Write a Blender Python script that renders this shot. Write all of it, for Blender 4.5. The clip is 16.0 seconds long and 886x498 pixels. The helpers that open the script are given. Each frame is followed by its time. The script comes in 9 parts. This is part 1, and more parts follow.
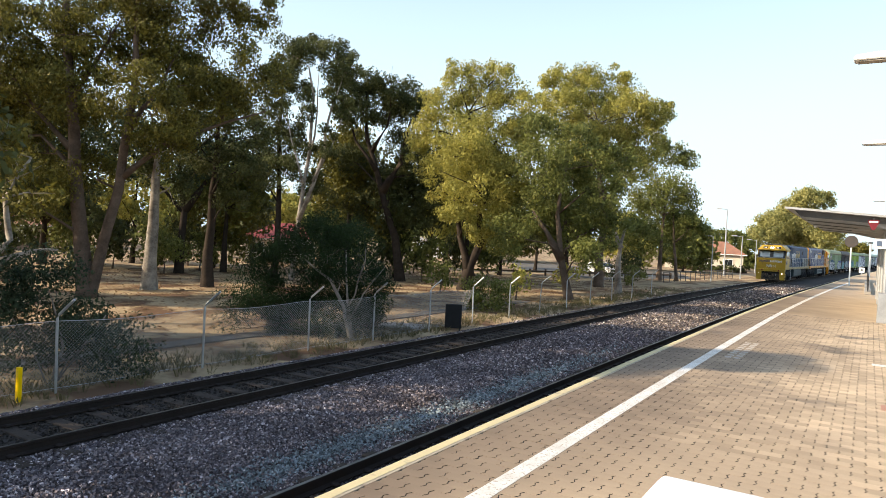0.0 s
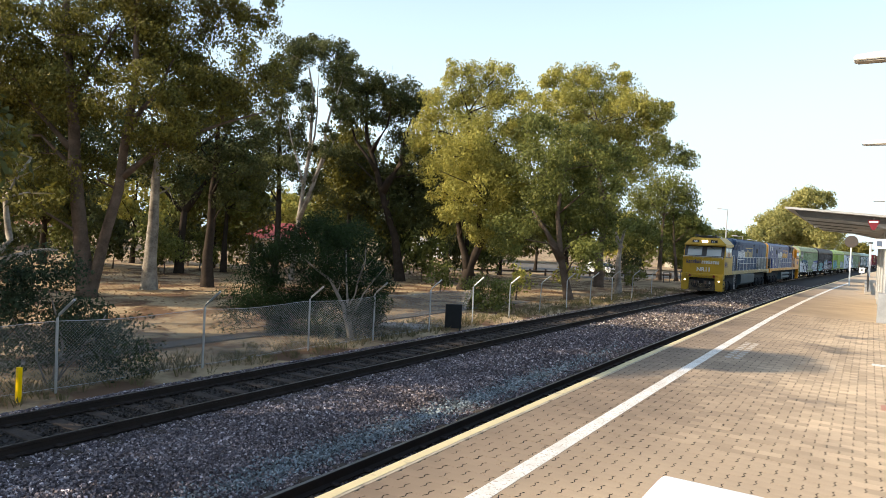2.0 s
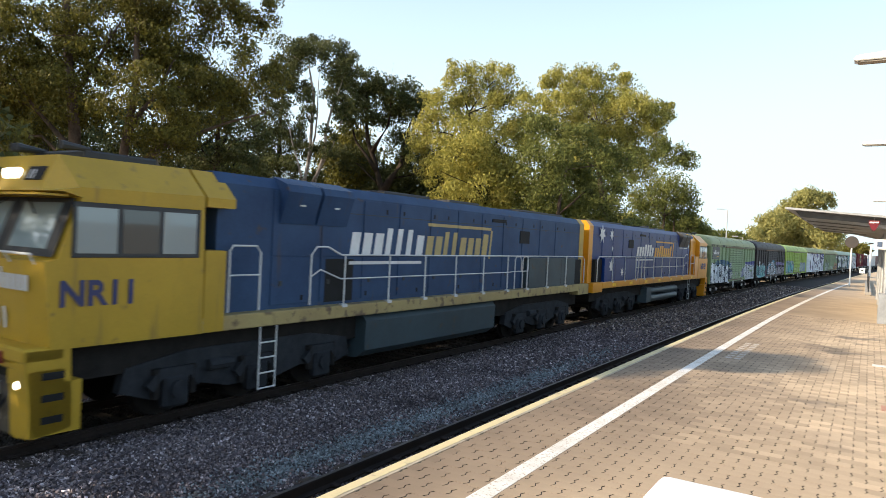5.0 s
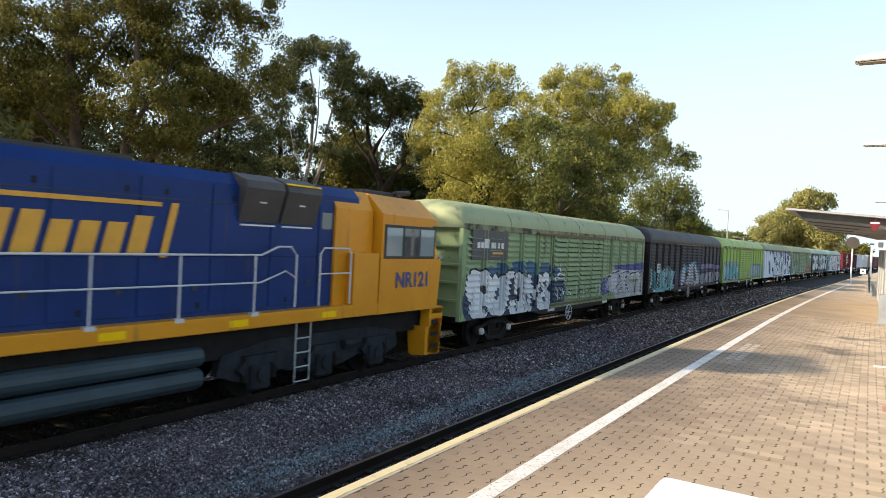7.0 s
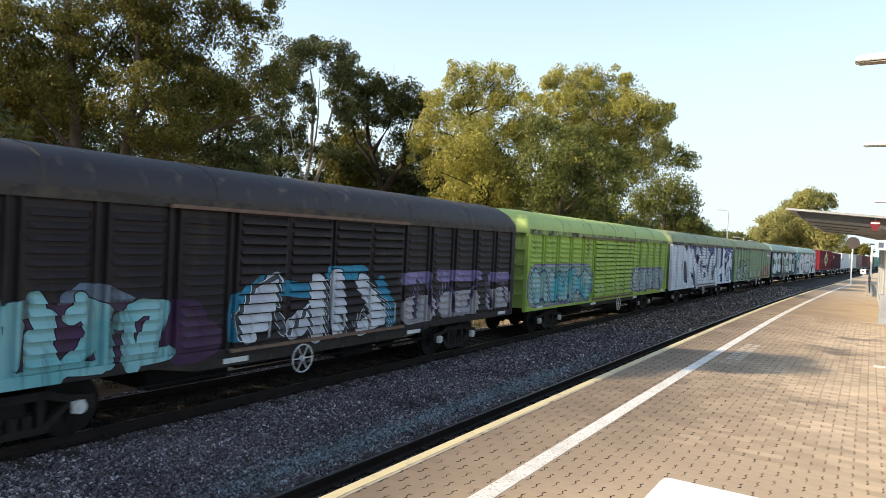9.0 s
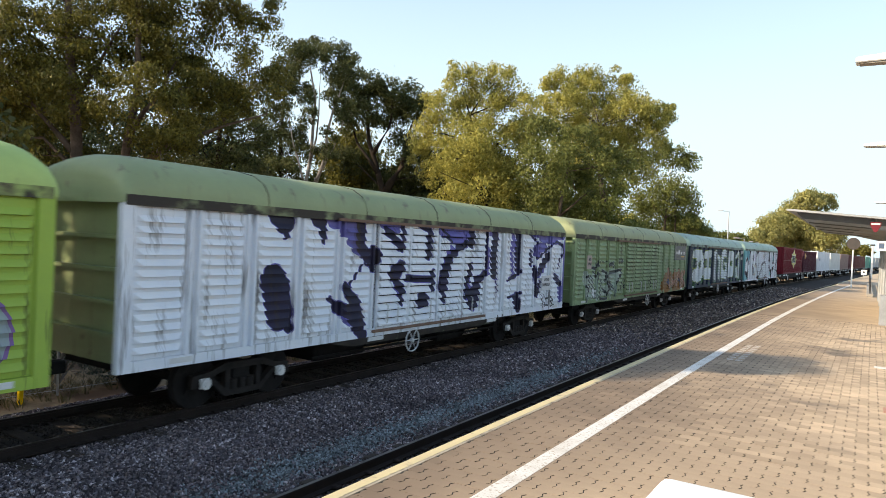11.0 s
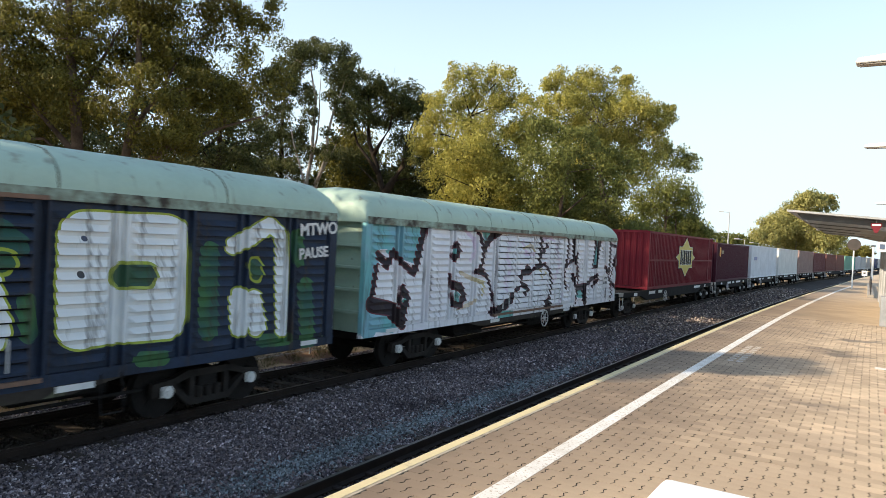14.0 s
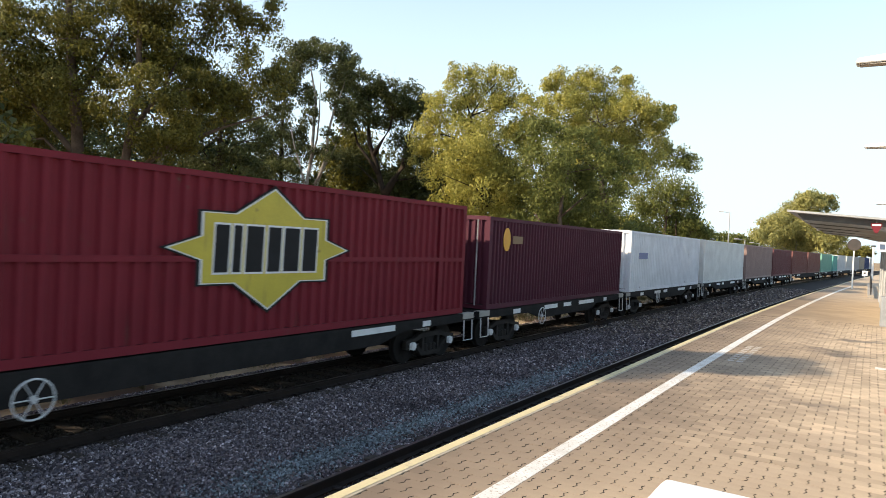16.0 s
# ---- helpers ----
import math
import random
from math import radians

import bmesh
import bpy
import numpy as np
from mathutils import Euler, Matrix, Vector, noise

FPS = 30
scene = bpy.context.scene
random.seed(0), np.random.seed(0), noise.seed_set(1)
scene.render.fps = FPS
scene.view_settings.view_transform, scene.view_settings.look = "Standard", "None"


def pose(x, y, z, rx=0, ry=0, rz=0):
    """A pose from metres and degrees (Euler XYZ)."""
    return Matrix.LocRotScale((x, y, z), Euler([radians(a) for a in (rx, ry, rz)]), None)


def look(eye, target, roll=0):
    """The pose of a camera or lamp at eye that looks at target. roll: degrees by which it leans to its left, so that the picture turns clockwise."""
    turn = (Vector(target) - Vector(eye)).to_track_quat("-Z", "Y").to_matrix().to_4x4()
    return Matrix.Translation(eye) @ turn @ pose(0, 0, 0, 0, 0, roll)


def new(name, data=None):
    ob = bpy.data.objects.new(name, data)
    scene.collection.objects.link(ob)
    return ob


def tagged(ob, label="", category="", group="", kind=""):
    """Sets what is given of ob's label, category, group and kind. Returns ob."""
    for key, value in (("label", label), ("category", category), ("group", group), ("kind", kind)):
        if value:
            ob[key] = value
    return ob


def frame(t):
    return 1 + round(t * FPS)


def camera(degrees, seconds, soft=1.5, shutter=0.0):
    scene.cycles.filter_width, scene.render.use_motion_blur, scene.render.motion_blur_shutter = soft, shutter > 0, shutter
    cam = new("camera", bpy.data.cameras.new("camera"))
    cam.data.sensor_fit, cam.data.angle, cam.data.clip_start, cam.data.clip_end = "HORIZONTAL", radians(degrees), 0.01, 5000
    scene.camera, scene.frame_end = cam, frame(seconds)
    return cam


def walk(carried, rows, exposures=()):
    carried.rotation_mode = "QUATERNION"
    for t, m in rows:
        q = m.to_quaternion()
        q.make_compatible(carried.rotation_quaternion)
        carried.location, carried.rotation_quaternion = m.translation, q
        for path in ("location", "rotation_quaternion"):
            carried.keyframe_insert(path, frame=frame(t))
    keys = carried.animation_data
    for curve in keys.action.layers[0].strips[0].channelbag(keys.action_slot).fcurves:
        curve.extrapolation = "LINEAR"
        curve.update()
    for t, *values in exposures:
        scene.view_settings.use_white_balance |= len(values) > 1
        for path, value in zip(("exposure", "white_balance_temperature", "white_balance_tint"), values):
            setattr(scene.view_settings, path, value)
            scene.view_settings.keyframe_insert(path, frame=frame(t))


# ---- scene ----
cam = camera(66.4, 16.0, soft=0.7, shutter=0.12)
EYE = Vector((0.0, 0.0, 3.19))


def aim(yaw, pitch, roll):
    """A pose at EYE: yaw degrees to the left of the railway's line."""
    a, b = radians(yaw), radians(pitch)
    way = Vector((-math.sin(a) * math.cos(b), math.cos(a) * math.cos(b), math.sin(b)))
    return look(EYE, EYE + way, roll)


walk(cam, [
    (0.0, aim(31.95, -1.01, 2.81)),
    (4.2, aim(31.96, -0.99, 2.81)),
    (6.3, aim(32.02, -0.92, 2.81)),
    (9.2, aim(32.05, -0.90, 2.81)),
    (11.3, aim(32.09, -0.82, 2.81)),
    (16.0, aim(32.14, -0.75, 2.81)),
], exposures=[(0.0, 0.99, 6600, 9), (4.2, 0.99, 6600, 9), (6.6, 0.96, 6600, 9), (8.4, 0.91, 6600, 9), (15.0, 0.92, 6600, 9), (16.0, 0.97, 6600, 9)])

# ---- light ----
SUN_AZ = Vector((-0.72, -0.69, 0.0)).normalized()      # where the sun stands, seen from the place
SUN_EL = radians(25)
world = bpy.data.worlds.new("sky_world")
scene.world = world
world.use_nodes = True
wn = world.node_tree
sky = wn.nodes.new("ShaderNodeTexSky")
sky.sky_type, sky.sun_disc = "NISHITA", False
sky.sun_elevation = SUN_EL
sky.sun_rotation = math.atan2(SUN_AZ.x, SUN_AZ.y)
sky.air_density, sky.dust_density, sky.ozone_density = 1.0, 1.2, 1.0
# pale summer haze, thickest at the horizon all round
wco, wsep = wn.nodes.new("ShaderNodeTexCoord"), wn.nodes.new("ShaderNodeSeparateXYZ")
wramp, wmix = wn.nodes.new("ShaderNodeValToRGB"), wn.nodes.new("ShaderNodeMix")
wmix.data_type = "RGBA"
for at_, k_ in ((0.0, 0.95), (0.14, 0.9), (0.36, 0.45), (0.8, 0.0)):
    e_ = wramp.color_ramp.elements.new(at_) if at_ not in (0.0, 0.8) else wramp.color_ramp.elements[0 if at_ == 0.0 else -1]
    e_.position, e_.color = at_, (k_, k_, k_, 1)
wn.links.new(wco.outputs["Generated"], wsep.inputs[0])
wn.links.new(wsep.outputs[2], wramp.inputs[0])
wn.links.new(wramp.outputs[0], wmix.inputs[0])
wn.links.new(sky.outputs[0], wmix.inputs[6])
wmix.inputs[7].default_value = (3.2, 3.95, 4.3, 1)
wn.links.new(wmix.outputs[2], wn.nodes["Background"].inputs[0])
wn.nodes["Background"].inputs[1].default_value = 0.15
sun = new("sun", bpy.data.lights.new("sun", "SUN"))
sun.data.energy, sun.data.angle, sun.data.color = 4.1, radians(0.6), (1.0, 0.84, 0.63)
sun.matrix_world = look((0, 0, 0), -(SUN_AZ * math.cos(SUN_EL) + Vector((0, 0, math.sin(SUN_EL)))))


# ---- helpers of this scene ----
def mat(name, c1, c2=None, rough=0.7, metal=0.0, scale=2.0, fine=30.0, bump=0.15, spec=0.5, wear=None, island=0.0, streak=None):
    """A painted, stony or earthy surface: two colours in large patches, fine grain and relief."""
    m = bpy.data.materials.new(name)
    m.use_nodes = True
    nt = m.node_tree
    n, l = nt.nodes, nt.links
    b = n["Principled BSDF"]
    b.inputs["Metallic"].default_value = metal
    b.inputs["Specular IOR Level"].default_value = spec
    co = n.new("ShaderNodeTexCoord")
    big, small = n.new("ShaderNodeTexNoise"), n.new("ShaderNodeTexNoise")
    for t, s in ((big, scale), (small, fine)):
        t.inputs["Scale"].default_value = s
        t.inputs["Detail"].default_value = 6
        t.inputs["Roughness"].default_value = 0.62
        l.new(co.outputs["Object"], t.inputs["Vector"])
    c2 = c2 or tuple(k * 0.75 for k in c1)
    ramp = n.new("ShaderNodeValToRGB")
    ramp.color_ramp.elements[0].position, ramp.color_ramp.elements[1].position = 0.32, 0.68
    ramp.color_ramp.elements[0].color, ramp.color_ramp.elements[1].color = (*c2, 1), (*c1, 1)
    mixv = n.new("ShaderNodeMath")
    mixv.operation = "MULTIPLY_ADD"
    l.new(small.outputs["Fac"], mixv.inputs[0])
    mixv.inputs[1].default_value = 0.45
    l.new(big.outputs["Fac"], mixv.inputs[2])
    sub = n.new("ShaderNodeMath")
    sub.operation = "SUBTRACT"
    l.new(mixv.outputs[0], sub.inputs[0])
    sub.inputs[1].default_value = 0.22
    l.new(sub.outputs[0], ramp.inputs[0])
    col = ramp.outputs[0]
    if wear:
        wn_ = n.new("ShaderNodeTexNoise")
        wn_.inputs["Scale"].default_value, wn_.inputs["Detail"].default_value = wear[1], 8
        l.new(co.outputs["Object"], wn_.inputs["Vector"])
        wr = n.new("ShaderNodeValToRGB")
        wr.color_ramp.elements[0].position, wr.color_ramp.elements[1].position = wear[2], wear[2] + 0.1
        l.new(wn_.outputs["Fac"], wr.inputs[0])
        mx = n.new("ShaderNodeMix")
        mx.data_type = "RGBA"
        l.new(wr.outputs[0], mx.inputs[0])
        l.new(col, mx.inputs[6])
        mx.inputs[7].default_value = (*wear[0], 1)
        col = mx.outputs[2]
    if streak:
        # stains that ran down: noise drawn out along the upright
        sv = n.new("ShaderNodeVectorMath")
        sv.operation = "MULTIPLY"
        sv.inputs[1].default_value = (5.0, 5.0, 0.55)
        l.new(co.outputs["Object"], sv.inputs[0])
        sn = n.new("ShaderNodeTexNoise")
        sn.inputs["Scale"].default_value, sn.inputs["Detail"].default_value = 1.0, 7
        l.new(sv.outputs[0], sn.inputs["Vector"])
        sr = n.new("ShaderNodeMapRange")
        sr.inputs[1].default_value, sr.inputs[2].default_value = streak[1], streak[1] + 0.16
        sr.inputs[3].default_value, sr.inputs[4].default_value = 0.0, 0.8
        l.new(sn.outputs["Fac"], sr.inputs[0])
        sx = n.new("ShaderNodeMix")
        sx.data_type = "RGBA"
        l.new(sr.outputs[0], sx.inputs[0])
        l.new(col, sx.inputs[6])
        sx.inputs[7].default_value = (*streak[0], 1)
        col = sx.outputs[2]
    if island:
        hsv = n.new("ShaderNodeHueSaturation")
        geo = n.new("ShaderNodeNewGeometry")
        mr = n.new("ShaderNodeMapRange")
        mr.inputs[3].default_value, mr.inputs[4].default_value = 1 - island, 1 + island
        l.new(geo.outputs["Random Per Island"], mr.inputs[0])
        l.new(mr.outputs[0], hsv.inputs["Value"])
        l.new(col, hsv.inputs["Color"])
        col = hsv.outputs[0]
    l.new(col, b.inputs["Base Color"])
    rr = n.new("ShaderNodeMapRange")
    rr.inputs[3].default_value, rr.inputs[4].default_value = max(rough - 0.12, 0.03), min(rough + 0.12, 1)
    l.new(small.outputs["Fac"], rr.inputs[0])
    l.new(rr.outputs[0], b.inputs["Roughness"])
    if bump:
        bp = n.new("ShaderNodeBump")
        bp.inputs["Strength"].default_value = bump
        bp.inputs["Distance"].default_value = 0.02
        l.new(mixv.outputs[0], bp.inputs["Height"])
        l.new(bp.outputs[0], b.inputs["Normal"])
    return m


def leaf_mat(name, dark, light, trans=0.35, sheen=0.22):
    m = bpy.data.materials.new(name)
    m.use_nodes = True
    n, l = m.node_tree.nodes, m.node_tree.links
    b, out = n["Principled BSDF"], n["Material Output"]
    geo = n.new("ShaderNodeNewGeometry")
    ramp = n.new("ShaderNodeValToRGB")
    ramp.color_ramp.elements[0].color, ramp.color_ramp.elements[1].color = (*dark, 1), (*light, 1)
    co = n.new("ShaderNodeTexCoord")
    nz = n.new("ShaderNodeTexNoise")
    nz.inputs["Scale"].default_value = 0.7
    l.new(co.outputs["Object"], nz.inputs["Vector"])
    add = n.new("ShaderNodeMath")
    add.operation = "MULTIPLY_ADD"
    l.new(geo.outputs["Random Per Island"], add.inputs[0])
    add.inputs[1].default_value = 0.5
    l.new(nz.outputs["Fac"], add.inputs[2])
    s2 = n.new("ShaderNodeMath")
    s2.operation = "SUBTRACT"
    l.new(add.outputs[0], s2.inputs[0])
    s2.inputs[1].default_value = 0.25
    l.new(s2.outputs[0], ramp.inputs[0])
    l.new(ramp.outputs[0], b.inputs["Base Color"])
    b.inputs["Roughness"].default_value = 0.6
    b.inputs["Specular IOR Level"].default_value = sheen
    tr = n.new("ShaderNodeBsdfTranslucent")
    l.new(ramp.outputs[0], tr.inputs["Color"])
    mx = n.new("ShaderNodeMixShader")
    mx.inputs[0].default_value = trans
    l.new(b.outputs[0], mx.inputs[1])
    l.new(tr.outputs[0], mx.inputs[2])
    l.new(mx.outputs[0], out.inputs["Surface"])
    return m


def glow(name, colour, strength):
    m = bpy.data.materials.new(name)
    m.use_nodes = True
    b = m.node_tree.nodes["Principled BSDF"]
    b.inputs["Base Color"].default_value = (*colour, 1)
    b.inputs["Emission Color"].default_value = (*colour, 1)
    b.inputs["Emission Strength"].default_value = strength
    return m


def glassy(name, tint=(0.02, 0.025, 0.03)):
    m = bpy.data.materials.new(name)
    m.use_nodes = True
    b = m.node_tree.nodes["Principled BSDF"]
    b.inputs["Base Color"].default_value = (*tint, 1)
    b.inputs["Roughness"].default_value = 0.04
    b.inputs["Specular IOR Level"].default_value = 0.9
    return m


def stroke_group():
    """Shader group: distance from a point to one sprayed stroke, less half the stroke's width."""
    if "spray_stroke" in bpy.data.node_groups:
        return bpy.data.node_groups["spray_stroke"]
    g = bpy.data.node_groups.new("spray_stroke", "ShaderNodeTree")
    for nm, tp in (("P", "NodeSocketVector"), ("A", "NodeSocketVector"), ("BA", "NodeSocketVector"), ("K", "NodeSocketFloat"), ("W", "NodeSocketFloat"), ("D", "NodeSocketFloat")):
        g.interface.new_socket(nm, in_out="INPUT", socket_type=tp)
    g.interface.new_socket("D", in_out="OUTPUT", socket_type="NodeSocketFloat")
    g.interface.new_socket("P", in_out="OUTPUT", socket_type="NodeSocketVector")
    n, l = g.nodes, g.links
    i, o = n.new("NodeGroupInput"), n.new("NodeGroupOutput")

    def vec(op, x, y=None):
        v = n.new("ShaderNodeVectorMath")
        v.operation = op
        l.new(x, v.inputs[0])
        if y is not None:
            l.new(y, v.inputs[1])
        return v
    pa = vec("SUBTRACT", i.outputs["P"], i.outputs["A"])
    dot = vec("DOT_PRODUCT", pa.outputs[0], i.outputs["BA"])
    k = n.new("ShaderNodeMath")
    k.operation, k.use_clamp = "MULTIPLY", True
    l.new(dot.outputs["Value"], k.inputs[0])
    l.new(i.outputs["K"], k.inputs[1])
    sc = vec("SCALE", i.outputs["BA"])
    l.new(k.outputs[0], sc.inputs["Scale"])
    ln = vec("LENGTH", vec("SUBTRACT", pa.outputs[0], sc.outputs[0]).outputs[0])
    sub = n.new("ShaderNodeMath")
    sub.operation = "SUBTRACT"
    l.new(ln.outputs["Value"], sub.inputs[0])
    l.new(i.outputs["W"], sub.inputs[1])
    mn = n.new("ShaderNodeMath")
    mn.operation = "MINIMUM"
    l.new(sub.outputs[0], mn.inputs[0])
    l.new(i.outputs["D"], mn.inputs[1])
    l.new(mn.outputs[0], o.inputs["D"])
    # hand the point on behind the result, so that strokes are worked out one after another
    tiny = n.new("ShaderNodeMath")
    tiny.operation = "MULTIPLY"
    l.new(mn.outputs[0], tiny.inputs[0])
    tiny.inputs[1].default_value = 1e-7
    l.new(vec("ADD", i.outputs["P"], tiny.outputs[0]).outputs[0], o.inputs["P"])
    return g


GLYPHS = [
    [(0.5, 0.92), (0.85, 0.62), (0.7, 0.12), (0.25, 0.2), (0.15, 0.68), (0.5, 0.92)],
    [(0.08, 0.25), (0.3, 0.92), (0.55, 0.5), (0.92, 0.9)],
    [(0.12, 0.85), (0.38, 0.15), (0.66, 0.78), (0.95, 0.12)],
    [(0.1, 0.55), (0.5, 0.95), (0.92, 0.66), (0.4, 0.34), (0.88, 0.05)],
    [(0.2, 0.95), (0.3, 0.42), (0.85, 0.6), (0.74, 0.05), (0.28, 0.12)],
    [(0.1, 0.1), (0.25, 0.8), (0.6, 0.95), (0.9, 0.5), (0.5, 0.42), (0.62, 0.02)],
]


def shapes(seed, y0, y1, z0, z1, count, w, slant=0.1):
    """A row of loose sprayed shapes as strokes (ya, za, yb, zb, half width)."""
    rng = np.random.RandomState(seed)
    cell, out = (y1 - y0) / count, []
    for i in range(count):
        g = GLYPHS[rng.randint(len(GLYPHS))]
        h = (z1 - z0) * rng.uniform(0.82, 1.0)
        at = lambda p: (y0 + cell * (i + 0.08 + 0.86 * p[0] + slant * p[1]), z0 + w + (h - 2 * w) * p[1])
        for p, q in zip(g, g[1:]):
            out.append((*at(p), *at(q), w * rng.uniform(0.8, 1.15)))
    return out


def spray(w, *v):
    """Strokes of half width w through the points y, z, y, z, ..."""
    p = list(zip(v[::2], v[1::2]))
    return [(*a, *c, w) for a, c in zip(p, p[1:])] or [(*p[0], p[0][0] + 0.01, p[0][1], w)]


def graffiti(name, base, old, layers, root, rust=0.6, wobble=0.035):
    """Aged van paint with sprayed layers over it, in the van's own space. A layer: strokes, fill, second fill, line colour, line width, shade (dy, dz, colour) or None."""
    m = mat(name, base, old, rough=0.6, scale=1.1, fine=25, bump=0.08, spec=0.28, wear=((0.10, 0.055, 0.035), 3.5, rust + 0.08))
    nt = m.node_tree
    n, l = nt.nodes, nt.links
    b = n["Principled BSDF"]
    c = b.inputs["Base Color"].links[0].from_socket
    co = n.new("ShaderNodeTexCoord")
    co.object = root
    warp = n.new("ShaderNodeTexNoise")
    warp.inputs["Scale"].default_value, warp.inputs["Detail"].default_value = 1.6, 1.0
    l.new(co.outputs["Object"], warp.inputs["Vector"])
    half = n.new("ShaderNodeVectorMath")
    half.operation = "SUBTRACT"
    half.inputs[1].default_value = (0.5, 0.5, 0.5)
    l.new(warp.outputs["Color"], half.inputs[0])
    vm = n.new("ShaderNodeVectorMath")
    vm.operation = "MULTIPLY_ADD"
    vm.inputs[1].default_value = (0, wobble * 2, wobble * 2)
    l.new(half.outputs[0], vm.inputs[0])
    flat = n.new("ShaderNodeVectorMath")
    flat.operation = "MULTIPLY"
    flat.inputs[1].default_value = (0, 1, 1)
    l.new(co.outputs["Object"], flat.inputs[0])
    l.new(flat.outputs[0], vm.inputs[2])
    patch = n.new("ShaderNodeTexNoise")
    patch.inputs["Scale"].default_value, patch.inputs["Detail"].default_value = 1.3, 4
    l.new(co.outputs["Object"], patch.inputs["Vector"])
    group = stroke_group()
    point = [vm.outputs[0]]

    def field(strokes, dy=0.0, dz=0.0):
        d = None
        for ya, za, yb, zb, w in strokes:
            s = n.new("ShaderNodeGroup")
            s.node_tree = group
            l.new(point[0], s.inputs["P"])
            s.inputs["A"].default_value = (0, ya + dy, za + dz)
            s.inputs["BA"].default_value = (0, yb - ya, zb - za)
            s.inputs["K"].default_value = 1 / max((yb - ya) ** 2 + (zb - za) ** 2, 1e-4)
            s.inputs["W"].default_value = w
            if d is None:
                s.inputs["D"].default_value = 9.0
            else:
                l.new(d, s.inputs["D"])
            d = s.outputs["D"]
            point[0] = s.outputs["P"]
        return d

    def below(d, t):
        k = n.new("ShaderNodeMath")
        k.operation = "LESS_THAN"
        l.new(d, k.inputs[0])
        k.inputs[1].default_value = t
        return k.outputs[0]

    def mix(fac, a, bcol, amount=1.0):
        x = n.new("ShaderNodeMix")
        x.data_type = "RGBA"
        if amount < 1:
            k = n.new("ShaderNodeMath")
            k.operation = "MULTIPLY"
            l.new(fac, k.inputs[0])
            k.inputs[1].default_value = amount
            fac = k.outputs[0]
        l.new(fac, x.inputs[0])
        for s, col in ((6, a), (7, bcol)):
            if isinstance(col, tuple):
                x.inputs[s].default_value = (*col, 1)
            else:
                l.new(col, x.inputs[s])
        return x.outputs[2]

    for strokes, fill, fill2, line, width, shade in layers:
        if shade:
            c = mix(below(field(strokes, shade[0], shade[1]), width), c, shade[2], 0.92)
        d = field(strokes)
        if width:
            c = mix(below(d, width), c, line, 0.95)
        ramp = n.new("ShaderNodeValToRGB")
        ramp.color_ramp.elements[0].position, ramp.color_ramp.elements[1].position = 0.42, 0.58
        ramp.color_ramp.elements[0].color, ramp.color_ramp.elements[1].color = (*fill, 1), (*fill2, 1)
        l.new(patch.outputs["Fac"], ramp.inputs[0])
        c = mix(below(d, 0.0), c, ramp.outputs[0], 0.93)
    # rust and soot that ran down over paint and spray alike
    sv = n.new("ShaderNodeVectorMath")
    sv.operation = "MULTIPLY"
    sv.inputs[1].default_value = (1.0, 3.6, 0.5)
    l.new(co.outputs["Object"], sv.inputs[0])
    sn = n.new("ShaderNodeTexNoise")
    sn.inputs["Scale"].default_value, sn.inputs["Detail"].default_value = 1.6, 8
    l.new(sv.outputs[0], sn.inputs["Vector"])
    sr = n.new("ShaderNodeMapRange")
    sr.inputs[1].default_value, sr.inputs[2].default_value = 0.55, 0.72
    sr.inputs[3].default_value, sr.inputs[4].default_value = 0.0, 0.75
    l.new(sn.outputs["Fac"], sr.inputs[0])
    c = mix(sr.outputs[0], c, (0.05, 0.036, 0.028))
    l.new(c, b.inputs["Base Color"])
    return m


def link(name, me, material, parent=None, label="", m=None, smooth=False):
    ob = new(name, me)
    if material is not None and not me.materials:
        me.materials.append(material)
    if smooth:
        me.polygons.foreach_set("use_smooth", [True] * len(me.polygons))
    if parent is not None:
        ob.parent = parent
    if m is not None:
        ob.matrix_basis = m
    return tagged(ob, label) if label else ob


def part(name, bm, material, parent, label="", m=None, smooth=False):
    me = bpy.data.meshes.new(name)
    bm.normal_update()
    bm.to_mesh(me)
    bm.free()
    return link(name, me, material, parent, label, m, smooth)


def data_of(name, verts, faces, material):
    me = bpy.data.meshes.new(name)
    me.from_pydata([tuple(map(float, v)) for v in verts], [], [tuple(map(int, f)) for f in faces])
    me.update()
    me.materials.append(material)
    return me


def thing(name, label, category, group="", m=None):
    ob = tagged(new(name), label, category, group)
    if m is not None:
        ob.matrix_basis = m
    return ob


def bx(bm, x0, x1, y0, y1, z0, z1, bev=0.0, seg=1):
    vs = [bm.verts.new(p) for p in ((x0, y0, z0), (x1, y0, z0), (x1, y1, z0), (x0, y1, z0), (x0, y0, z1), (x1, y0, z1), (x1, y1, z1), (x0, y1, z1))]
    fs = [bm.faces.new([vs[i] for i in f]) for f in ((3, 2, 1, 0), (4, 5, 6, 7), (0, 1, 5, 4), (1, 2, 6, 5), (2, 3, 7, 6), (3, 0, 4, 7))]
    if bev:
        es = list({e for f in fs for e in f.edges})
        bmesh.ops.bevel(bm, geom=es, offset=bev, segments=seg, affect="EDGES", profile=0.6)
    return vs


def box(*a, **k):
    bm = bmesh.new()
    bx(bm, *a, **k)
    return bm


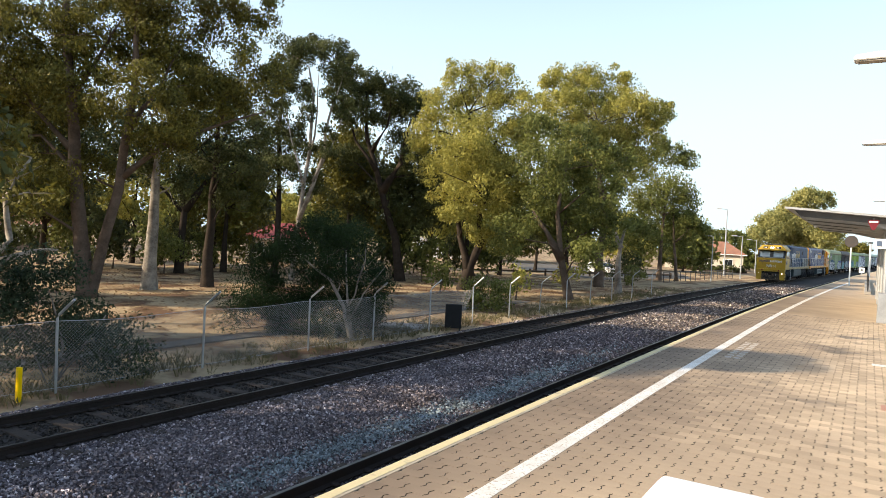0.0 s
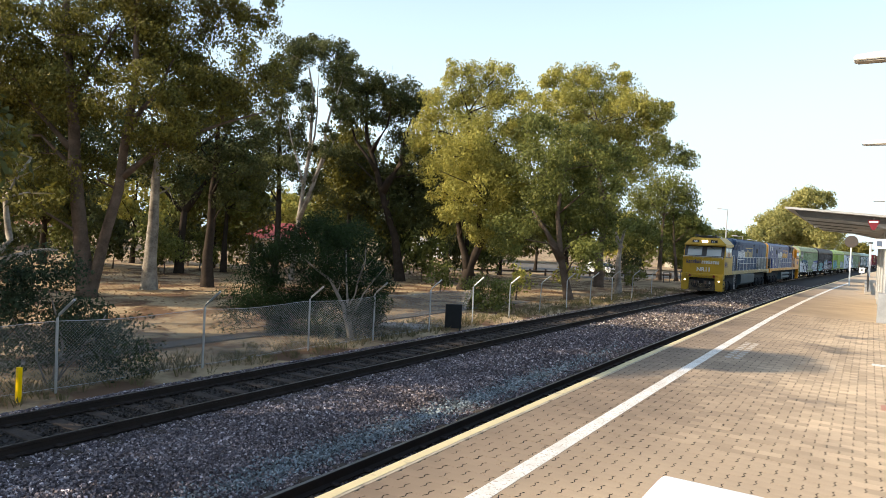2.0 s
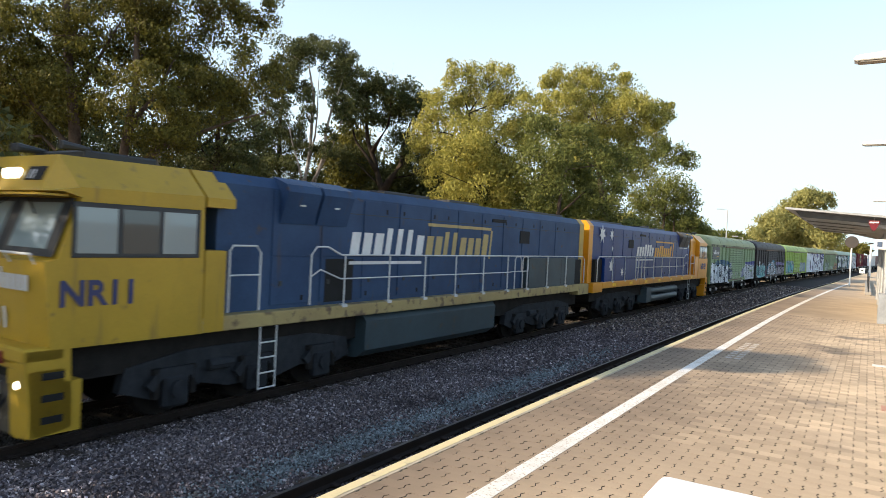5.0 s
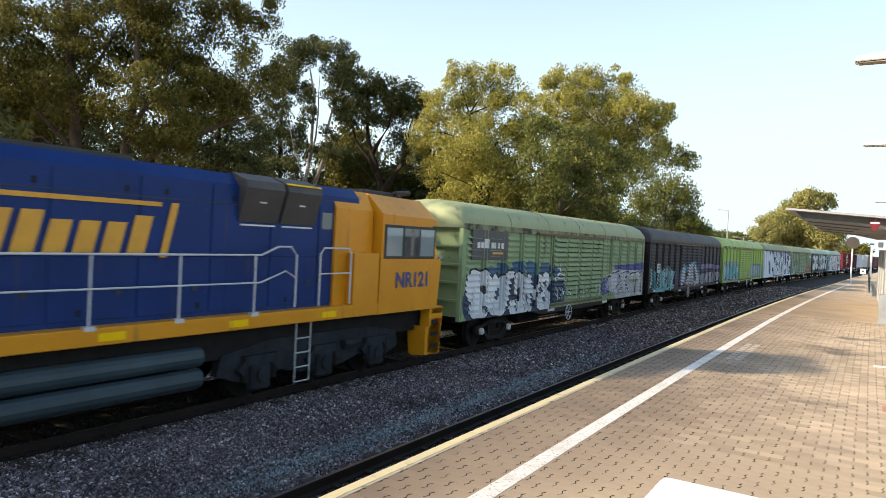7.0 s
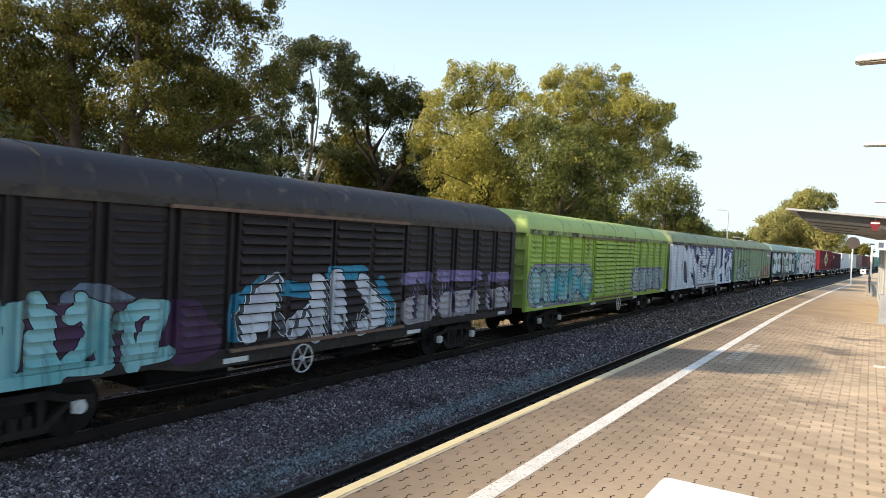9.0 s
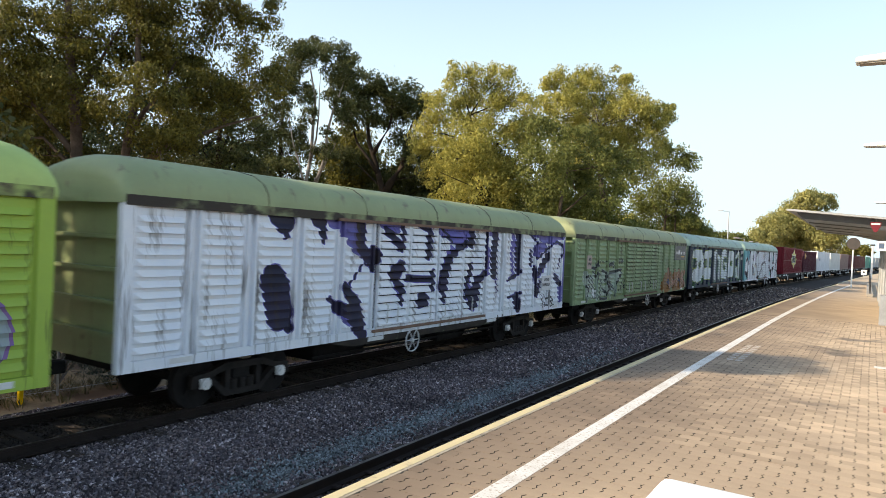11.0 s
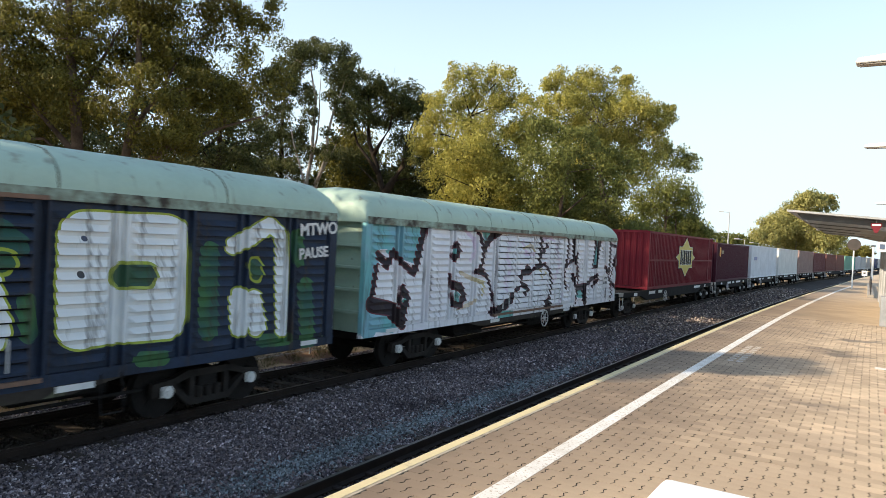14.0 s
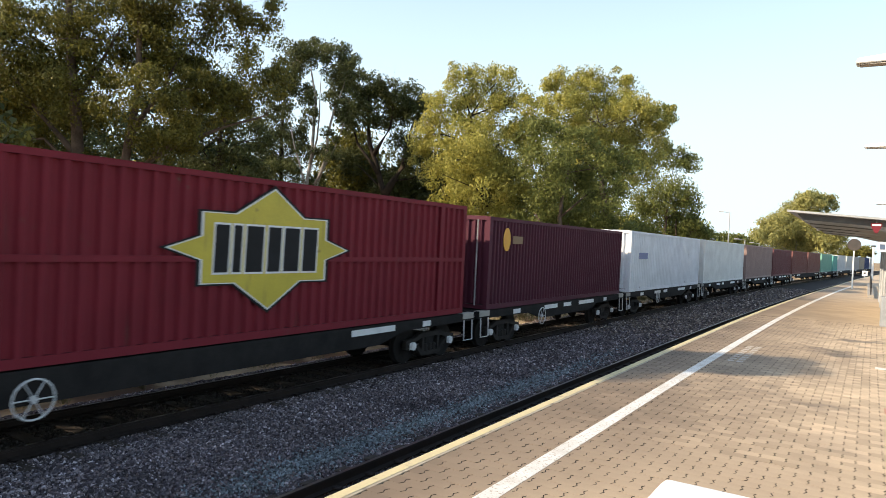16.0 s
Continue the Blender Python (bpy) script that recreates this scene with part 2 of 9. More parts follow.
def prism(bm, outline, a, c, axis="y"):
    """An outline of (u, v) pairs drawn out from a to c: along y it lies in x, z; along x in y, z."""
    put = (lambda u, v, w: (u, w, v)) if axis == "y" else (lambda u, v, w: (w, u, v))
    if axis == "z":
        put = lambda u, v, w: (u, v, w)
    p = [bm.verts.new(put(u, v, a)) for u, v in outline]
    q = [bm.verts.new(put(u, v, c)) for u, v in outline]
    k = len(p)
    for i in range(k):
        bm.faces.new((p[i], p[(i + 1) % k], q[(i + 1) % k], q[i]))
    bm.faces.new(p[::-1])
    bm.faces.new(q)
    bmesh.ops.recalc_face_normals(bm, faces=bm.faces)
    return bm


def tube(bm, pts, radii, sides=8, caps=True):
    """A tapered tube along a chain of points."""
    pts = [Vector(p) for p in pts]
    rings = []
    for i, p in enumerate(pts):
        d = (pts[min(i + 1, len(pts) - 1)] - pts[max(i - 1, 0)]).normalized()
        a = d.cross(Vector((0.0, 0.0, 1.0)) if abs(d.z) < 0.9 else Vector((1.0, 0.0, 0.0))).normalized()
        c = d.cross(a)
        r = radii[i] if isinstance(radii, (list, tuple)) else radii
        rings.append([bm.verts.new(p + r * (math.cos(2 * math.pi * k / sides) * a + math.sin(2 * math.pi * k / sides) * c)) for k in range(sides)])
    for r0, r1 in zip(rings, rings[1:]):
        for k in range(sides):
            bm.faces.new((r0[k], r0[(k + 1) % sides], r1[(k + 1) % sides], r1[k]))
    if caps:
        bm.faces.new(rings[0][::-1])
        bm.faces.new(rings[-1])
    return bm


def disc(bm, x0, x1, y, z, r, sides=20, hub=0.0):
    """A round plate with its axis along x."""
    return tube(bm, [(x0, y, z), (x1, y, z)], r, sides)


def bend(y):
    """How far the railway has swung to the right at y: an easy curve that runs out straight."""
    d = min(max(y - 8.0, 0.0), 110.0)
    return 0.00031 * d * d + max(y - 118.0, 0.0) * 2 * 0.00031 * 110.0


def bent(verts):
    out = np.array(verts, float)
    d = np.clip(out[:, 1] - 8.0, 0.0, 110.0)
    out[:, 0] += 0.00031 * d * d + np.maximum(out[:, 1] - 118.0, 0.0) * 0.0682
    return out


def strip(name, outline, y0, y1, step, material, label="", m=None, kind="structure", swing=0.0):
    """A long bar with the cross-section outline (x, z) along the bent railway."""
    ys = []
    y = y0
    while y < y1:
        ys.append(y)
        y += step * (1 + max(0.0, (abs(y) - 40) / 40))
    ys.append(y1)
    k = len(outline)
    v = [(x + swing * min(max(y - 24.0, 0.0) / 40.0, 1.0) ** 1.4, y, z) for y in ys for x, z in outline]
    f = [(i * k + j, i * k + (j + 1) % k, (i + 1) * k + (j + 1) % k, (i + 1) * k + j) for i in range(len(ys) - 1) for j in range(k)]
    f += [tuple(range(k)), tuple(range((len(ys) - 1) * k, len(ys) * k))[::-1]]
    me = data_of(name, bent(v), f, material)
    bm = bmesh.new()
    bm.from_mesh(me)
    bmesh.ops.recalc_face_normals(bm, faces=bm.faces)
    bm.to_mesh(me)
    bm.free()
    ob = new(name, me)
    return tagged(ob, label, "", "", kind)


def lettering(text, size, material, name="lettering", shear=0.0, depth=0.003):
    cu = bpy.data.curves.new(name, "FONT")
    cu.body, cu.size, cu.shear, cu.extrude, cu.align_x = text, size, shear, depth, "LEFT"
    cu.offset = 0.028 * size
    ob = new(name, cu)
    me = bpy.data.meshes.new_from_object(ob.evaluated_get(bpy.context.evaluated_depsgraph_get()))
    bpy.data.objects.remove(ob)
    me.materials.clear()
    me.materials.append(material)
    return me

# ---- materials ----
M = {}
M["earth"] = mat("dry_earth", (0.50, 0.38, 0.23), (0.27, 0.19, 0.115), rough=0.95, scale=0.45, fine=9, bump=0.6, spec=0.1, wear=((0.15, 0.09, 0.055), 0.5, 0.49))
M["path"] = mat("bitumen_path", (0.15, 0.135, 0.115), (0.085, 0.075, 0.065), rough=0.9, scale=1.5, fine=60, bump=0.3)
M["bed"] = mat("ballast_bed", (0.06, 0.052, 0.048), (0.035, 0.03, 0.028), rough=0.95, scale=3, fine=30, bump=1.0, spec=0.2)
M["stone"] = mat("ballast_stone", (0.265, 0.242, 0.25), (0.16, 0.146, 0.152), rough=0.85, scale=0.5, fine=40, bump=0.3, spec=0.25)
M["stone_pale"] = mat("dusted_ballast_stone", (0.28, 0.325, 0.345), (0.18, 0.21, 0.225), rough=0.85, scale=0.5, fine=40, bump=0.3, spec=0.25, island=0.6)
M["stone_dry"] = mat("dry_dusty_ballast_stone", (0.32, 0.285, 0.25), (0.22, 0.195, 0.17), rough=0.9, scale=0.5, fine=40, bump=0.3, spec=0.2)
M["rail"] = mat("rusty_rail", (0.03, 0.022, 0.019), (0.018, 0.014, 0.012), rough=0.8, metal=0.1, scale=2, fine=40, bump=0.2, spec=0.2)
M["railtop"] = mat("worn_rail_head", (0.22, 0.2, 0.19), (0.14, 0.12, 0.11), rough=0.32, metal=0.9, scale=2, fine=30, bump=0.03)
M["sleeper"] = mat("weathered_sleeper", (0.075, 0.06, 0.05), (0.045, 0.036, 0.03), rough=0.95, scale=3, fine=35, bump=0.6, spec=0.15)
M["paver"] = mat("clay_paver", (0.58, 0.44, 0.295), (0.46, 0.35, 0.24), rough=0.85, scale=0.8, fine=60, bump=0.2, spec=0.25, island=0.2, wear=((0.20, 0.165, 0.13), 0.55, 0.63))
M["joint"] = mat("paver_joint_sand", (0.028, 0.02, 0.015), (0.018, 0.013, 0.01), rough=0.95, scale=2, fine=60, bump=0.4)
M["white_line"] = mat("white_line_paint", (0.80, 0.78, 0.74), (0.60, 0.56, 0.50), rough=0.7, scale=2, fine=50, bump=0.15, wear=((0.42, 0.34, 0.25), 34, 0.56))
M["worn_letter"] = mat("worn_letter_paint", (0.55, 0.50, 0.44), (0.38, 0.32, 0.26), rough=0.8, scale=6, fine=50, bump=0.1, wear=((0.36, 0.28, 0.2), 20, 0.5))
M["yellow_line"] = mat("yellow_edge_paint", (0.66, 0.55, 0.30), (0.56, 0.47, 0.28), rough=0.75, scale=1.5, fine=40, bump=0.2, wear=((0.33, 0.27, 0.19), 5, 0.6))
M["bare_coping"] = mat("bare_coping_concrete", (0.50, 0.42, 0.31), (0.36, 0.30, 0.22), rough=0.9, scale=3, fine=45, bump=0.35, wear=((0.20, 0.16, 0.12), 4, 0.56))
M["concrete"] = mat("concrete", (0.40, 0.37, 0.33), (0.27, 0.25, 0.22), rough=0.9, scale=1.2, fine=40, bump=0.3)
M["galv"] = mat("galvanised_steel", (0.50, 0.51, 0.52), (0.38, 0.39, 0.40), rough=0.45, metal=0.7, scale=3, fine=25, bump=0.05)
M["grey_steel"] = mat("grey_painted_steel", (0.42, 0.43, 0.44), (0.34, 0.35, 0.36), rough=0.5, metal=0.2, scale=2, fine=25, bump=0.05)
M["shelter_beam"] = mat("dark_grey_shelter_beam", (0.13, 0.14, 0.155), (0.09, 0.10, 0.11), rough=0.55, scale=2, fine=25, bump=0.05)
M["shelter_grey"] = mat("grey_shelter_paint", (0.46, 0.50, 0.55), (0.36, 0.40, 0.44), rough=0.5, metal=0.2, scale=2, fine=25, bump=0.05)
M["dark_steel"] = mat("dark_steel", (0.035, 0.037, 0.04), (0.022, 0.022, 0.024), rough=0.6, scale=2, fine=25, bump=0.1)
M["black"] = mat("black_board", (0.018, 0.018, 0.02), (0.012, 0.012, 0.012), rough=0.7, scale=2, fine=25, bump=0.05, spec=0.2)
M["white"] = mat("white_paint", (0.82, 0.82, 0.80), (0.74, 0.74, 0.72), rough=0.45, scale=1.5, fine=25, bump=0.03)
M["red"] = mat("red_paint", (0.42, 0.045, 0.05), (0.34, 0.04, 0.045), rough=0.5, scale=2, fine=20, bump=0.05)
M["roof_red"] = mat("red_roof", (0.34, 0.07, 0.06), (0.25, 0.05, 0.045), rough=0.6, scale=1, fine=12, bump=0.2)
M["roof_tile"] = mat("terracotta_roof", (0.36, 0.17, 0.10), (0.24, 0.11, 0.07), rough=0.8, scale=1, fine=12, bump=0.3)
M["brick_wall"] = mat("house_brick", (0.30, 0.20, 0.15), (0.22, 0.14, 0.10), rough=0.9, scale=1, fine=14, bump=0.3)
M["cream_wall"] = mat("cream_wall", (0.62, 0.56, 0.45), (0.5, 0.45, 0.36), rough=0.9, scale=0.8, fine=14, bump=0.1)
M["glass"] = glassy("dark_glass")
M["rust"] = mat("rusty_plate", (0.22, 0.13, 0.09), (0.15, 0.09, 0.065), rough=0.85, scale=4, fine=30, bump=0.2)
M["bark_dark"] = mat("dark_bark", (0.055, 0.042, 0.033), (0.028, 0.022, 0.018), rough=0.95, scale=2.5, fine=18, bump=1.0, spec=0.1)
M["bark_brown"] = mat("brown_bark", (0.15, 0.11, 0.085), (0.075, 0.055, 0.042), rough=0.95, scale=2.0, fine=14, bump=0.9, spec=0.1)
M["bark_pale"] = mat("pale_bark", (0.36, 0.32, 0.27), (0.12, 0.10, 0.085), rough=0.85, scale=1.9, fine=10, bump=0.5, spec=0.2)
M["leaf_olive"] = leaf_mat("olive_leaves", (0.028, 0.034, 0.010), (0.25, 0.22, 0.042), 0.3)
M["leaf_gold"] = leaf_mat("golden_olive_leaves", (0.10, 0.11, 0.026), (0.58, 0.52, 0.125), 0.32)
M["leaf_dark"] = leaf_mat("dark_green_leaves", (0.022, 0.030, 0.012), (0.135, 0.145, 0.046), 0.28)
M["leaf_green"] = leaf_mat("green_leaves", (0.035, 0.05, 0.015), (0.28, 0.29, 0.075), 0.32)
M["leaf_far"] = leaf_mat("pale_far_leaves", (0.13, 0.145, 0.05), (0.52, 0.47, 0.17), 0.35)
M["stone_oily"] = mat("oil_dark_ballast_stone", (0.06, 0.05, 0.044), (0.035, 0.03, 0.026), rough=0.9, scale=0.5, fine=40, bump=0.3, spec=0.25, island=0.6)
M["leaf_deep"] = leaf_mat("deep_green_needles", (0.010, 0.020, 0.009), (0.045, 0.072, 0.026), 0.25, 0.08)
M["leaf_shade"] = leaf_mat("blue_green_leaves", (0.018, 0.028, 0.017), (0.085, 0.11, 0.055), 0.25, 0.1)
M["bark_grey"] = mat("grey_dead_wood", (0.26, 0.235, 0.205), (0.13, 0.115, 0.10), rough=0.9, scale=2.5, fine=12, bump=0.5, spec=0.15)
M["mesh_wire"] = mat("dull_fence_wire", (0.32, 0.325, 0.32), (0.22, 0.22, 0.215), rough=0.6, metal=0.3, scale=3, fine=25, bump=0.05)
M["straw"] = leaf_mat("dry_grass_blades", (0.09, 0.08, 0.036), (0.23, 0.195, 0.095), 0.3)
M["litter"] = leaf_mat("fallen_leaves", (0.13, 0.07, 0.035), (0.34, 0.22, 0.11), 0.1)



def lump_tints(m):
    """Each lump its own tint: most of them dull, some brownish, a few nearly white."""
    n, l = m.node_tree.nodes, m.node_tree.links
    b = n["Principled BSDF"]
    c = b.inputs["Base Color"].links[0].from_socket
    geo, ramp, mx = n.new("ShaderNodeNewGeometry"), n.new("ShaderNodeValToRGB"), n.new("ShaderNodeMix")
    e = ramp.color_ramp.elements
    e[0].color, e[1].position, e[1].color = (0.3, 0.27, 0.29, 1), 1.0, (3.4, 3.35, 3.3, 1)
    for at_, col in ((0.35, (0.52, 0.49, 0.52)), (0.62, (0.95, 0.9, 0.93)), (0.76, (1.15, 0.98, 0.88)), (0.88, (1.5, 1.45, 1.48)), (0.96, (2.2, 2.15, 2.15))):
        q = e.new(at_)
        q.color = (*col, 1)
    mx.data_type, mx.blend_type = "RGBA", "MULTIPLY"
    mx.inputs[0].default_value = 1.0
    l.new(geo.outputs["Random Per Island"], ramp.inputs[0])
    l.new(c, mx.inputs[6])
    l.new(ramp.outputs[0], mx.inputs[7])
    l.new(mx.outputs[2], b.inputs["Base Color"])


lump_tints(M["stone"])
lump_tints(M["stone_dry"])


def edge_dirt_shade(m):
    """Brake dust and foot grime, with shadow painted into the colour, thickest along the platform's edge and thinning
    towards its middle.
    """
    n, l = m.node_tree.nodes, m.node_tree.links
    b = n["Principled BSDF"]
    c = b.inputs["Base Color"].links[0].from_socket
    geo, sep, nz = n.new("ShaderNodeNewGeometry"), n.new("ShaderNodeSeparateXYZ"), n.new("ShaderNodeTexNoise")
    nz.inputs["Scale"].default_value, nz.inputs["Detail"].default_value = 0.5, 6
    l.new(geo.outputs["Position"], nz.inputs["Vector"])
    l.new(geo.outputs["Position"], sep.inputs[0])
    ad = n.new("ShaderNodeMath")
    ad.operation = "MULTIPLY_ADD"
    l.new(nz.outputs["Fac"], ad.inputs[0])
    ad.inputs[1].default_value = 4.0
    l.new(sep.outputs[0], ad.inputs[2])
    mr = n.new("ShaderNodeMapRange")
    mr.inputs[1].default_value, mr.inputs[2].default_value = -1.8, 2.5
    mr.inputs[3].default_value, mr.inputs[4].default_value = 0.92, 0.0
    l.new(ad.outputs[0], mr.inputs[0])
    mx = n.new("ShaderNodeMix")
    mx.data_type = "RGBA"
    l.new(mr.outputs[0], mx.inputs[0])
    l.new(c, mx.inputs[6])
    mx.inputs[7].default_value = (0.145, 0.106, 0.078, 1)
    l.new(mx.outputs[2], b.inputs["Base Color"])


edge_dirt_shade(M["paver"])
TRACK, NEAR_TRACK, EDGE, DECK = -10.71, -5.03, -3.61, 1.035   # track centres, platform edge and height above the rails


# ---- ground ----
def build_ground():
    xs = np.concatenate([[-1500, -700, -300, -150, -90], np.arange(-70, -12, 1.6), [-12.4, -9, -6.5, -3, 0, 5, 12, 30, 80, 300, 1500]])
    ys = np.concatenate([[-1500, -500, -150, -60], np.arange(-30, 90, 2.4), np.arange(90, 260, 15), [330, 500, 900, 1600]])
    rng = np.random.RandomState(3)
    v = []
    for y in ys:
        for x in xs:
            z = -0.34
            if x < -14:
                z = -0.33 + 0.05 * noise.noise(Vector((x * 0.13, y * 0.13, 0))) + 0.02 * rng.rand()
            v.append((x, y, z))
    n = len(xs)
    f = [(j * n + i, j * n + i + 1, (j + 1) * n + i + 1, (j + 1) * n + i) for j in range(len(ys) - 1) for i in range(n - 1)]
    g = new("ground", data_of("ground", v, f, M["earth"]))
    g.data.polygons.foreach_set("use_smooth", [True] * len(g.data.polygons))
    tagged(g, "dry park ground with leaf litter and bleached grass", "ground", "", "structure")
    strip("ballast_bed", [(-13.1, -0.42), (-12.2, -0.2), (-9.4, -0.19), (-8.6, -0.13), (-7.2, -0.14), (-6.4, -0.21), (-3.62, -0.21), (-3.62, -0.6), (-13.1, -0.6)], -40, 420, 2.0, M["bed"], "grey crushed stone bed under both tracks")
    # walking path behind the fence
    strip("path", [(-17.3, -0.5), (-17.3, -0.285), (-16.5, -0.285), (-16.5, -0.5)], -10, 36, 2.0, M["path"], "narrow grey bitumen path behind the fence")


def build_rails():
    head = [(-0.075, -0.16), (0.075, -0.16), (0.075, -0.145), (0.012, -0.125), (0.012, -0.045), (0.035, -0.035), (0.035, -0.004), (0.03, 0.0), (-0.03, 0.0), (-0.035, -0.004), (-0.035, -0.035), (-0.012, -0.045), (-0.012, -0.125), (-0.075, -0.145)]
    for c, gauge, y1 in ((TRACK, 1.505, 420), (NEAR_TRACK, 1.67, 420)):
        for s in (-1, 1):
            x = c + s * gauge / 2
            strip("rail", [(x + a, b) for a, b in head], -40, y1, 1.5, M["rail"], "rust-brown steel rail")
            strip("rail_head", [(x - 0.026, 0.0005), (x - 0.026, 0.003), (x + 0.026, 0.003), (x + 0.026, 0.0005)], -40, y1, 1.5, M["railtop"], "worn bright running surface of a rail")
    me = bpy.data.meshes.new("sleeper")
    bm = box(-1.3, 1.3, -0.12, 0.12, -0.32, -0.168, bev=0.015)
    bm.to_mesh(me)
    bm.free()
    me.materials.append(M["sleeper"])
    clip = bpy.data.meshes.new("rail_clip")
    bm = box(-0.06, 0.06, -0.05, 0.05, -0.152, -0.115, bev=0.012)
    bm.to_mesh(clip)
    bm.free()
    clip.materials.append(M["rail"])
    for c, gauge, n0, n1 in ((TRACK, 1.505, -2, 95), (NEAR_TRACK, 1.67, 3, 85)):
        for i in range(n0, n1):
            y = i * 0.685 + random.uniform(-0.03, 0.03)
            s = tagged(new("sleeper", me), "weathered timber railway sleeper in ballast", "sleeper", "sleepers under the tracks", "structure")
            s.matrix_basis = pose(c + bend(y), y, random.uniform(-0.008, 0.004), 0, 0, random.uniform(-0.6, 0.6))
            if i < 40:
                for q in (-1, 1):
                    for e in (-0.1, 0.1):
                        link("rail_clip", clip, None, s, "", pose(q * gauge / 2 + e, 0, 0))


def build_stones():
    """Crushed stone: lumps of six corners on both track beds, small and close near the platform."""
    rng = np.random.RandomState(11)
    base = np.array([(1, 0.2, -0.4), (-0.3, 1, -0.35), (-1, -0.3, -0.3), (0.25, -1, -0.45), (0.45, 0.3, 0.65), (-0.45, -0.2, 0.7)])
    tri = np.array([(0, 1, 4), (1, 5, 4), (1, 2, 5), (2, 3, 5), (3, 4, 5), (3, 0, 4)])
    heap = lambda x: np.interp(x, [-13.2, -12.2, -9.4, -8.6, -7.2, -6.4, -3.6], [-0.42, -0.2, -0.19, -0.13, -0.14, -0.21, -0.21])
    spots = []
    for y0, y1, size, dens in ((2.5, 9, 0.0225, 1700), (9, 16, 0.025, 1050), (16, 26, 0.03, 480), (26, 46, 0.041, 150), (46, 80, 0.062, 38)):
        for x0, x1, share in ((-9.85, -5.0, 1.0), (-11.4, -10.0, 0.3), (-13.3, -11.5, 0.45), (-5.0, -3.65, 0.25)):
            k = int((y1 - y0) * (x1 - x0) * dens * share)
            spots.append(np.stack([rng.uniform(x0, x1, k), rng.uniform(y0, y1, k), size * rng.uniform(0.55, 1.45, k)], 1))
    p = np.concatenate(spots)
    k = len(p)
    a = rng.uniform(0, 6.283, (k, 3))
    ca, sa = np.cos(a), np.sin(a)
    v = base[None] * (p[:, 2, None, None] * rng.uniform(0.65, 1.25, (k, 1, 3)))
    v = v * rng.uniform(0.8, 1.2, (k, 6, 1))
    for i, j, q in ((1, 2, 0), (0, 2, 1), (0, 1, 2)):
        vi = v[:, :, i] * ca[:, q, None] - v[:, :, j] * sa[:, q, None]
        vj = v[:, :, i] * sa[:, q, None] + v[:, :, j] * ca[:, q, None]
        v[:, :, i], v[:, :, j] = vi, vj
    v[:, :, 0] += p[:, 0, None]
    v[:, :, 1] += p[:, 1, None]
    v[:, :, 2] += (heap(p[:, 0]) + p[:, 2] * rng.uniform(-0.1, 0.5, k))[:, None]
    v = bent(v.reshape(-1, 3))
    v = v.reshape(k, 6, 3)
    band = np.exp(-((p[:, 0] + 6.8) / 0.29) ** 2) * np.clip((24 - p[:, 1]) / 8, 0, 1) * np.clip((p[:, 1] - 4) / 3, 0, 1)
    pale = rng.rand(k) < 0.97 * band
    dry = (rng.rand(k) < 0.8 * np.clip((p[:, 1] - 24) / 6, 0, 1)) & ~pale
    between = (p[:, 0] < -9.95) & (p[:, 0] > -11.5)
    for name, pick, m_, label in (("oily_stones", between, M["stone_oily"], "oil-darkened ballast between the rails of the far track"), ("dry_stones", dry & ~between, M["stone_dry"], "dry dusty brownish ballast further along the line"), ("ballast_stones", ~pale & ~between & ~dry, M["stone"], "loose grey and brownish crushed stone ballast"), ("dusted_stones", pale & ~between, M["stone_pale"], "streak of pale dusted ballast stones beside the track")):
        w = v[pick]
        f = (tri[None] + 6 * np.arange(len(w))[:, None, None]).reshape(-1, 3)
        tagged(new(name, fast_mesh(name, w.reshape(-1, 3), f, m_)), label, "ballast", "", "stuff")


# ---- platform ----
def build_platform():
    strip("platform_slab", [(EDGE, -0.5), (EDGE, DECK - 0.0055), (9.0, DECK - 0.0055), (9.0, -0.5)], -12, 150, 2.0, M["joint"], swing=0.55, label="station platform slab with sand-filled paver joints")
    strip("platform_coping", [(EDGE - 0.05, DECK - 0.14), (EDGE - 0.05, DECK + 0.008), (EDGE + 0.055, DECK + 0.008), (EDGE + 0.055, DECK - 0.14)], -12, 150, 2.0, M["yellow_line"], swing=0.55, label="worn yellow-painted concrete platform edge")
    strip("coping_back", [(EDGE + 0.055, DECK - 0.14), (EDGE + 0.055, DECK + 0.005), (EDGE + 0.088, DECK + 0.003), (EDGE + 0.088, DECK - 0.14)], -12, 150, 2.0, M["bare_coping"], swing=0.55, label="bare pale concrete strip behind the yellow edge")
    strip("white_line", [(-2.72, DECK + 0.001), (-2.72, DECK + 0.0035), (-2.55, DECK + 0.0035), (-2.55, DECK + 0.001)], -12, 66, 1.0, M["white_line"], swing=0.55, label="white safety line painted along the platform")
    strip("far_paving", [(EDGE + 0.1, DECK - 0.03), (EDGE + 0.1, DECK), (9.0, DECK), (9.0, DECK - 0.03)], 27, 150, 2.0, M["paver"], swing=0.55, label="tan clay paving of the platform's far end")
    strip("near_paving", [(EDGE + 0.1, DECK - 0.03), (EDGE + 0.1, DECK), (9.0, DECK), (9.0, DECK - 0.03)], -12, 1.943, 2.0, M["paver"], "tan clay paving of the platform")


def build_side_paving():
    strip("side_paving", [(4.35, DECK - 0.03), (4.35, DECK - 0.0035), (9.0, DECK - 0.0035), (9.0, DECK - 0.03)], 1.95, 27, 2.0, M["paver"], "tan clay paving behind the waiting area")


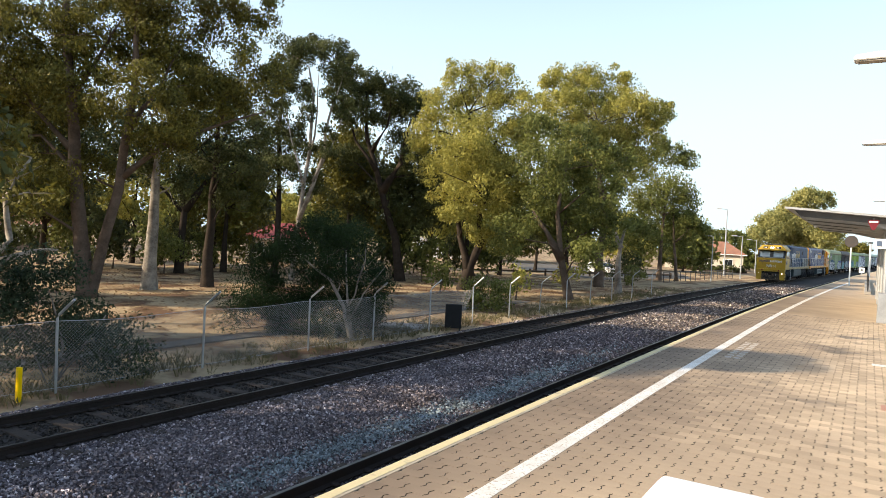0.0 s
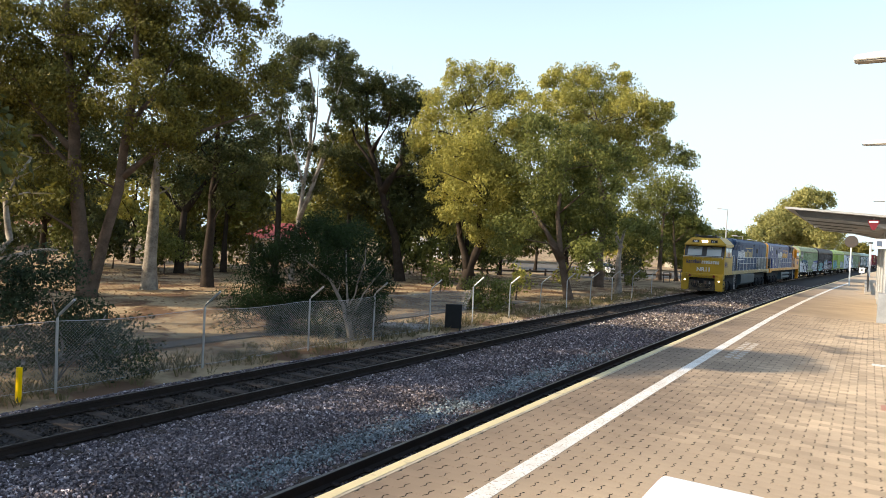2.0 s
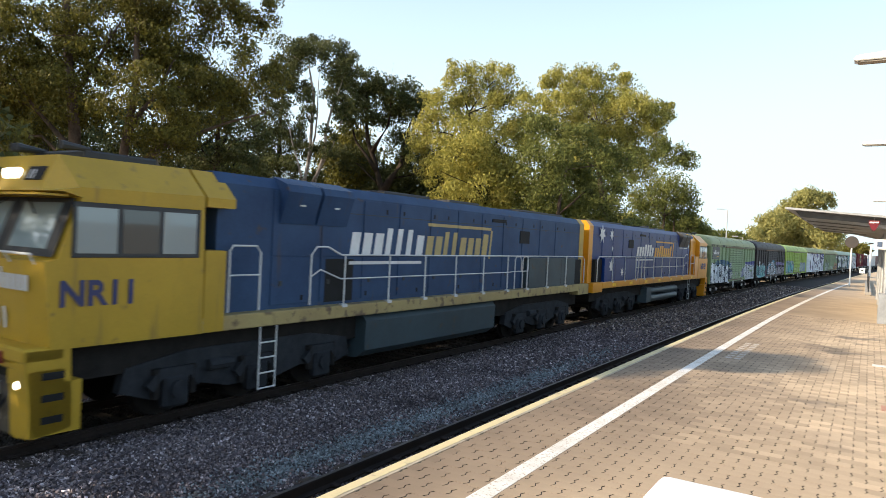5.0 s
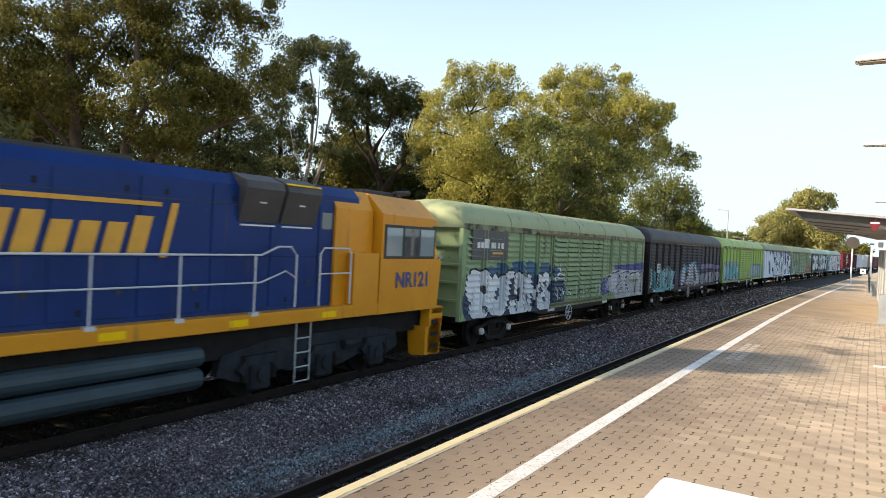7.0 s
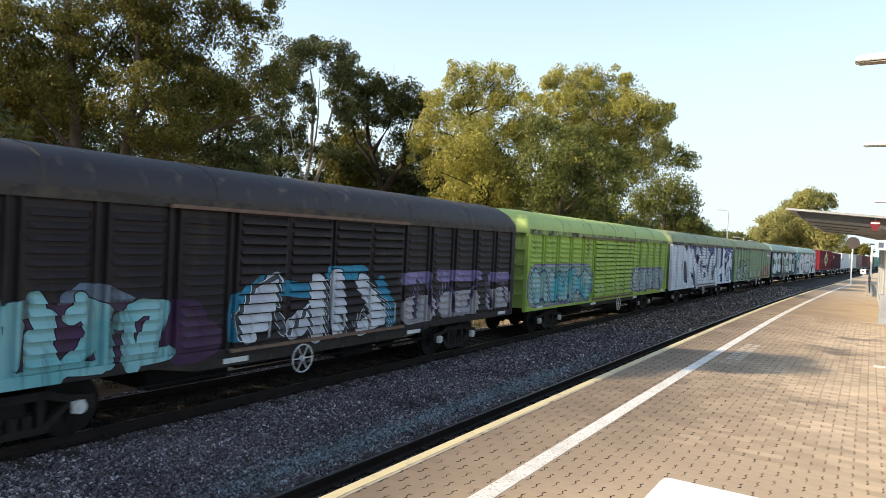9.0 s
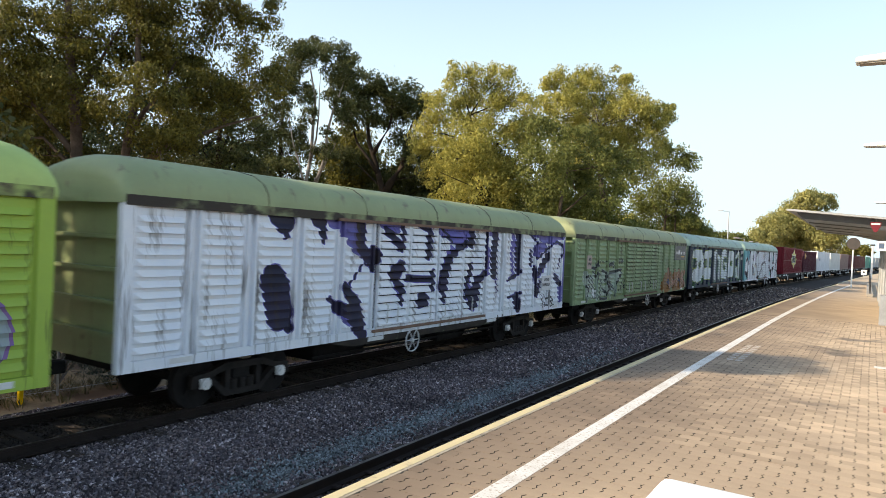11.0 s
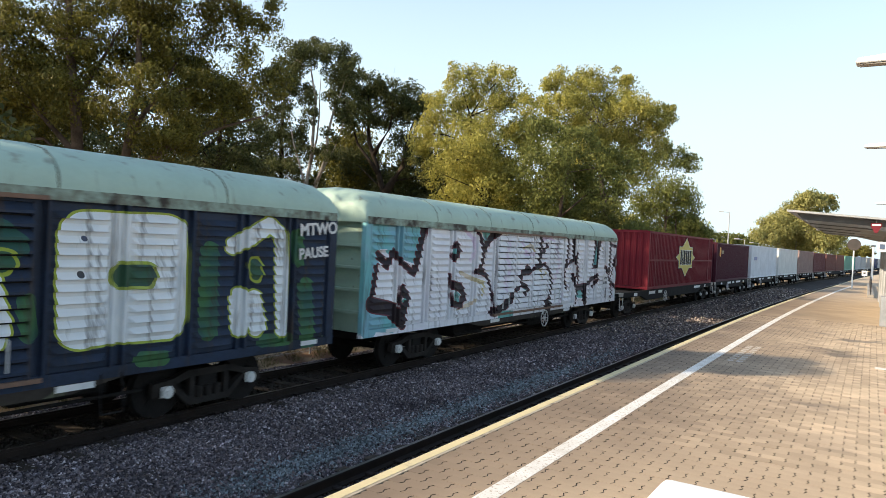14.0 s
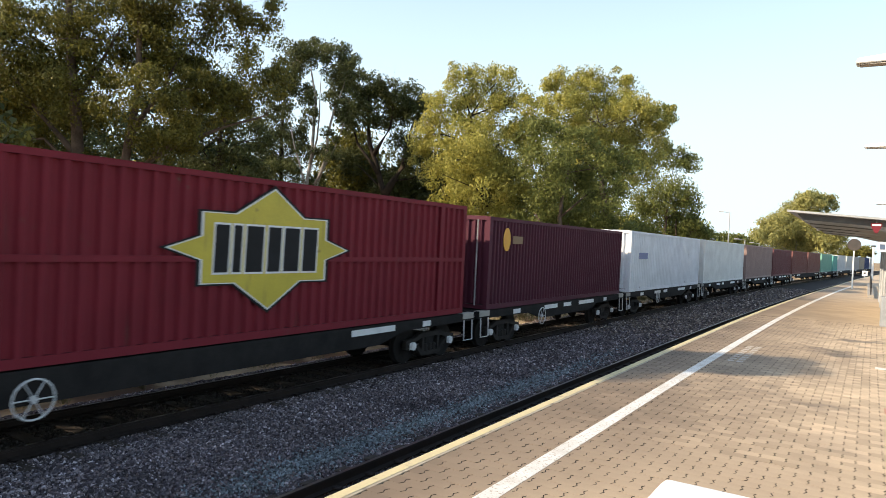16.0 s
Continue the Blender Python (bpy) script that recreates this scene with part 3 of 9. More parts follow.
def build_pavers():
    """Interlocking pavers in stretcher rows across the platform; their ends meet in dark saw-toothed joints."""
    L, B, J, K, A = 0.25, 0.155, 0.0050, 0.0009, 0.0115
    saw = [(A if i % 2 else -A, K + (B - 2 * K) * i / 3) for i in range(4)]
    outl = [(L - J + x, y) for x, y in saw] + [(J + x, y) for x, y in saw[::-1]]
    k = len(outl)

    def paver_verts(dz):
        c = np.array(outl) - (L / 2, B / 2)
        return np.concatenate([np.c_[c, np.full(k, dz)], np.c_[c, np.full(k, -0.03)]])
    pv = paver_verts(0.0)
    pf = [tuple(range(k))] + [(i, k + i, k + (i + 1) % k, (i + 1) % k) for i in range(k)]
    def dark_ended(me):
        # the toothed ends of every paver take the dark joint colour
        me.materials.append(M["joint"])
        me.polygons.foreach_set("material_index", [0 if i % (k + 1) in (0, k // 2, k) else 1 for i in range(len(me.polygons))])
        return me
    me = dark_ended(data_of("paver", pv, pf, M["paver"]))
    slab = bpy.data.objects["platform_slab"]
    rng = np.random.RandomState(4)
    V, F, count, n = [], [], 0, 0
    for r in range(int((27 - 2.0) / B)):
        y = 2.0 + r * B
        x = EDGE + 0.1 + L / 2 + (-L / 2 if r % 2 else 0.0)
        while x < (4.5 if y < 16 else 6.5):
            dz, tilt = rng.uniform(-0.0012, 0.002), rng.uniform(-0.004, 0.004)
            if 4.6 < y < 10.2 and -3.4 < x < 0.0 and count < 300:
                ob = link("paver", me, None, slab, "", pose(x + bend(y), y, DECK + dz, math.degrees(tilt), 0, 0))
                count += 1
            else:
                w = pv.copy()
                w[:, 2] += DECK + dz + tilt * w[:, 1]
                w[:, 0] += x
                w[:, 1] += y
                V.append(w)
                F += [tuple(i + n for i in f) for f in pf]
                n += len(w)
            x += L
    V = bent(np.concatenate(V))
    tag = new("pavers", dark_ended(data_of("pavers", V, F, M["paver"])))
    tag.parent = slab
    tagged(tag, "tan zigzag interlocking clay pavers", "", "", "stuff")


# ---- trees ----
def leaves(rng, lobes, base, size, density, droop=0.5, jitter=0.16):
    """Leaf blades in rounded bunches over each lobe of a crown; the blades of a bunch face outwards, so that it has a lit and a shaded side."""
    C, O = [], []
    for x, y, z, r in lobes:
        k = max(6, int(15 * (r / 1.2) ** 1.8))
        d = rng.normal(size=(k, 3))
        d[:, 2] += 0.25
        d /= np.linalg.norm(d, axis=1)[:, None]
        rad = r * rng.uniform(0.3, 1.15, (k, 1)) ** 0.55
        bunch = np.array([x, y, z]) + d * rad * (1.0, 1.0, 0.85)
        per = max(8, int(density * r * r / k))
        spread = (0.13 + jitter * r * rng.uniform(0.7, 1.9, (k, 1, 1))) * rng.uniform(0.8, 1.2, (k, 1, 3))
        off = rng.normal(size=(k, per, 3))
        ln = np.linalg.norm(off, axis=2, keepdims=True)
        off = off / ln * np.minimum(ln, 1.9) ** 0.75 * (1.0, 1.0, 0.8)
        pts = bunch[:, None, :] + off * spread
        pts[:, :, 2] -= droop * 0.25 * np.abs(off[:, :, 0] * off[:, :, 1]) * spread[:, :, 2]
        C.append(pts.reshape(-1, 3))
        O.append((off + 0.35 * d[:, None, :]).reshape(-1, 3))
    C, O = np.concatenate(C), np.concatenate(O)
    n = len(C)
    nor = O / np.linalg.norm(O, axis=1)[:, None] + 0.65 * rng.normal(size=(n, 3))
    nor /= np.linalg.norm(nor, axis=1)[:, None]
    way = rng.normal(size=(n, 3))
    way[:, 2] -= droop * 2
    way -= nor * np.sum(way * nor, 1)[:, None]
    way /= np.linalg.norm(way, axis=1)[:, None]
    side = np.cross(nor, way)
    ln = size * rng.uniform(0.6, 1.4, (n, 1))
    wd = ln * rng.uniform(0.18, 0.32, (n, 1))
    q = np.stack([C - way * ln * 0.5, C + side * wd - nor * wd * 0.3, C + way * ln * 0.5, C - side * wd - nor * wd * 0.3], 1).reshape(-1, 3)
    f = np.arange(n * 4, dtype=np.int32).reshape(n, 4)
    return q, f


def fast_mesh(name, v, f, material):
    me = bpy.data.meshes.new(name)
    me.vertices.add(len(v))
    me.vertices.foreach_set("co", np.ascontiguousarray(v, dtype=np.float32).ravel())
    me.loops.add(f.size)
    me.loops.foreach_set("vertex_index", f.ravel().astype(np.int32))
    me.polygons.add(len(f))
    me.polygons.foreach_set("loop_start", np.arange(0, f.size, f.shape[1], dtype=np.int32))
    me.update(calc_edges=True)
    me.materials.append(material)
    return me


def gum(name, label, at, lobes, trunks, leaf, bark, r0=0.3, size=0.26, density=420, seed=1, droop=0.5, category="tree", jitter=0.16, twigs=3):
    """A tree: tapered trunks, limbs to every lobe, and a crown of leaf blades. Lobes and trunks are offsets from its foot."""
    rng = np.random.RandomState(seed)
    t = thing(name, label, category, "", pose(at[0], at[1], 0))
    bm = bmesh.new()
    joints = []
    for i, chain in enumerate(trunks):
        pts = [Vector(chain[0]) - Vector((0, 0, 0.35))] if i == 0 or chain[0][2] < 0.2 else []
        for a, c in zip(chain, chain[1:]):
            a, c = Vector(a), Vector(c)
            for s in (0.0, 0.5):
                q = a.lerp(c, s)
                pts.append(q + Vector(rng.normal(size=3)) * 0.035 * (c - a).length ** 0.5 * (1 if s else 0))
        pts.append(Vector(chain[-1]))
        ri = r0 * (1.0 if i == 0 else 0.75 if i == 1 else 0.36)
        m = len(pts) - 1
        rad = [ri * (1.35 if j == 0 else 1.0) * (1 - 0.78 * j / m) for j in range(m + 1)]
        if i == 0 and m > 1:
            rad[1] = ri * 1.1
        tube(bm, pts, rad, 9)
        joints += [(p, r) for p, r in zip(pts[1:], rad[1:])]
    for x, y, z, r in lobes:
        c = Vector((x, y, z))
        below = [j for j in joints if j[0].z < z - 0.2 * r] or joints[:1]
        a, ra = min(below, key=lambda j: (j[0] - c).length + 0.35 * abs(j[0].z - z + r))
        mid = a.lerp(c, 0.55) + Vector(rng.normal(size=3)) * 0.12 * (c - a).length + Vector((0, 0, 0.08 * (c - a).length))
        rl = min(ra * 0.55, 0.03 + 0.035 * r)
        tube(bm, [a, a.lerp(mid, 0.5), mid, c], [rl, rl * 0.8, rl * 0.6, rl * 0.3], 6)
        for _ in range(twigs):
            e = c + Vector(rng.normal(size=3)) * 0.55 * r
            tube(bm, [mid.lerp(c, 0.5), mid.lerp(e, 0.7), e], [rl * 0.35, rl * 0.25, rl * 0.1], 4)
    part("trunk", bm, bark, t, smooth=True)
    if lobes:
        v, f = leaves(rng, lobes, at, size, density, droop, jitter)
        link("crown", fast_mesh("crown", v, f, leaf), None, t)
    return t


def build_trees():
    gum("gum_tree", "tall twin-trunked gum tree with a loose olive crown", (-29.9, 17.4),
        [(-3.1, -1, 11.6, 2.3), (-0.8, 1.2, 12.5, 2.3), (1.6, 2.8, 12.1, 2), (3.7, 4.3, 12.8, 1.5), (5.5, 4.5, 10.3, 1.4), (3.1, 4, 9.4, 1.8), (3.5, 0.2, 8.1, 1.8), (-0.7, -0.4, 8.7, 1.8), (-4.8, -0.5, 8.7, 2), (6, 4.4, 13, 0.9), (-1.3, 0.7, 5.3, 1.4), (-0.8, -1.9, 4.5, 1.5), (3.1, 2, 6.7, 1.3), (-3.6, -3.5, 10, 2.3), (-5.5, -3, 6.5, 2.3), (-4.6, -1.6, 14.2, 1.5), (2.0, 0.6, 13.6, 1.4), (3.5, 1.3, 14.2, 1.5), (5.5, 3, 14.2, 1.3), (0.5, 2.6, 12.0, 1.8), (1.2, 3.5, 10.6, 1.6), (-1.8, 0.8, 10.4, 1.6), (-3.3, -1.8, 11.8, 1.2), (-3.1, -0.6, 10.3, 1.2), (-3.2, -1.8, 8.5, 1.2), (0.0, -0.9, 11.4, 1.0), (3.5, 2.4, 9.5, 1.0), (4.1, 3.9, 9.1, 1.0), (2.0, 2.6, 7.6, 1.1), (-3.0, 0.6, 8.3, 1.0), (-4.3, -0.2, 6.3, 1.1)],
        [[(0.1, 0.06, -0.04), (-0.62, -0.27, 5.43), (-0.99, -0.42, 9.25), (-1.33, -0.55, 13.08), (-1.37, -0.54, 15.12)], [(0.31, 0.2, -0.03), (1.12, 0.8, 4.63), (1.49, 1.12, 8.88), (1.41, 1.15, 12.47), (1.51, 1.26, 14.78)], [(1.2, 0.9, 5.2), (2.3, 2.0, 6.6), (4.2, 3.9, 8.0), (5.6, 5.2, 8.7)], [(1.4, 1.0, 7.4), (2.3, 1.8, 9.2), (3.0, 2.6, 11.6)], [(-0.7, -0.3, 6.2), (-2.2, -1.2, 8.0), (-4.0, -2.2, 10.4)], [(-0.9, -0.4, 8.6), (-0.2, 0.4, 10.6), (0.5, 1.1, 12.6)]],
        M["leaf_olive"], M["bark_brown"], 0.38, 0.15, 1700, seed=1, jitter=0.12, category="tree")
    gum("gum_tree", "gum tree with a pale flaking trunk in the park", (-31.8, 22),
        [(-1.1, 0.7, 6.1, 1.2), (0.2, 1.1, 7.6, 1.3), (-0.4, -1.1, 7.3, 1.2), (0.1, 1, 5.2, 1.1)],
        [[(0, -0, -0.3), (0.03, 0.09, 3.03), (0.03, 0.15, 6), (0.09, 0.23, 7.78)]],
        M["leaf_dark"], M["bark_pale"], 0.42, 0.18, 950, seed=2, jitter=0.12, category="tree")
    gum("gum_tree", "gum tree with a straight blackened trunk and sparse dark crown", (-31.9, 25.8),
        [(1.3, -0.3, 10.1, 1.5), (-1.1, -0.2, 7.1, 1.3), (2.3, 0.2, 6.4, 1.5), (1, -0.8, 8.5, 1.3), (1.1, 2, 8.6, 1.3), (-0.7, -0.9, 8.2, 1), (1.4, 0.3, 4.8, 1)],
        [[(-0, -0, -0.24), (0.02, 0.08, 3.18), (0.11, 0.21, 6.76), (0.13, 0.31, 10.66)]],
        M["leaf_dark"], M["bark_dark"], 0.36, 0.16, 1300, seed=3, jitter=0.11, category="tree")
    gum("gum_tree", "slender gum tree with pale stringy limbs", (-33.7, 34.3),
        [(-0.8, -0.2, 15.4, 1.5), (-0.4, 1.3, 16.1, 1.3), (1.5, 1.3, 15.3, 1.4), (2.6, 1.9, 14.4, 1.4), (-0.5, -1.2, 13.6, 1.1), (-1.1, 0.8, 13.5, 1.0), (2.5, 1.8, 12.8, 0.9), (-1.4, -0.7, 11.6, 1.2), (-1.6, 0.4, 9.8, 1.3), (1.1, -0.2, 11.0, 0.8), (0.2, 0.4, 12.4, 0.8), (1.6, 1.0, 8.6, 0.8), (0.5, 0.5, 9.0, 0.7), (2.4, 1.6, 11.2, 0.7), (-1.0, -0.5, 7.3, 1.3), (0.5, 1.6, 6.3, 1.2), (1.7, 1.2, 10.0, 0.6)],
        [[(-0.01, -0, -0.28), (0.26, 0.26, 4.26), (0.64, 0.59, 8.61), (0.7, 0.71, 12.54), (0.2, 0.6, 14.6)], [(0.21, 0.22, 3.86), (1.53, 1.15, 8.66), (1.73, 1.32, 11.42), (2.3, 1.7, 13.6)], [(0.4, 0.4, 6.2), (-0.5, -0.1, 9.5), (-0.9, -0.3, 12.6)], [(0.9, 0.7, 6.6), (2.0, 1.5, 9.4), (2.7, 2.0, 12.2)], [(0.6, 0.5, 8.0), (1.0, 0.8, 11.5), (0.9, 0.9, 14.2)]],
        M["leaf_dark"], M["bark_pale"], 0.21, 0.16, 1500, seed=4, jitter=0.11, category="tree")
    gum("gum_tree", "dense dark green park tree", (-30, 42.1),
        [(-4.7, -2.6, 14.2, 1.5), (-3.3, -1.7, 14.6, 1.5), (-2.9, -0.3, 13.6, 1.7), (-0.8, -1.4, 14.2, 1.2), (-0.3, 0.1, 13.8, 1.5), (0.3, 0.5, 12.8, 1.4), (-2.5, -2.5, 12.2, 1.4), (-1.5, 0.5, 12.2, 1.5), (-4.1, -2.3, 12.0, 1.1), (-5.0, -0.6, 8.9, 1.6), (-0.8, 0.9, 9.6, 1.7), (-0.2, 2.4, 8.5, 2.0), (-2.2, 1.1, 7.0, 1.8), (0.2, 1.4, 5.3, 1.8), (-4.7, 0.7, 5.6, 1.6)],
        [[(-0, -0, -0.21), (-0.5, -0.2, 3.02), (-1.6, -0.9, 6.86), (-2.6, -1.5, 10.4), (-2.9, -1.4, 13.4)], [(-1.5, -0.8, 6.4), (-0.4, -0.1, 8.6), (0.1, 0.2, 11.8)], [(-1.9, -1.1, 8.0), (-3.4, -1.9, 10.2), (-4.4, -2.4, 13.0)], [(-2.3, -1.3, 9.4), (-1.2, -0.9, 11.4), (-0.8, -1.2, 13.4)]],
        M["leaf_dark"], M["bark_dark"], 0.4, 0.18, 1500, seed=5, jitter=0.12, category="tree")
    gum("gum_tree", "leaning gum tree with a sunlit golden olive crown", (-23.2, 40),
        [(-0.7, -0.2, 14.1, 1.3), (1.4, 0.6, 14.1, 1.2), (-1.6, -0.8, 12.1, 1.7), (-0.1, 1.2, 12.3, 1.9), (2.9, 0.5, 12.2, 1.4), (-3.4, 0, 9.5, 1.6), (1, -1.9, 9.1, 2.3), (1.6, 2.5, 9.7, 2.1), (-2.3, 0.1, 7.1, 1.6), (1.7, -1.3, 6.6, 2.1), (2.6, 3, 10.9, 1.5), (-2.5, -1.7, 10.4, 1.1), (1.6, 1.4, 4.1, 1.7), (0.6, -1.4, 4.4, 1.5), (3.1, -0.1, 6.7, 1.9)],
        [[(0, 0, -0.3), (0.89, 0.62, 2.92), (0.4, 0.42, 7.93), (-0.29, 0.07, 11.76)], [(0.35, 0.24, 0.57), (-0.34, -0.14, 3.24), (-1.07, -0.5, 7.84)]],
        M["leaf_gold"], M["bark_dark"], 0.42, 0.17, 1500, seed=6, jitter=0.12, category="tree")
    gum("gum_tree", "broad low gum tree beside the railway fence", (-15.5, 39.9),
        [(-1.2, -2.1, 7.6, 1.9), (-0.6, 1.6, 7.3, 1.4), (2.3, 0.2, 6.0, 1.4), (-2.6, -0.4, 4.9, 1.8), (-1.1, 1.7, 4.3, 2.1), (0.9, 2.6, 4.4, 1.8), (-3.1, -2.4, 3.4, 1.4), (2.2, 1.1, 8.2, 1.4), (-0.1, 0.3, 9.2, 1.6), (-2.2, -0.2, 9.9, 1.4), (1.3, -0.4, 2.6, 1.2)],
        [[(0, -0, -0.3), (-0.59, -0.31, 2.48), (-0.86, -0.43, 4.93), (-0.56, -0.18, 7.77)], [(-0.51, -0.27, 2.14), (-2.22, -1.27, 5.21)]],
        M["leaf_green"], M["bark_brown"], 0.3, 0.17, 1400, seed=7, jitter=0.12, category="tree")
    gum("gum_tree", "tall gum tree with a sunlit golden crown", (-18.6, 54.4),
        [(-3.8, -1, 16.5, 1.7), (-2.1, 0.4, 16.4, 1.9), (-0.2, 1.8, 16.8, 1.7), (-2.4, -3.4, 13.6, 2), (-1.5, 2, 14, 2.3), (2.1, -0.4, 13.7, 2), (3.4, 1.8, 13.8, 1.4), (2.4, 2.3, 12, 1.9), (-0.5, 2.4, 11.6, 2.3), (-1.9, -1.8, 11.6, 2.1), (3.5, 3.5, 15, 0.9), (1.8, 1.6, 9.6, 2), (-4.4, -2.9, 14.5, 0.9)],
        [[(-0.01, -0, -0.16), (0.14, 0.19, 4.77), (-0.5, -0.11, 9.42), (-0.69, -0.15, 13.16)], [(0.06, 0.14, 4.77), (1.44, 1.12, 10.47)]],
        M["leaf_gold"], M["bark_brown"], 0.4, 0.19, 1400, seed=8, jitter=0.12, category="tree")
    gum("gum_tree", "green gum tree at the end of the park", (-18.7, 74),
        [(0.7, 0.1, 13.1, 1.5), (-0.3, -0.7, 13.8, 1.1), (2, 0.4, 12.5, 1.1), (1.2, -0.8, 9.1, 2), (1.7, 2, 7.5, 1.7), (-1.3, 2.5, 6.2, 2.6), (2.7, 0.7, 5.7, 1.3), (-1.4, -3.4, 4.2, 2.3), (0.6, 2.8, 4.1, 1.9), (3.6, 2.4, 5.1, 1.1), (-1.1, -1, 8.5, 2.1)],
        [[(-0, -0, -0.24), (0.05, 0.12, 3.72), (0.29, 0.38, 9.21)], [(1.58, 0.99, 0.04), (1.19, 0.82, 3.79), (0.8, 0.7, 9.24)]],
        M["leaf_green"], M["bark_brown"], 0.3, 0.24, 900, seed=9, category="tree")
    gum("dead_tree", "dead forked pale tree trunk beside the fence", (-15.1, 48.5),
        [],
        [[(-0, -0, -0.22), (-0.1, -0.02, 1.75), (-0.01, 0.07, 3.4), (0.27, 0.27, 4.66)], [(-0.03, 0.05, 2.99), (-0.42, -0.16, 4.45)]],
        M["leaf_dark"], M["bark_pale"], 0.28, 0.24, 0, seed=10, category="tree")
    gum("gum_tree", "large rounded gum trees far along the railway", (-13.8, 168.1),
        [(2.5, 0.1, 15.5, 2.8), (5.4, 4.1, 15.5, 2), (-0.8, 2.6, 12.1, 3.5), (-3.6, -2.4, 9.3, 3.5), (2.8, 1.1, 9.6, 4), (-5.8, -6.5, 6.6, 2.8), (-0.6, 3.9, 5.8, 4), (6.2, -0, 7.2, 3.5), (7.5, 4.8, 10.5, 1.8)],
        [[(5.34, 3.32, 0.38), (5.26, 3.39, 6.02), (5.32, 3.54, 11.04)], [(0.05, 0.01, -0.31), (0.21, 0.26, 6.98)]],
        M["leaf_far"], M["bark_pale"], 0.5, 0.46, 620, seed=11, category="tree")
    gum("gum_tree", "distant trees at the end of the railway", (-1.7, 270),
        [(-2.8, 0.5, 6.5, 2.5), (1, -1.2, 5.9, 2.1), (-5.1, -1.8, 4.4, 2.3)],
        [[(-1.63, -1.02, 0.4), (-1.55, -0.87, 5.21)]],
        M["leaf_olive"], M["bark_brown"], 0.4, 0.64, 444, seed=12, category="tree")
    gum("gum_tree", "distant garden trees behind the street", (-23.7, 150.1),
        [(-4.7, -1.1, 6.8, 1.5), (-2, -0.5, 6.2, 1.6), (0.4, 1.8, 5.6, 2), (-2.7, -3.4, 3.6, 1.9), (2.9, 1.6, 3.9, 2.1), (-5.4, -4.9, 3.4, 1.9), (1.6, 2.8, 2.1, 2.1), (4.4, 2, 1.1, 1.6)],
        [[(0, 0, -1.52), (-0.47, -0.18, 3.72)]],
        M["leaf_green"], M["bark_brown"], 0.4, 0.49, 444, seed=13, category="tree")
    gum("shrub", "dark wispy shrub with grey stems behind the wire fence", (-14.7, 8.0),
        [(-0.5, -0.3, 1.2, 0.7), (-0.4, 0.5, 0.8, 0.7), (-0.8, -0.1, 0.4, 0.7), (0, 0.5, 0.3, 0.6), (-0.2, -0.1, 1.7, 0.55), (-0.8, -0.5, 1.7, 0.6), (0.4, 0.7, 0.7, 0.6), (-0.2, 0.1, 2.2, 0.5), (-0.8, -0.8, 0.9, 0.8), (-0.5, -1.2, 0.5, 0.8), (-0.5, -1.3, 1.4, 0.7), (0.3, 0.4, 1.1, 0.55), (0.5, 1.0, 0.4, 0.6), (0.6, 1.3, 0.1, 0.5), (-0.9, -0.7, 2.3, 0.5), (0.3, 1.5, 0.7, 0.45)],
        [[(0, 0, -0.32), (0.1, 0.1, 0.4), (-0.12, -0.05, 1.4)], [(0.05, 0.03, -0.3), (0.4, 0.4, 0.5), (0.5, 0.8, 1.1)], [(0.0, -0.2, -0.3), (-0.2, -0.5, 0.6), (-0.5, -0.9, 1.5)], [(-0.1, 0.1, 0.1), (-0.5, 0.3, 1.0), (-0.7, 0.2, 1.9)]],
        M["leaf_shade"], M["bark_grey"], 0.06, 0.085, 2300, seed=14, jitter=0.16, category="shrub", twigs=5)
    gum("shrub", "large dark green rounded shrub behind the fence", (-15.7, 17.3),
        [(-0.6, -0.6, 2, 1.2), (0.9, -0.4, 2.5, 1.2), (1.3, 0.6, 2.1, 0.8), (-1.9, -0.2, 0.9, 0.8), (-0.9, 0.9, 0.7, 1.2), (0.8, 0.8, 0.7, 0.9), (-0.8, -0.5, 0.1, 0.7), (0.5, 0.1, 3.3, 0.7), (0, -0.6, 3.1, 0.7), (-0.8, -0.8, 2.5, 0.7), (0.9, 1, 3, 0.6), (-1.5, -1.3, 0.4, 1.0), (-0.7, -0.6, 0.2, 0.9), (0.2, 0.1, 0.3, 1.0), (1.0, 0.8, 0.3, 0.9), (-1.6, -1.3, 1.3, 0.9), (1.5, 1.2, 1.2, 0.8), (-0.9, -1.1, -0.1, 0.6)],
        [[(0, 0, -0.48), (-0.08, -0.02, 1.06), (0.01, 0.07, 2.6)]],
        M["leaf_deep"], M["bark_brown"], 0.1, 0.07, 5200, seed=15, category="shrub")
    gum("shrub", "half-dead wiry shrub with a pale split trunk", (-14.15, 17.2),
        [(-0.7, 0.1, 1.6, 0.6), (0.3, 0, 1.9, 0.7), (0.5, 0.7, 1.4, 0.6), (-0.8, -0.2, 2.3, 0.5), (0.1, 0.1, 2.5, 0.5)],
        [[(0.05, 0.03, -0.3), (-0.2, -0.12, 0.75), (-0.6, -0.38, 1.6), (-1.3, -0.8, 2.2)], [(0.05, 0.03, -0.3), (-0.1, -0.07, 0.9), (-0.24, -0.1, 2.6)], [(-0.06, -0.03, 0.32), (0.3, 0.22, 1.2), (0.86, 0.57, 2.1)], [(-0.12, -0.07, 0.7), (0.15, 0.13, 1.7), (0.3, 0.24, 2.75)]],
        M["leaf_deep"], M["bark_grey"], 0.10, 0.10, 260, seed=16, category="shrub", twigs=9)
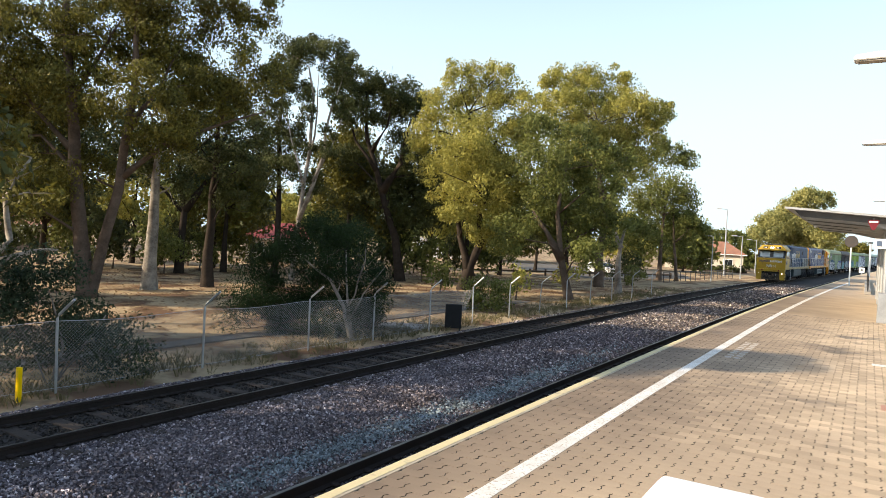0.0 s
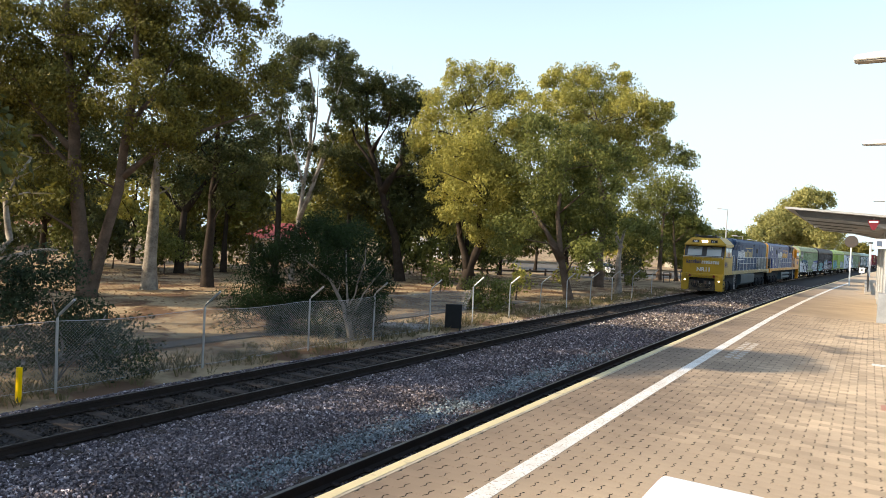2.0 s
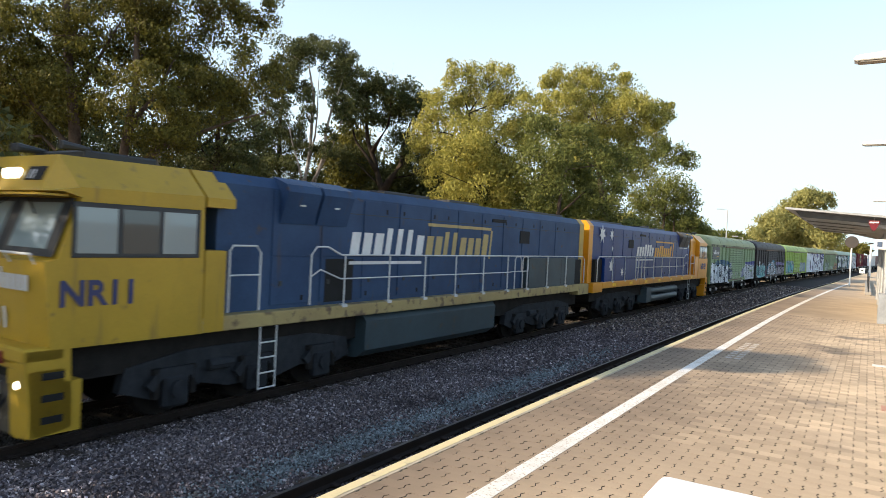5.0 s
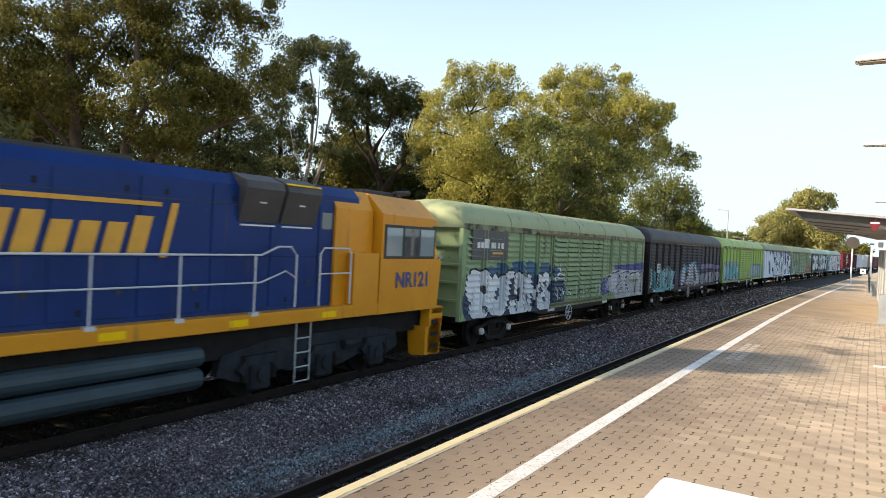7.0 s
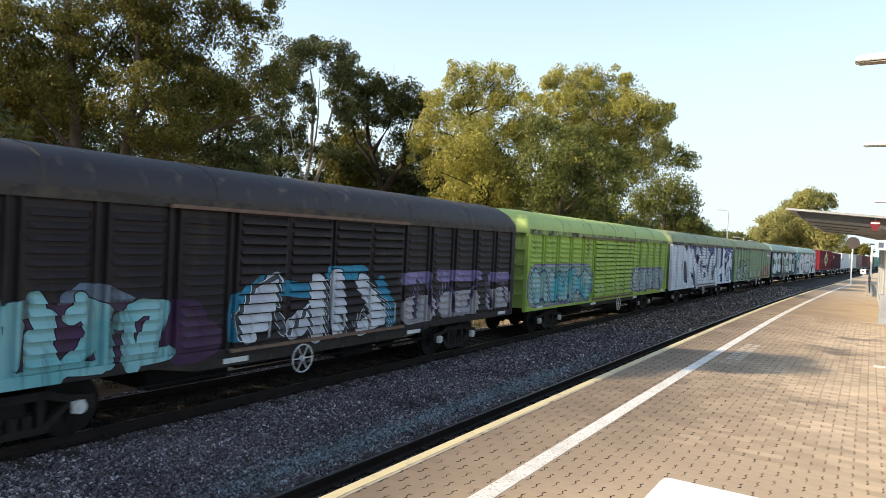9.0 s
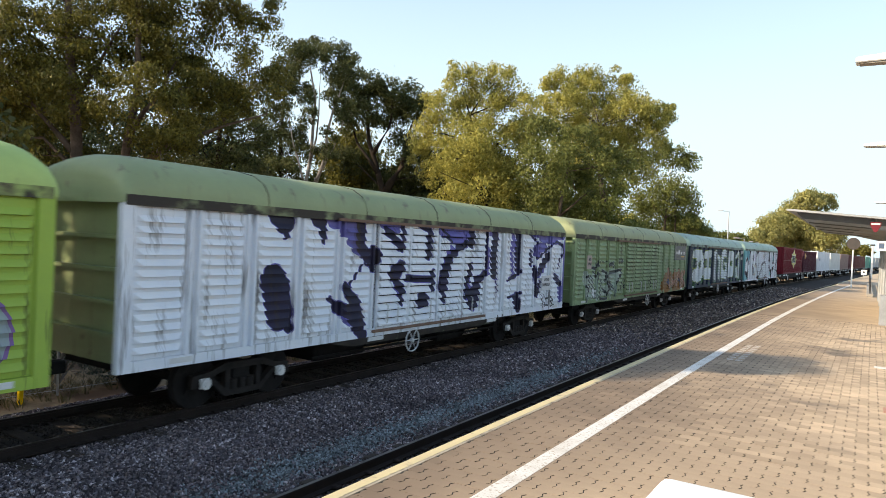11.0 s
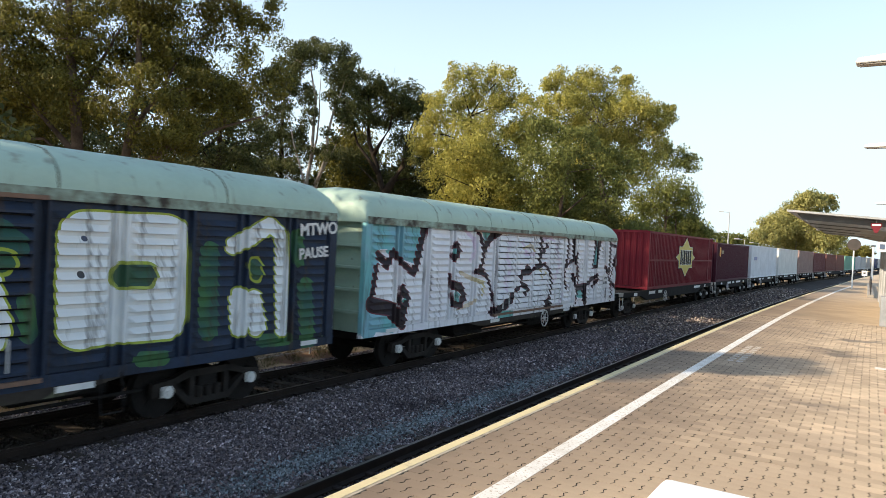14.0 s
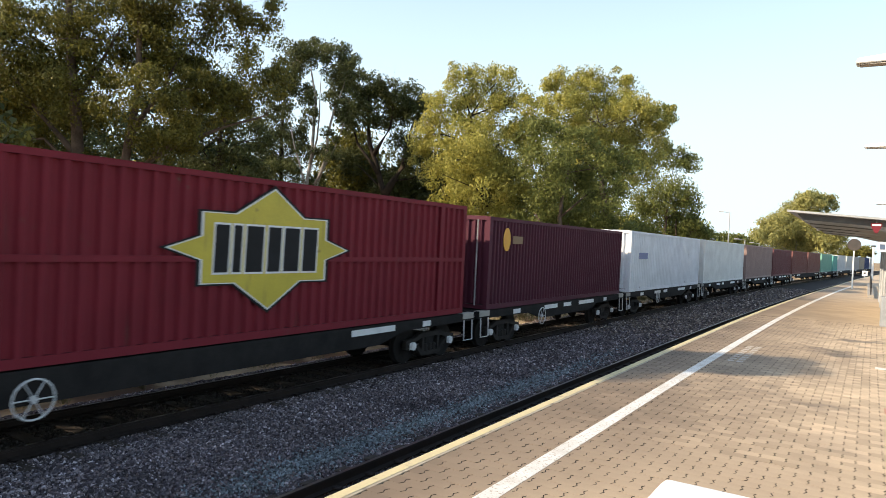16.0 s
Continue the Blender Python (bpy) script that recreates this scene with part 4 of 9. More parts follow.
    gum("shrub", "small blue-green shrub at the fence", (-15.3, 29.3),
        [(-0.2, 0.3, 0.2, 0.8), (-0.8, -0.2, 0.9, 0.6), (0.3, 0.5, 0.6, 0.6), (-0.4, -0.4, -0, 0.6)],
        [[(-0, -0, -0.5), (-0.09, -0.04, 0.27)]],
        M["leaf_green"], M["bark_brown"], 0.06, 0.14, 1710, seed=17, category="shrub")


def wood(name, label, at, height, radius, leaf, bark, seed, low=2.4, size=0.4, density=300, count=11):
    """A rounded tree whose lobes fill an egg-shaped crown."""
    rng = np.random.RandomState(seed)
    lobes = []
    for i in range(count):
        u = (i + 0.5) / count
        z = low + (height - low) * (0.12 + 0.8 * u)
        ring = radius * (1.0 - abs(2 * u - 0.75) ** 2.2 * 0.55) * rng.uniform(0.35, 0.85)
        a = i * 2.4 + rng.uniform(-0.5, 0.5)
        lobes.append((ring * math.cos(a), ring * math.sin(a), z, radius * rng.uniform(0.38, 0.55)))
    chain = [(0, 0, -0.3), (0.1, 0.05, low), (rng.uniform(-0.4, 0.4), rng.uniform(-0.4, 0.4), low + (height - low) * 0.7)]
    return gum(name, label, at, lobes, [chain], leaf, bark, 0.09 + 0.018 * height, size, density, seed, twigs=1)


def build_background_trees():
    rng = np.random.RandomState(17)
    leafs = [M["leaf_green"], M["leaf_olive"], M["leaf_dark"], M["leaf_gold"]]
    # the far side of the park, a dense belt
    k = 0
    for i in range(21):
        u = radians(31.95 + 33.5 - i * 2.95)
        d = 58 + 26 * ((i * 7) % 5) / 4 + rng.uniform(-4, 4)
        x, y = -d * math.sin(u), d * math.cos(u)
        if x > -24:
            continue
        wood("park_tree", "dark leafy tree on the far side of the park", (round(x, 1), round(y, 1)), rng.uniform(6.0, 8.6), rng.uniform(3.0, 4.2), leafs[i % 4], M["bark_dark"], 200 + i, low=2.8, size=0.42, density=150, count=8)
    for i in range(12):
        u = radians(63 - i * 4.6)
        d = rng.uniform(100, 125)
        wood("street_tree", "distant street tree behind the park", (round(-d * math.sin(u), 1), round(d * math.cos(u), 1)), rng.uniform(5, 8), rng.uniform(4, 6), leafs[(i + 1) % 4], M["bark_brown"], 300 + i, low=1.5, size=0.8, density=70)
    # shade trees beside the line, to the south of the view
    wood("shade_tree", "leafy gum tree beside the railway fence", (-22.5, 3.2), 11.5, 4.3, M["leaf_olive"], M["bark_brown"], 401, low=3.2, size=0.3, density=140, count=14)
    wood("shade_tree", "leafy gum tree beside the railway fence", (-20.5, -4.6), 10.0, 3.9, M["leaf_olive"], M["bark_brown"], 402, low=3.0, size=0.3, density=120, count=13)
    wood("shade_tree", "leafy gum tree beside the railway fence", (-19.5, -11.5), 9.0, 3.6, M["leaf_olive"], M["bark_brown"], 403, low=2.6, size=0.3, density=120, count=12)
    wood("shade_tree", "low leafy wattle beside the railway fence", (-19.6, 5.2), 8.2, 3.4, M["leaf_dark"], M["bark_brown"], 413, low=1.2, size=0.26, density=170, count=13)
    wood("shade_tree", "low leafy wattle beside the railway fence", (-17.0, -1.5), 6.6, 3.2, M["leaf_dark"], M["bark_brown"], 414, low=1.0, size=0.26, density=170, count=12)
    wood("shade_tree", "tall leafy gum tree on the open side of the park", (-27.0, 6.0), 14.2, 3.4, M["leaf_olive"], M["bark_brown"], 417, low=8.0, size=0.26, density=520, count=12)
    wood("shade_tree", "slim tall gum tree beside the fence", (-18.9, -1.0), 11.4, 2.2, M["leaf_olive"], M["bark_brown"], 405, low=8.6, size=0.24, density=1500, count=11)
    for i, (x, y, h, r) in enumerate(((-36.5, 9.5, 7.6, 3.2), (-43.0, 5.0, 9.0, 3.6), (-31.0, 1.0, 8.2, 3.2), (-50.5, 12.0, 9.5, 3.8))):
        wood("shade_tree", "leafy gum tree on the open side of the park", (x, y), h, r, M["leaf_olive"], M["bark_brown"], 440 + i, low=2.6, size=0.34, density=250, count=6)
    wood("shade_tree", "tall dark leafy tree at the back of the park", (-52.0, 27.0), 13.5, 4.2, M["leaf_dark"], M["bark_dark"], 415, low=2.6, size=0.32, density=330, count=15)
    wood("shade_tree", "tall dark leafy tree at the back of the park", (-46.5, 20.5), 12.0, 3.6, M["leaf_dark"], M["bark_dark"], 416, low=2.8, size=0.30, density=330, count=13)
    wood("shade_tree", "dark leafy tree in the park", (-41.5, 35.0), 9.5, 3.4, M["leaf_green"], M["bark_dark"], 409, low=4.4, size=0.36, density=250, count=12)
    wood("shade_tree", "dark leafy tree in the park", (-37.0, 44.0), 11.5, 4.0, M["leaf_olive"], M["bark_dark"], 410, low=4.6, size=0.36, density=260, count=12)
    wood("shade_tree", "dark leafy tree in the park", (-30.0, 52.0), 12.0, 4.2, M["leaf_dark"], M["bark_dark"], 411, low=4.6, size=0.36, density=260, count=12)
    wood("shade_tree", "dark leafy tree in the park", (-24.5, 62.0), 11.5, 4.2, M["leaf_green"], M["bark_dark"], 412, low=4.2, size=0.38, density=260, count=12)
    gum("gum_tree", "dark spreading gum tree deep in the park", (-41.6, 31.1),
        [(-2.7, -3.8, 9.5, 1.8), (-1.6, -2.0, 11.3, 1.6), (0.0, 0.1, 11.2, 1.8), (-0.6, -0.7, 8.5, 2.0), (1.2, 1.6, 10.0, 1.8), (2.1, 2.8, 12.2, 1.3), (2.7, 3.5, 8.4, 1.7), (-2.1, -2.8, 7.3, 1.9), (1.0, 1.4, 7.3, 1.8)],
        [[(0, 0, -0.4), (0.1, 0.2, 4.0), (-0.2, -0.3, 8.0), (0.0, 0.1, 11.0)], [(0.1, 0.2, 4.2), (1.2, 1.6, 7.0), (2.0, 2.6, 11.0)], [(0.1, 0.2, 4.0), (-1.4, -1.8, 6.6), (-2.4, -3.2, 9.0)]],
        M["leaf_shade"], M["bark_dark"], 0.34, 0.24, 560, seed=431, jitter=0.12)
    gum("gum_tree", "narrow dark gum tree deep in the park", (-35.9, 34.8),
        [(0.1, 0.1, 14.8, 1.3), (-0.3, -0.3, 12.8, 1.4), (-0.5, -0.6, 10.5, 1.5), (0.5, 0.6, 8.2, 1.6), (-0.7, -0.7, 7.5, 1.6), (0.9, 0.9, 10.1, 0.8)],
        [[(0, 0, -0.4), (0.1, 0.1, 5.0), (-0.1, 0.0, 10.0), (0.1, 0.1, 14.4)]],
        M["leaf_dark"], M["bark_dark"], 0.28, 0.2, 700, seed=432, jitter=0.12)
    # low dark understorey along the street side
    for i in range(15):
        u = radians(66 - i * 2.7)
        d = 52 + 10 * ((i * 3) % 4) / 3
        x, y = -d * math.sin(u), d * math.cos(u)
        if 43.5 < math.degrees(u) < 47.5:
            continue
        r = rng.uniform(1.2, 2.1)
        gum("understorey_shrub", "dark shrub along the street side of the park", (round(x, 1), round(y, 1)), [(-0.5 * r, 0.3 * r, 1.3, r * 0.75), (0.5 * r, 0.2 * r, 1.6, r * 0.75), (0, -0.2 * r, 2.6, r * 0.65)], [[(0, 0, -0.3), (0.1, 0, 1.2)]], leafs[(i * 2) % 4], M["bark_brown"], 0.07, 0.34, 240, seed=500 + i, category="shrub", twigs=1)
    # low garden shrubs among the trunks
    for x, y, r, z, lf in ((-41, 29.5, 1.5, 1.2, "leaf_green"), (-43, 34, 1.3, 1.3, "leaf_green"), (-38, 36, 1.2, 1.0, "leaf_dark"), (-47, 22, 1.6, 1.0, "leaf_dark"), (-33.5, 19.5, 0.9, 1.2, "leaf_dark"), (-22.5, 36.0, 0.9, 0.7, "leaf_green"), (-17.5, 36.5, 0.8, 0.8, "leaf_gold"), (-17.0, 43.0, 0.8, 1.0, "leaf_gold"), (-20.0, 66.0, 1.8, 1.2, "leaf_dark"), (-17.5, 60.0, 0.9, 0.6, "leaf_green")):
        gum("shrub", "low garden shrub under the park trees", (x, y), [(-0.4 * r, 0, z - 0.3, r * 0.7), (0.5 * r, 0.2 * r, z, r * 0.7), (0, -0.3 * r, z + 0.5 * r, r * 0.65)], [[(0, 0, -0.3), (0.1, 0, z)]], M[lf], M["bark_brown"], 0.06, 0.2, 520, seed=int(-x * 10), category="shrub")
    # branch of a leaning pale tree that reaches in beside the fence
    gum("gum_tree", "pale crooked gum limb reaching over the park", (-25.0, 10.6),
        [(0.4, 1.2, 5.2, 0.9), (-0.5, 0.8, 6.0, 1.0), (1.0, 0.3, 4.2, 0.8), (0.2, 2.0, 4.0, 0.7)],
        [[(0, 0, -0.3), (0.3, 0.5, 1.5), (0.6, 1.0, 2.4), (0.4, 0.9, 3.8), (0.8, 1.5, 5.2)], [(0.3, 0.5, 1.5), (1.0, 1.5, 2.0), (1.4, 2.2, 2.1)]],
        M["leaf_olive"], M["bark_pale"], 0.2, 0.22, 350, seed=77)


def build_tufts():
    """Dry grass tufts along the fence and leaf litter under the trees."""
    rng = np.random.RandomState(23)
    V, F, n = [], [], 0
    spots = [(rng.uniform(-15.6, -13.0), rng.uniform(5, 60)) for _ in range(900)] + [(rng.normal(-14.0, 0.35), rng.uniform(4, 50)) for _ in range(700)]
    for x, y in spots:
        h = rng.uniform(0.08, 0.27) * (1.3 if rng.rand() < 0.2 else 1.0)
        for _ in range(9):
            a = rng.uniform(0, 6.28)
            r = rng.uniform(0, 0.12)
            b = np.array([x + r * math.cos(a), y + r * math.sin(a), -0.34])
            lean = np.array([math.cos(a), math.sin(a), 0]) * h * rng.uniform(0.1, 0.6)
            s = np.array([-math.sin(a), math.cos(a), 0]) * 0.008
            hh = np.array([0, 0, h * rng.uniform(0.6, 1.1)])
            V += [b - s, b + s, b + lean * 0.5 + hh * 0.7 + s * 0.6, b + lean + hh]
            F.append((n, n + 1, n + 2, n + 3))
            n += 4
    ob = new("grass_tufts", fast_mesh("grass_tufts", bent(np.array(V)), np.array(F), M["straw"]))
    tagged(ob, "dry straw-coloured grass tufts along the fence", "grass", "", "stuff")
    k = 26000
    xy = np.stack([rng.uniform(-46, -14.5, k), rng.uniform(6, 60, k)], 1)
    keep = xy[:, 1] > -0.42 * xy[:, 0] - 3
    xy = xy[keep]
    k = len(xy)
    c = np.c_[xy, np.full(k, -0.30) + rng.uniform(0, 0.03, k)]
    a = rng.uniform(0, 6.28, k)
    ln = rng.uniform(0.04, 0.11, k)
    d = np.stack([np.cos(a) * ln, np.sin(a) * ln, rng.normal(0, 0.012, k)], 1)
    s = np.stack([-np.sin(a) * ln * 0.35, np.cos(a) * ln * 0.35, rng.normal(0, 0.012, k)], 1)
    q = np.stack([c - d, c + s, c + d, c - s], 1).reshape(-1, 3)
    ob = new("leaf_litter", fast_mesh("leaf_litter", q, np.arange(4 * k, dtype=np.int32).reshape(k, 4), M["litter"]))
    tagged(ob, "fallen brown leaves and bark scattered under the trees", "leaf litter", "", "stuff")


def build_fence():
    fence = thing("wire_fence", "chain-link fence with cranked galvanised posts, sagging in places", "fence")
    x0 = -13.65
    bm = bmesh.new()
    tube(bm, [(0, 0, -0.5), (0, 0, 1.18), (0.05, 0, 1.27), (0.42, 0.0, 1.6)], 0.028, 7)
    me = bpy.data.meshes.new("post")
    bm.to_mesh(me)
    bm.free()
    me.materials.append(M["galv"])
    ys = [3.6, 7.45, 11.0, 14.7, 17.75, 21.1, 24.3, 27.6, 30.9, 34.3, 37.8, 41.5, 45.5, 50.0]
    lean = [0, 2, 0, 2, -4, -7, -9, 1, 12, -6, 3, -3, 4, 0]
    for y, a in zip(ys, lean):
        link("post", me, None, fence, "", pose(x0 + bend(y), y, 0, a * 0.8, a * 0.3, 15))
    # mesh of crossing wires between the posts
    w, h, pitch = 0.0036, 1.42, 0.075
    V, F, n = [], [], 0
    y = 1.0
    while y < 23.0:
        for s in (-1, 1):
            a, b = (y, y + h) if s > 0 else (y + h, y)
            off = 0.003 * s
            for dx, dz in ((w, 0), (-w, w), (-w, -w)):
                V.append((x0 + off + dx, a, -0.27 + dz))
            for dx, dz in ((w, 0), (-w, w), (-w, -w)):
                V.append((x0 + off + dx, b, -0.27 + h + dz))
            F += [(n, n + 1, n + 4, n + 3), (n + 1, n + 2, n + 5, n + 4), (n + 2, n, n + 3, n + 5)]
            n += 6
        y += pitch
    V = bent(np.array(V))
    V[:, 0] += 0.05 * np.sin(V[:, 1] * 1.7)
    V[:, 2] -= 0.06 * np.abs(np.sin(V[:, 1] * 0.86)) * (V[:, 2] > 0.5)
    p = link("wire_mesh", data_of("wire_mesh", V, F, M["mesh_wire"]), None, fence, "grey diamond wire mesh")
    bm = bmesh.new()
    tube(bm, [(x0 + 0.05 * math.sin(y * 1.7), y, 1.14 - 0.06 * abs(math.sin(y * 0.86))) for y in [1 + 0.5 * i for i in range(45)]], 0.006, 5)
    tube(bm, [(x0 + 0.05 * math.sin(y * 1.7), y, -0.22) for y in [1 + 0.5 * i for i in range(45)]], 0.006, 5)
    part("tension_wire", bm, M["galv"], fence)


def build_trackside():
    t = thing("signal_cabinet", "flat black lineside cabinet on short legs", "cabinet", "", pose(-13.05, 21.9, -0.34, 0, 0, 32))
    part("body", box(-0.31, 0.31, -0.09, 0.09, 0.12, 1.02, bev=0.02), M["black"], t)
    for x in (-0.25, 0.25):
        part("leg", box(x - 0.03, x + 0.03, -0.03, 0.03, -0.1, 0.13), M["dark_steel"], t)
    t = thing("marker_post", "short yellow steel marker post beside the fence", "post", "", pose(-13.45, 6.65, -0.34))
    part("post", box(-0.05, 0.05, -0.04, 0.04, -0.2, 0.68, bev=0.01), M["reflector"], t)
    # drain grate frame on the ballast shoulder and a stormwater pit
    t = thing("concrete_pit", "low concrete pit lid beside the path", "pit lid", "", pose(-14.9, 21.3, -0.33, 0, 0, 20))
    part("lid", box(-0.9, 0.9, -0.5, 0.5, -0.1, 0.09, bev=0.03), M["concrete"], t)

    def lamp_pole(x, y, top, arm, label, r=0.07, two=False):
        t = thing("street_lamp", label, "street lamp", "lamp poles along the line", pose(x, y, -0.34))
        bm = bmesh.new()
        tube(bm, [(0, 0, -0.3), (0, 0, top)], [r, r * 0.6], 10)
        part("pole", bm, M["grey_steel"], t)
        for s in ((-1, 1) if two else (-1,)):
            bm = bmesh.new()
            tube(bm, [(0, 0, top - 0.05), (s * arm, s * arm * 0.4, top + 0.05)], 0.03, 6)
            part("arm", bm, M["grey_steel"], t)
            part("lamp_head", box(s * arm - 0.35, s * arm + 0.35, s * arm * 0.4 - 0.14, s * arm * 0.4 + 0.14, top, top + 0.12, bev=0.03), M["grey_steel"], t)
    lamp_pole(-16.8, 102.0, 9.4, 1.0, "tall grey street lamp beside the level crossing", 0.11)
    lamp_pole(-14.6, 80.6, 5.1, 0.5, "thin grey lamp pole beside the line", 0.07)
    lamp_pole(-13.7, 95.5, 5.5, 0.9, "grey lamp pole with a level arm", 0.09)
    lamp_pole(-15.7, 125.0, 5.6, 1.1, "pale lamp pole with a level arm", 0.09)
    # pedestrian railing at the crossing
    rail = thing("pedestrian_railing", "dark blue steel railing along the crossing footpath", "railing")
    for i in range(16):
        y = 70 + i * 1.7
        x = -17.2 + (y - 70) * 0.10
        part("post", box(x - 0.03, x + 0.03, y - 0.03, y + 0.03, -0.4, 0.75), M["dark_steel"], rail)
    for z in (0.2, 0.72):
        bm = bmesh.new()
        tube(bm, [(-17.2, 70, z), (-17.2 + 25.5 * 0.1, 95.5, z)], 0.03, 6)
        part("rail", bm, M["dark_steel"], rail)
    # timber rail fence round the car park
    tf = thing("timber_fence", "low timber post-and-rail fence round the car park", "fence")
    for i in range(15):
        x, y = -33.5 + i * 1.05, 58.0 + i * 1.55
        part("post", box(x - 0.08, x + 0.08, y - 0.08, y + 0.08, -0.4, 0.35), M["bark_brown"], tf)
    bm = bmesh.new()
    tube(bm, [(-33.5, 58.0, 0.12), (-33.5 + 14.7, 58.0 + 21.7, 0.12)], 0.09, 7)
    part("rail", bm, M["bark_brown"], tf)
    me = data_of("car_park", [(-34, 72, -0.27), (-22, 66, -0.27), (-17.2, 84, -0.27), (-24, 104, -0.27), (-48, 98, -0.27)], [(0, 1, 2, 3, 4)], M["path"])
    tagged(new("car_park", me), "grey bitumen car park behind the park trees", "road", "", "structure")


def build_car(at, turn):
    t = thing("car", "small white hatchback parked behind the trees", "car", "", pose(at[0], at[1], -0.27, 0, 0, turn))
    bm = bmesh.new()
    prism(bm, [(-1.95, 0.3), (-2.0, 0.75), (-1.2, 0.92), (-0.6, 1.4), (0.9, 1.45), (1.75, 1.0), (1.95, 0.9), (1.95, 0.3)], -0.85, 0.85, "x")
    bmesh.ops.bevel(bm, geom=list(bm.edges), offset=0.06, segments=2, affect="EDGES")
    b = part("body", bm, M["white"], t)
    for s in (-1, 1):
        bm = bmesh.new()
        prism(bm, [(-1.05, 0.95), (-0.55, 1.33), (0.85, 1.37), (1.45, 1.0)], s * 0.845, s * 0.87, "x")
        part("side_window", bm, M["glass"], b)
        for y in (-1.25, 1.25):
            bm = bmesh.new()
            disc(bm, s * 0.7, s * 0.88, y, 0.31, 0.31, 18)
            w = part("wheel", bm, M["black"], t)
            bm = bmesh.new()
            disc(bm, s * 0.88, s * 0.89, y, 0.31, 0.18, 14)
            part("rim", bm, M["galv"], w)
        part("headlight", box(s * 0.65 - 0.15, s * 0.65 + 0.15, -2.03, -1.98, 0.6, 0.74), M["lamp_off"], b)
    bm = bmesh.new()
    prism(bm, [(-1.22, 0.95), (-0.66, 1.38), (-0.62, 1.36), (-1.17, 0.93)], -0.72, 0.72, "x")
    part("windscreen", bm, M["glass"], b)


def build_house(at, turn, size, wall_h, roof_h, wall_m, roof_m, label, doors=1, windows=3):
    w, d = size[0] / 2, size[1] / 2
    t = thing("house", label, "house", "", pose(at[0], at[1], -0.34, 0, 0, turn))
    bm = bmesh.new()
    bx(bm, -w, w, -d, d, -0.2, wall_h)
    wall = part("wall", bm, wall_m, t)
    bm = bmesh.new()
    e = 0.5
    lo = [bm.verts.new(p) for p in ((-w - e, -d - e, wall_h), (w + e, -d - e, wall_h), (w + e, d + e, wall_h), (-w - e, d + e, wall_h))]
    lo2 = [bm.verts.new((v.co.x, v.co.y, wall_h + 0.18)) for v in lo]
    r0, r1 = bm.verts.new((-w * 0.55, 0, wall_h + roof_h)), bm.verts.new((w * 0.55, 0, wall_h + roof_h))
    for i in range(4):
        bm.faces.new((lo[i], lo[(i + 1) % 4], lo2[(i + 1) % 4], lo2[i]))
    bm.faces.new(lo[::-1])
    bm.faces.new((lo2[0], lo2[1], r1, r0))
    bm.faces.new((lo2[1], lo2[2], r1))
    bm.faces.new((lo2[2], lo2[3], r0, r1))
    bm.faces.new((lo2[3], lo2[0], r0))
    part("roof", bm, roof_m, t)
    part("gutter", box(-w - e - 0.08, w + e + 0.08, -d - e - 0.1, -d - e - 0.005, wall_h + 0.04, wall_h + 0.18), M["white"], t)
    for i in range(windows):
        x = -w + size[0] * (i + 0.6) / (windows + 0.2)
        win = part("window", box(x - 0.8, x + 0.8, -d - 0.06, -d + 0.02, 0.9, 2.1), M["white"], t, "white-framed window")
        part("pane", box(x - 0.7, x - 0.03, -d - 0.075, -d - 0.062, 1.0, 2.0), M["glass"], win)
        part("pane", box(x + 0.03, x + 0.7, -d - 0.075, -d - 0.062, 1.0, 2.0), M["glass"], win)
    x = -w + size[0] * 0.42
    part("door", box(x - 0.45, x + 0.45, -d - 0.05, -d + 0.02, 0.0, 2.05), M["rust"], t)
    return t


def build_houses():
    build_house((-55.0, 54.0), 45, (7.5, 7), 2.3, 1.9, M["cream_wall"], M["roof_red"], "low cream house with a red iron roof behind the park")
    build_house((-80.0, 36.5), 60, (10, 9), 2.5, 2.3, M["brick_wall"], M["roof_tile"], "brown brick house with a terracotta roof")
    build_house((-60.0, 100.0), 28, (14, 9), 2.8, 1.6, M["white"], M["concrete"], "white rendered building beyond the park")
    build_house((-25.0, 131.0), 8, (13, 9), 2.8, 2.4, M["cream_wall"], M["roof_tile"], "cream house with a tiled roof beside the crossing")
    h = thing("hedge", "clipped dark hedge before the cream house", "hedge", "", pose(-22.5, 121.0, -0.34))
    v, f = leaves(np.random.RandomState(9), [(-5 + i * 0.9, 0.1 * (i % 2), 0.55, 0.75) for i in range(13)], (0, 0), 0.4, 240)
    link("foliage", fast_mesh("foliage", v, f, M["leaf_dark"]), None, h)
    part("stems", box(-5.3, 6.1, -0.25, 0.25, -0.1, 0.5), M["bark_brown"], h)
    for x, y, hh in ((-25.3, 138, 7.2), (-22.0, 139, 6.6), (-20.0, 140, 6.8)):
        gum("cypress", "slim upright cypress by the house", (x, y), [(0, 0, hh * (0.12 + 0.11 * i), 0.55 - 0.035 * i) for i in range(8)], [[(0, 0, -0.3), (0, 0, hh * 0.9)]], M["leaf_green"], M["bark_brown"], 0.1, 0.4, 900, seed=int(hh * 10), droop=-0.4, twigs=0)


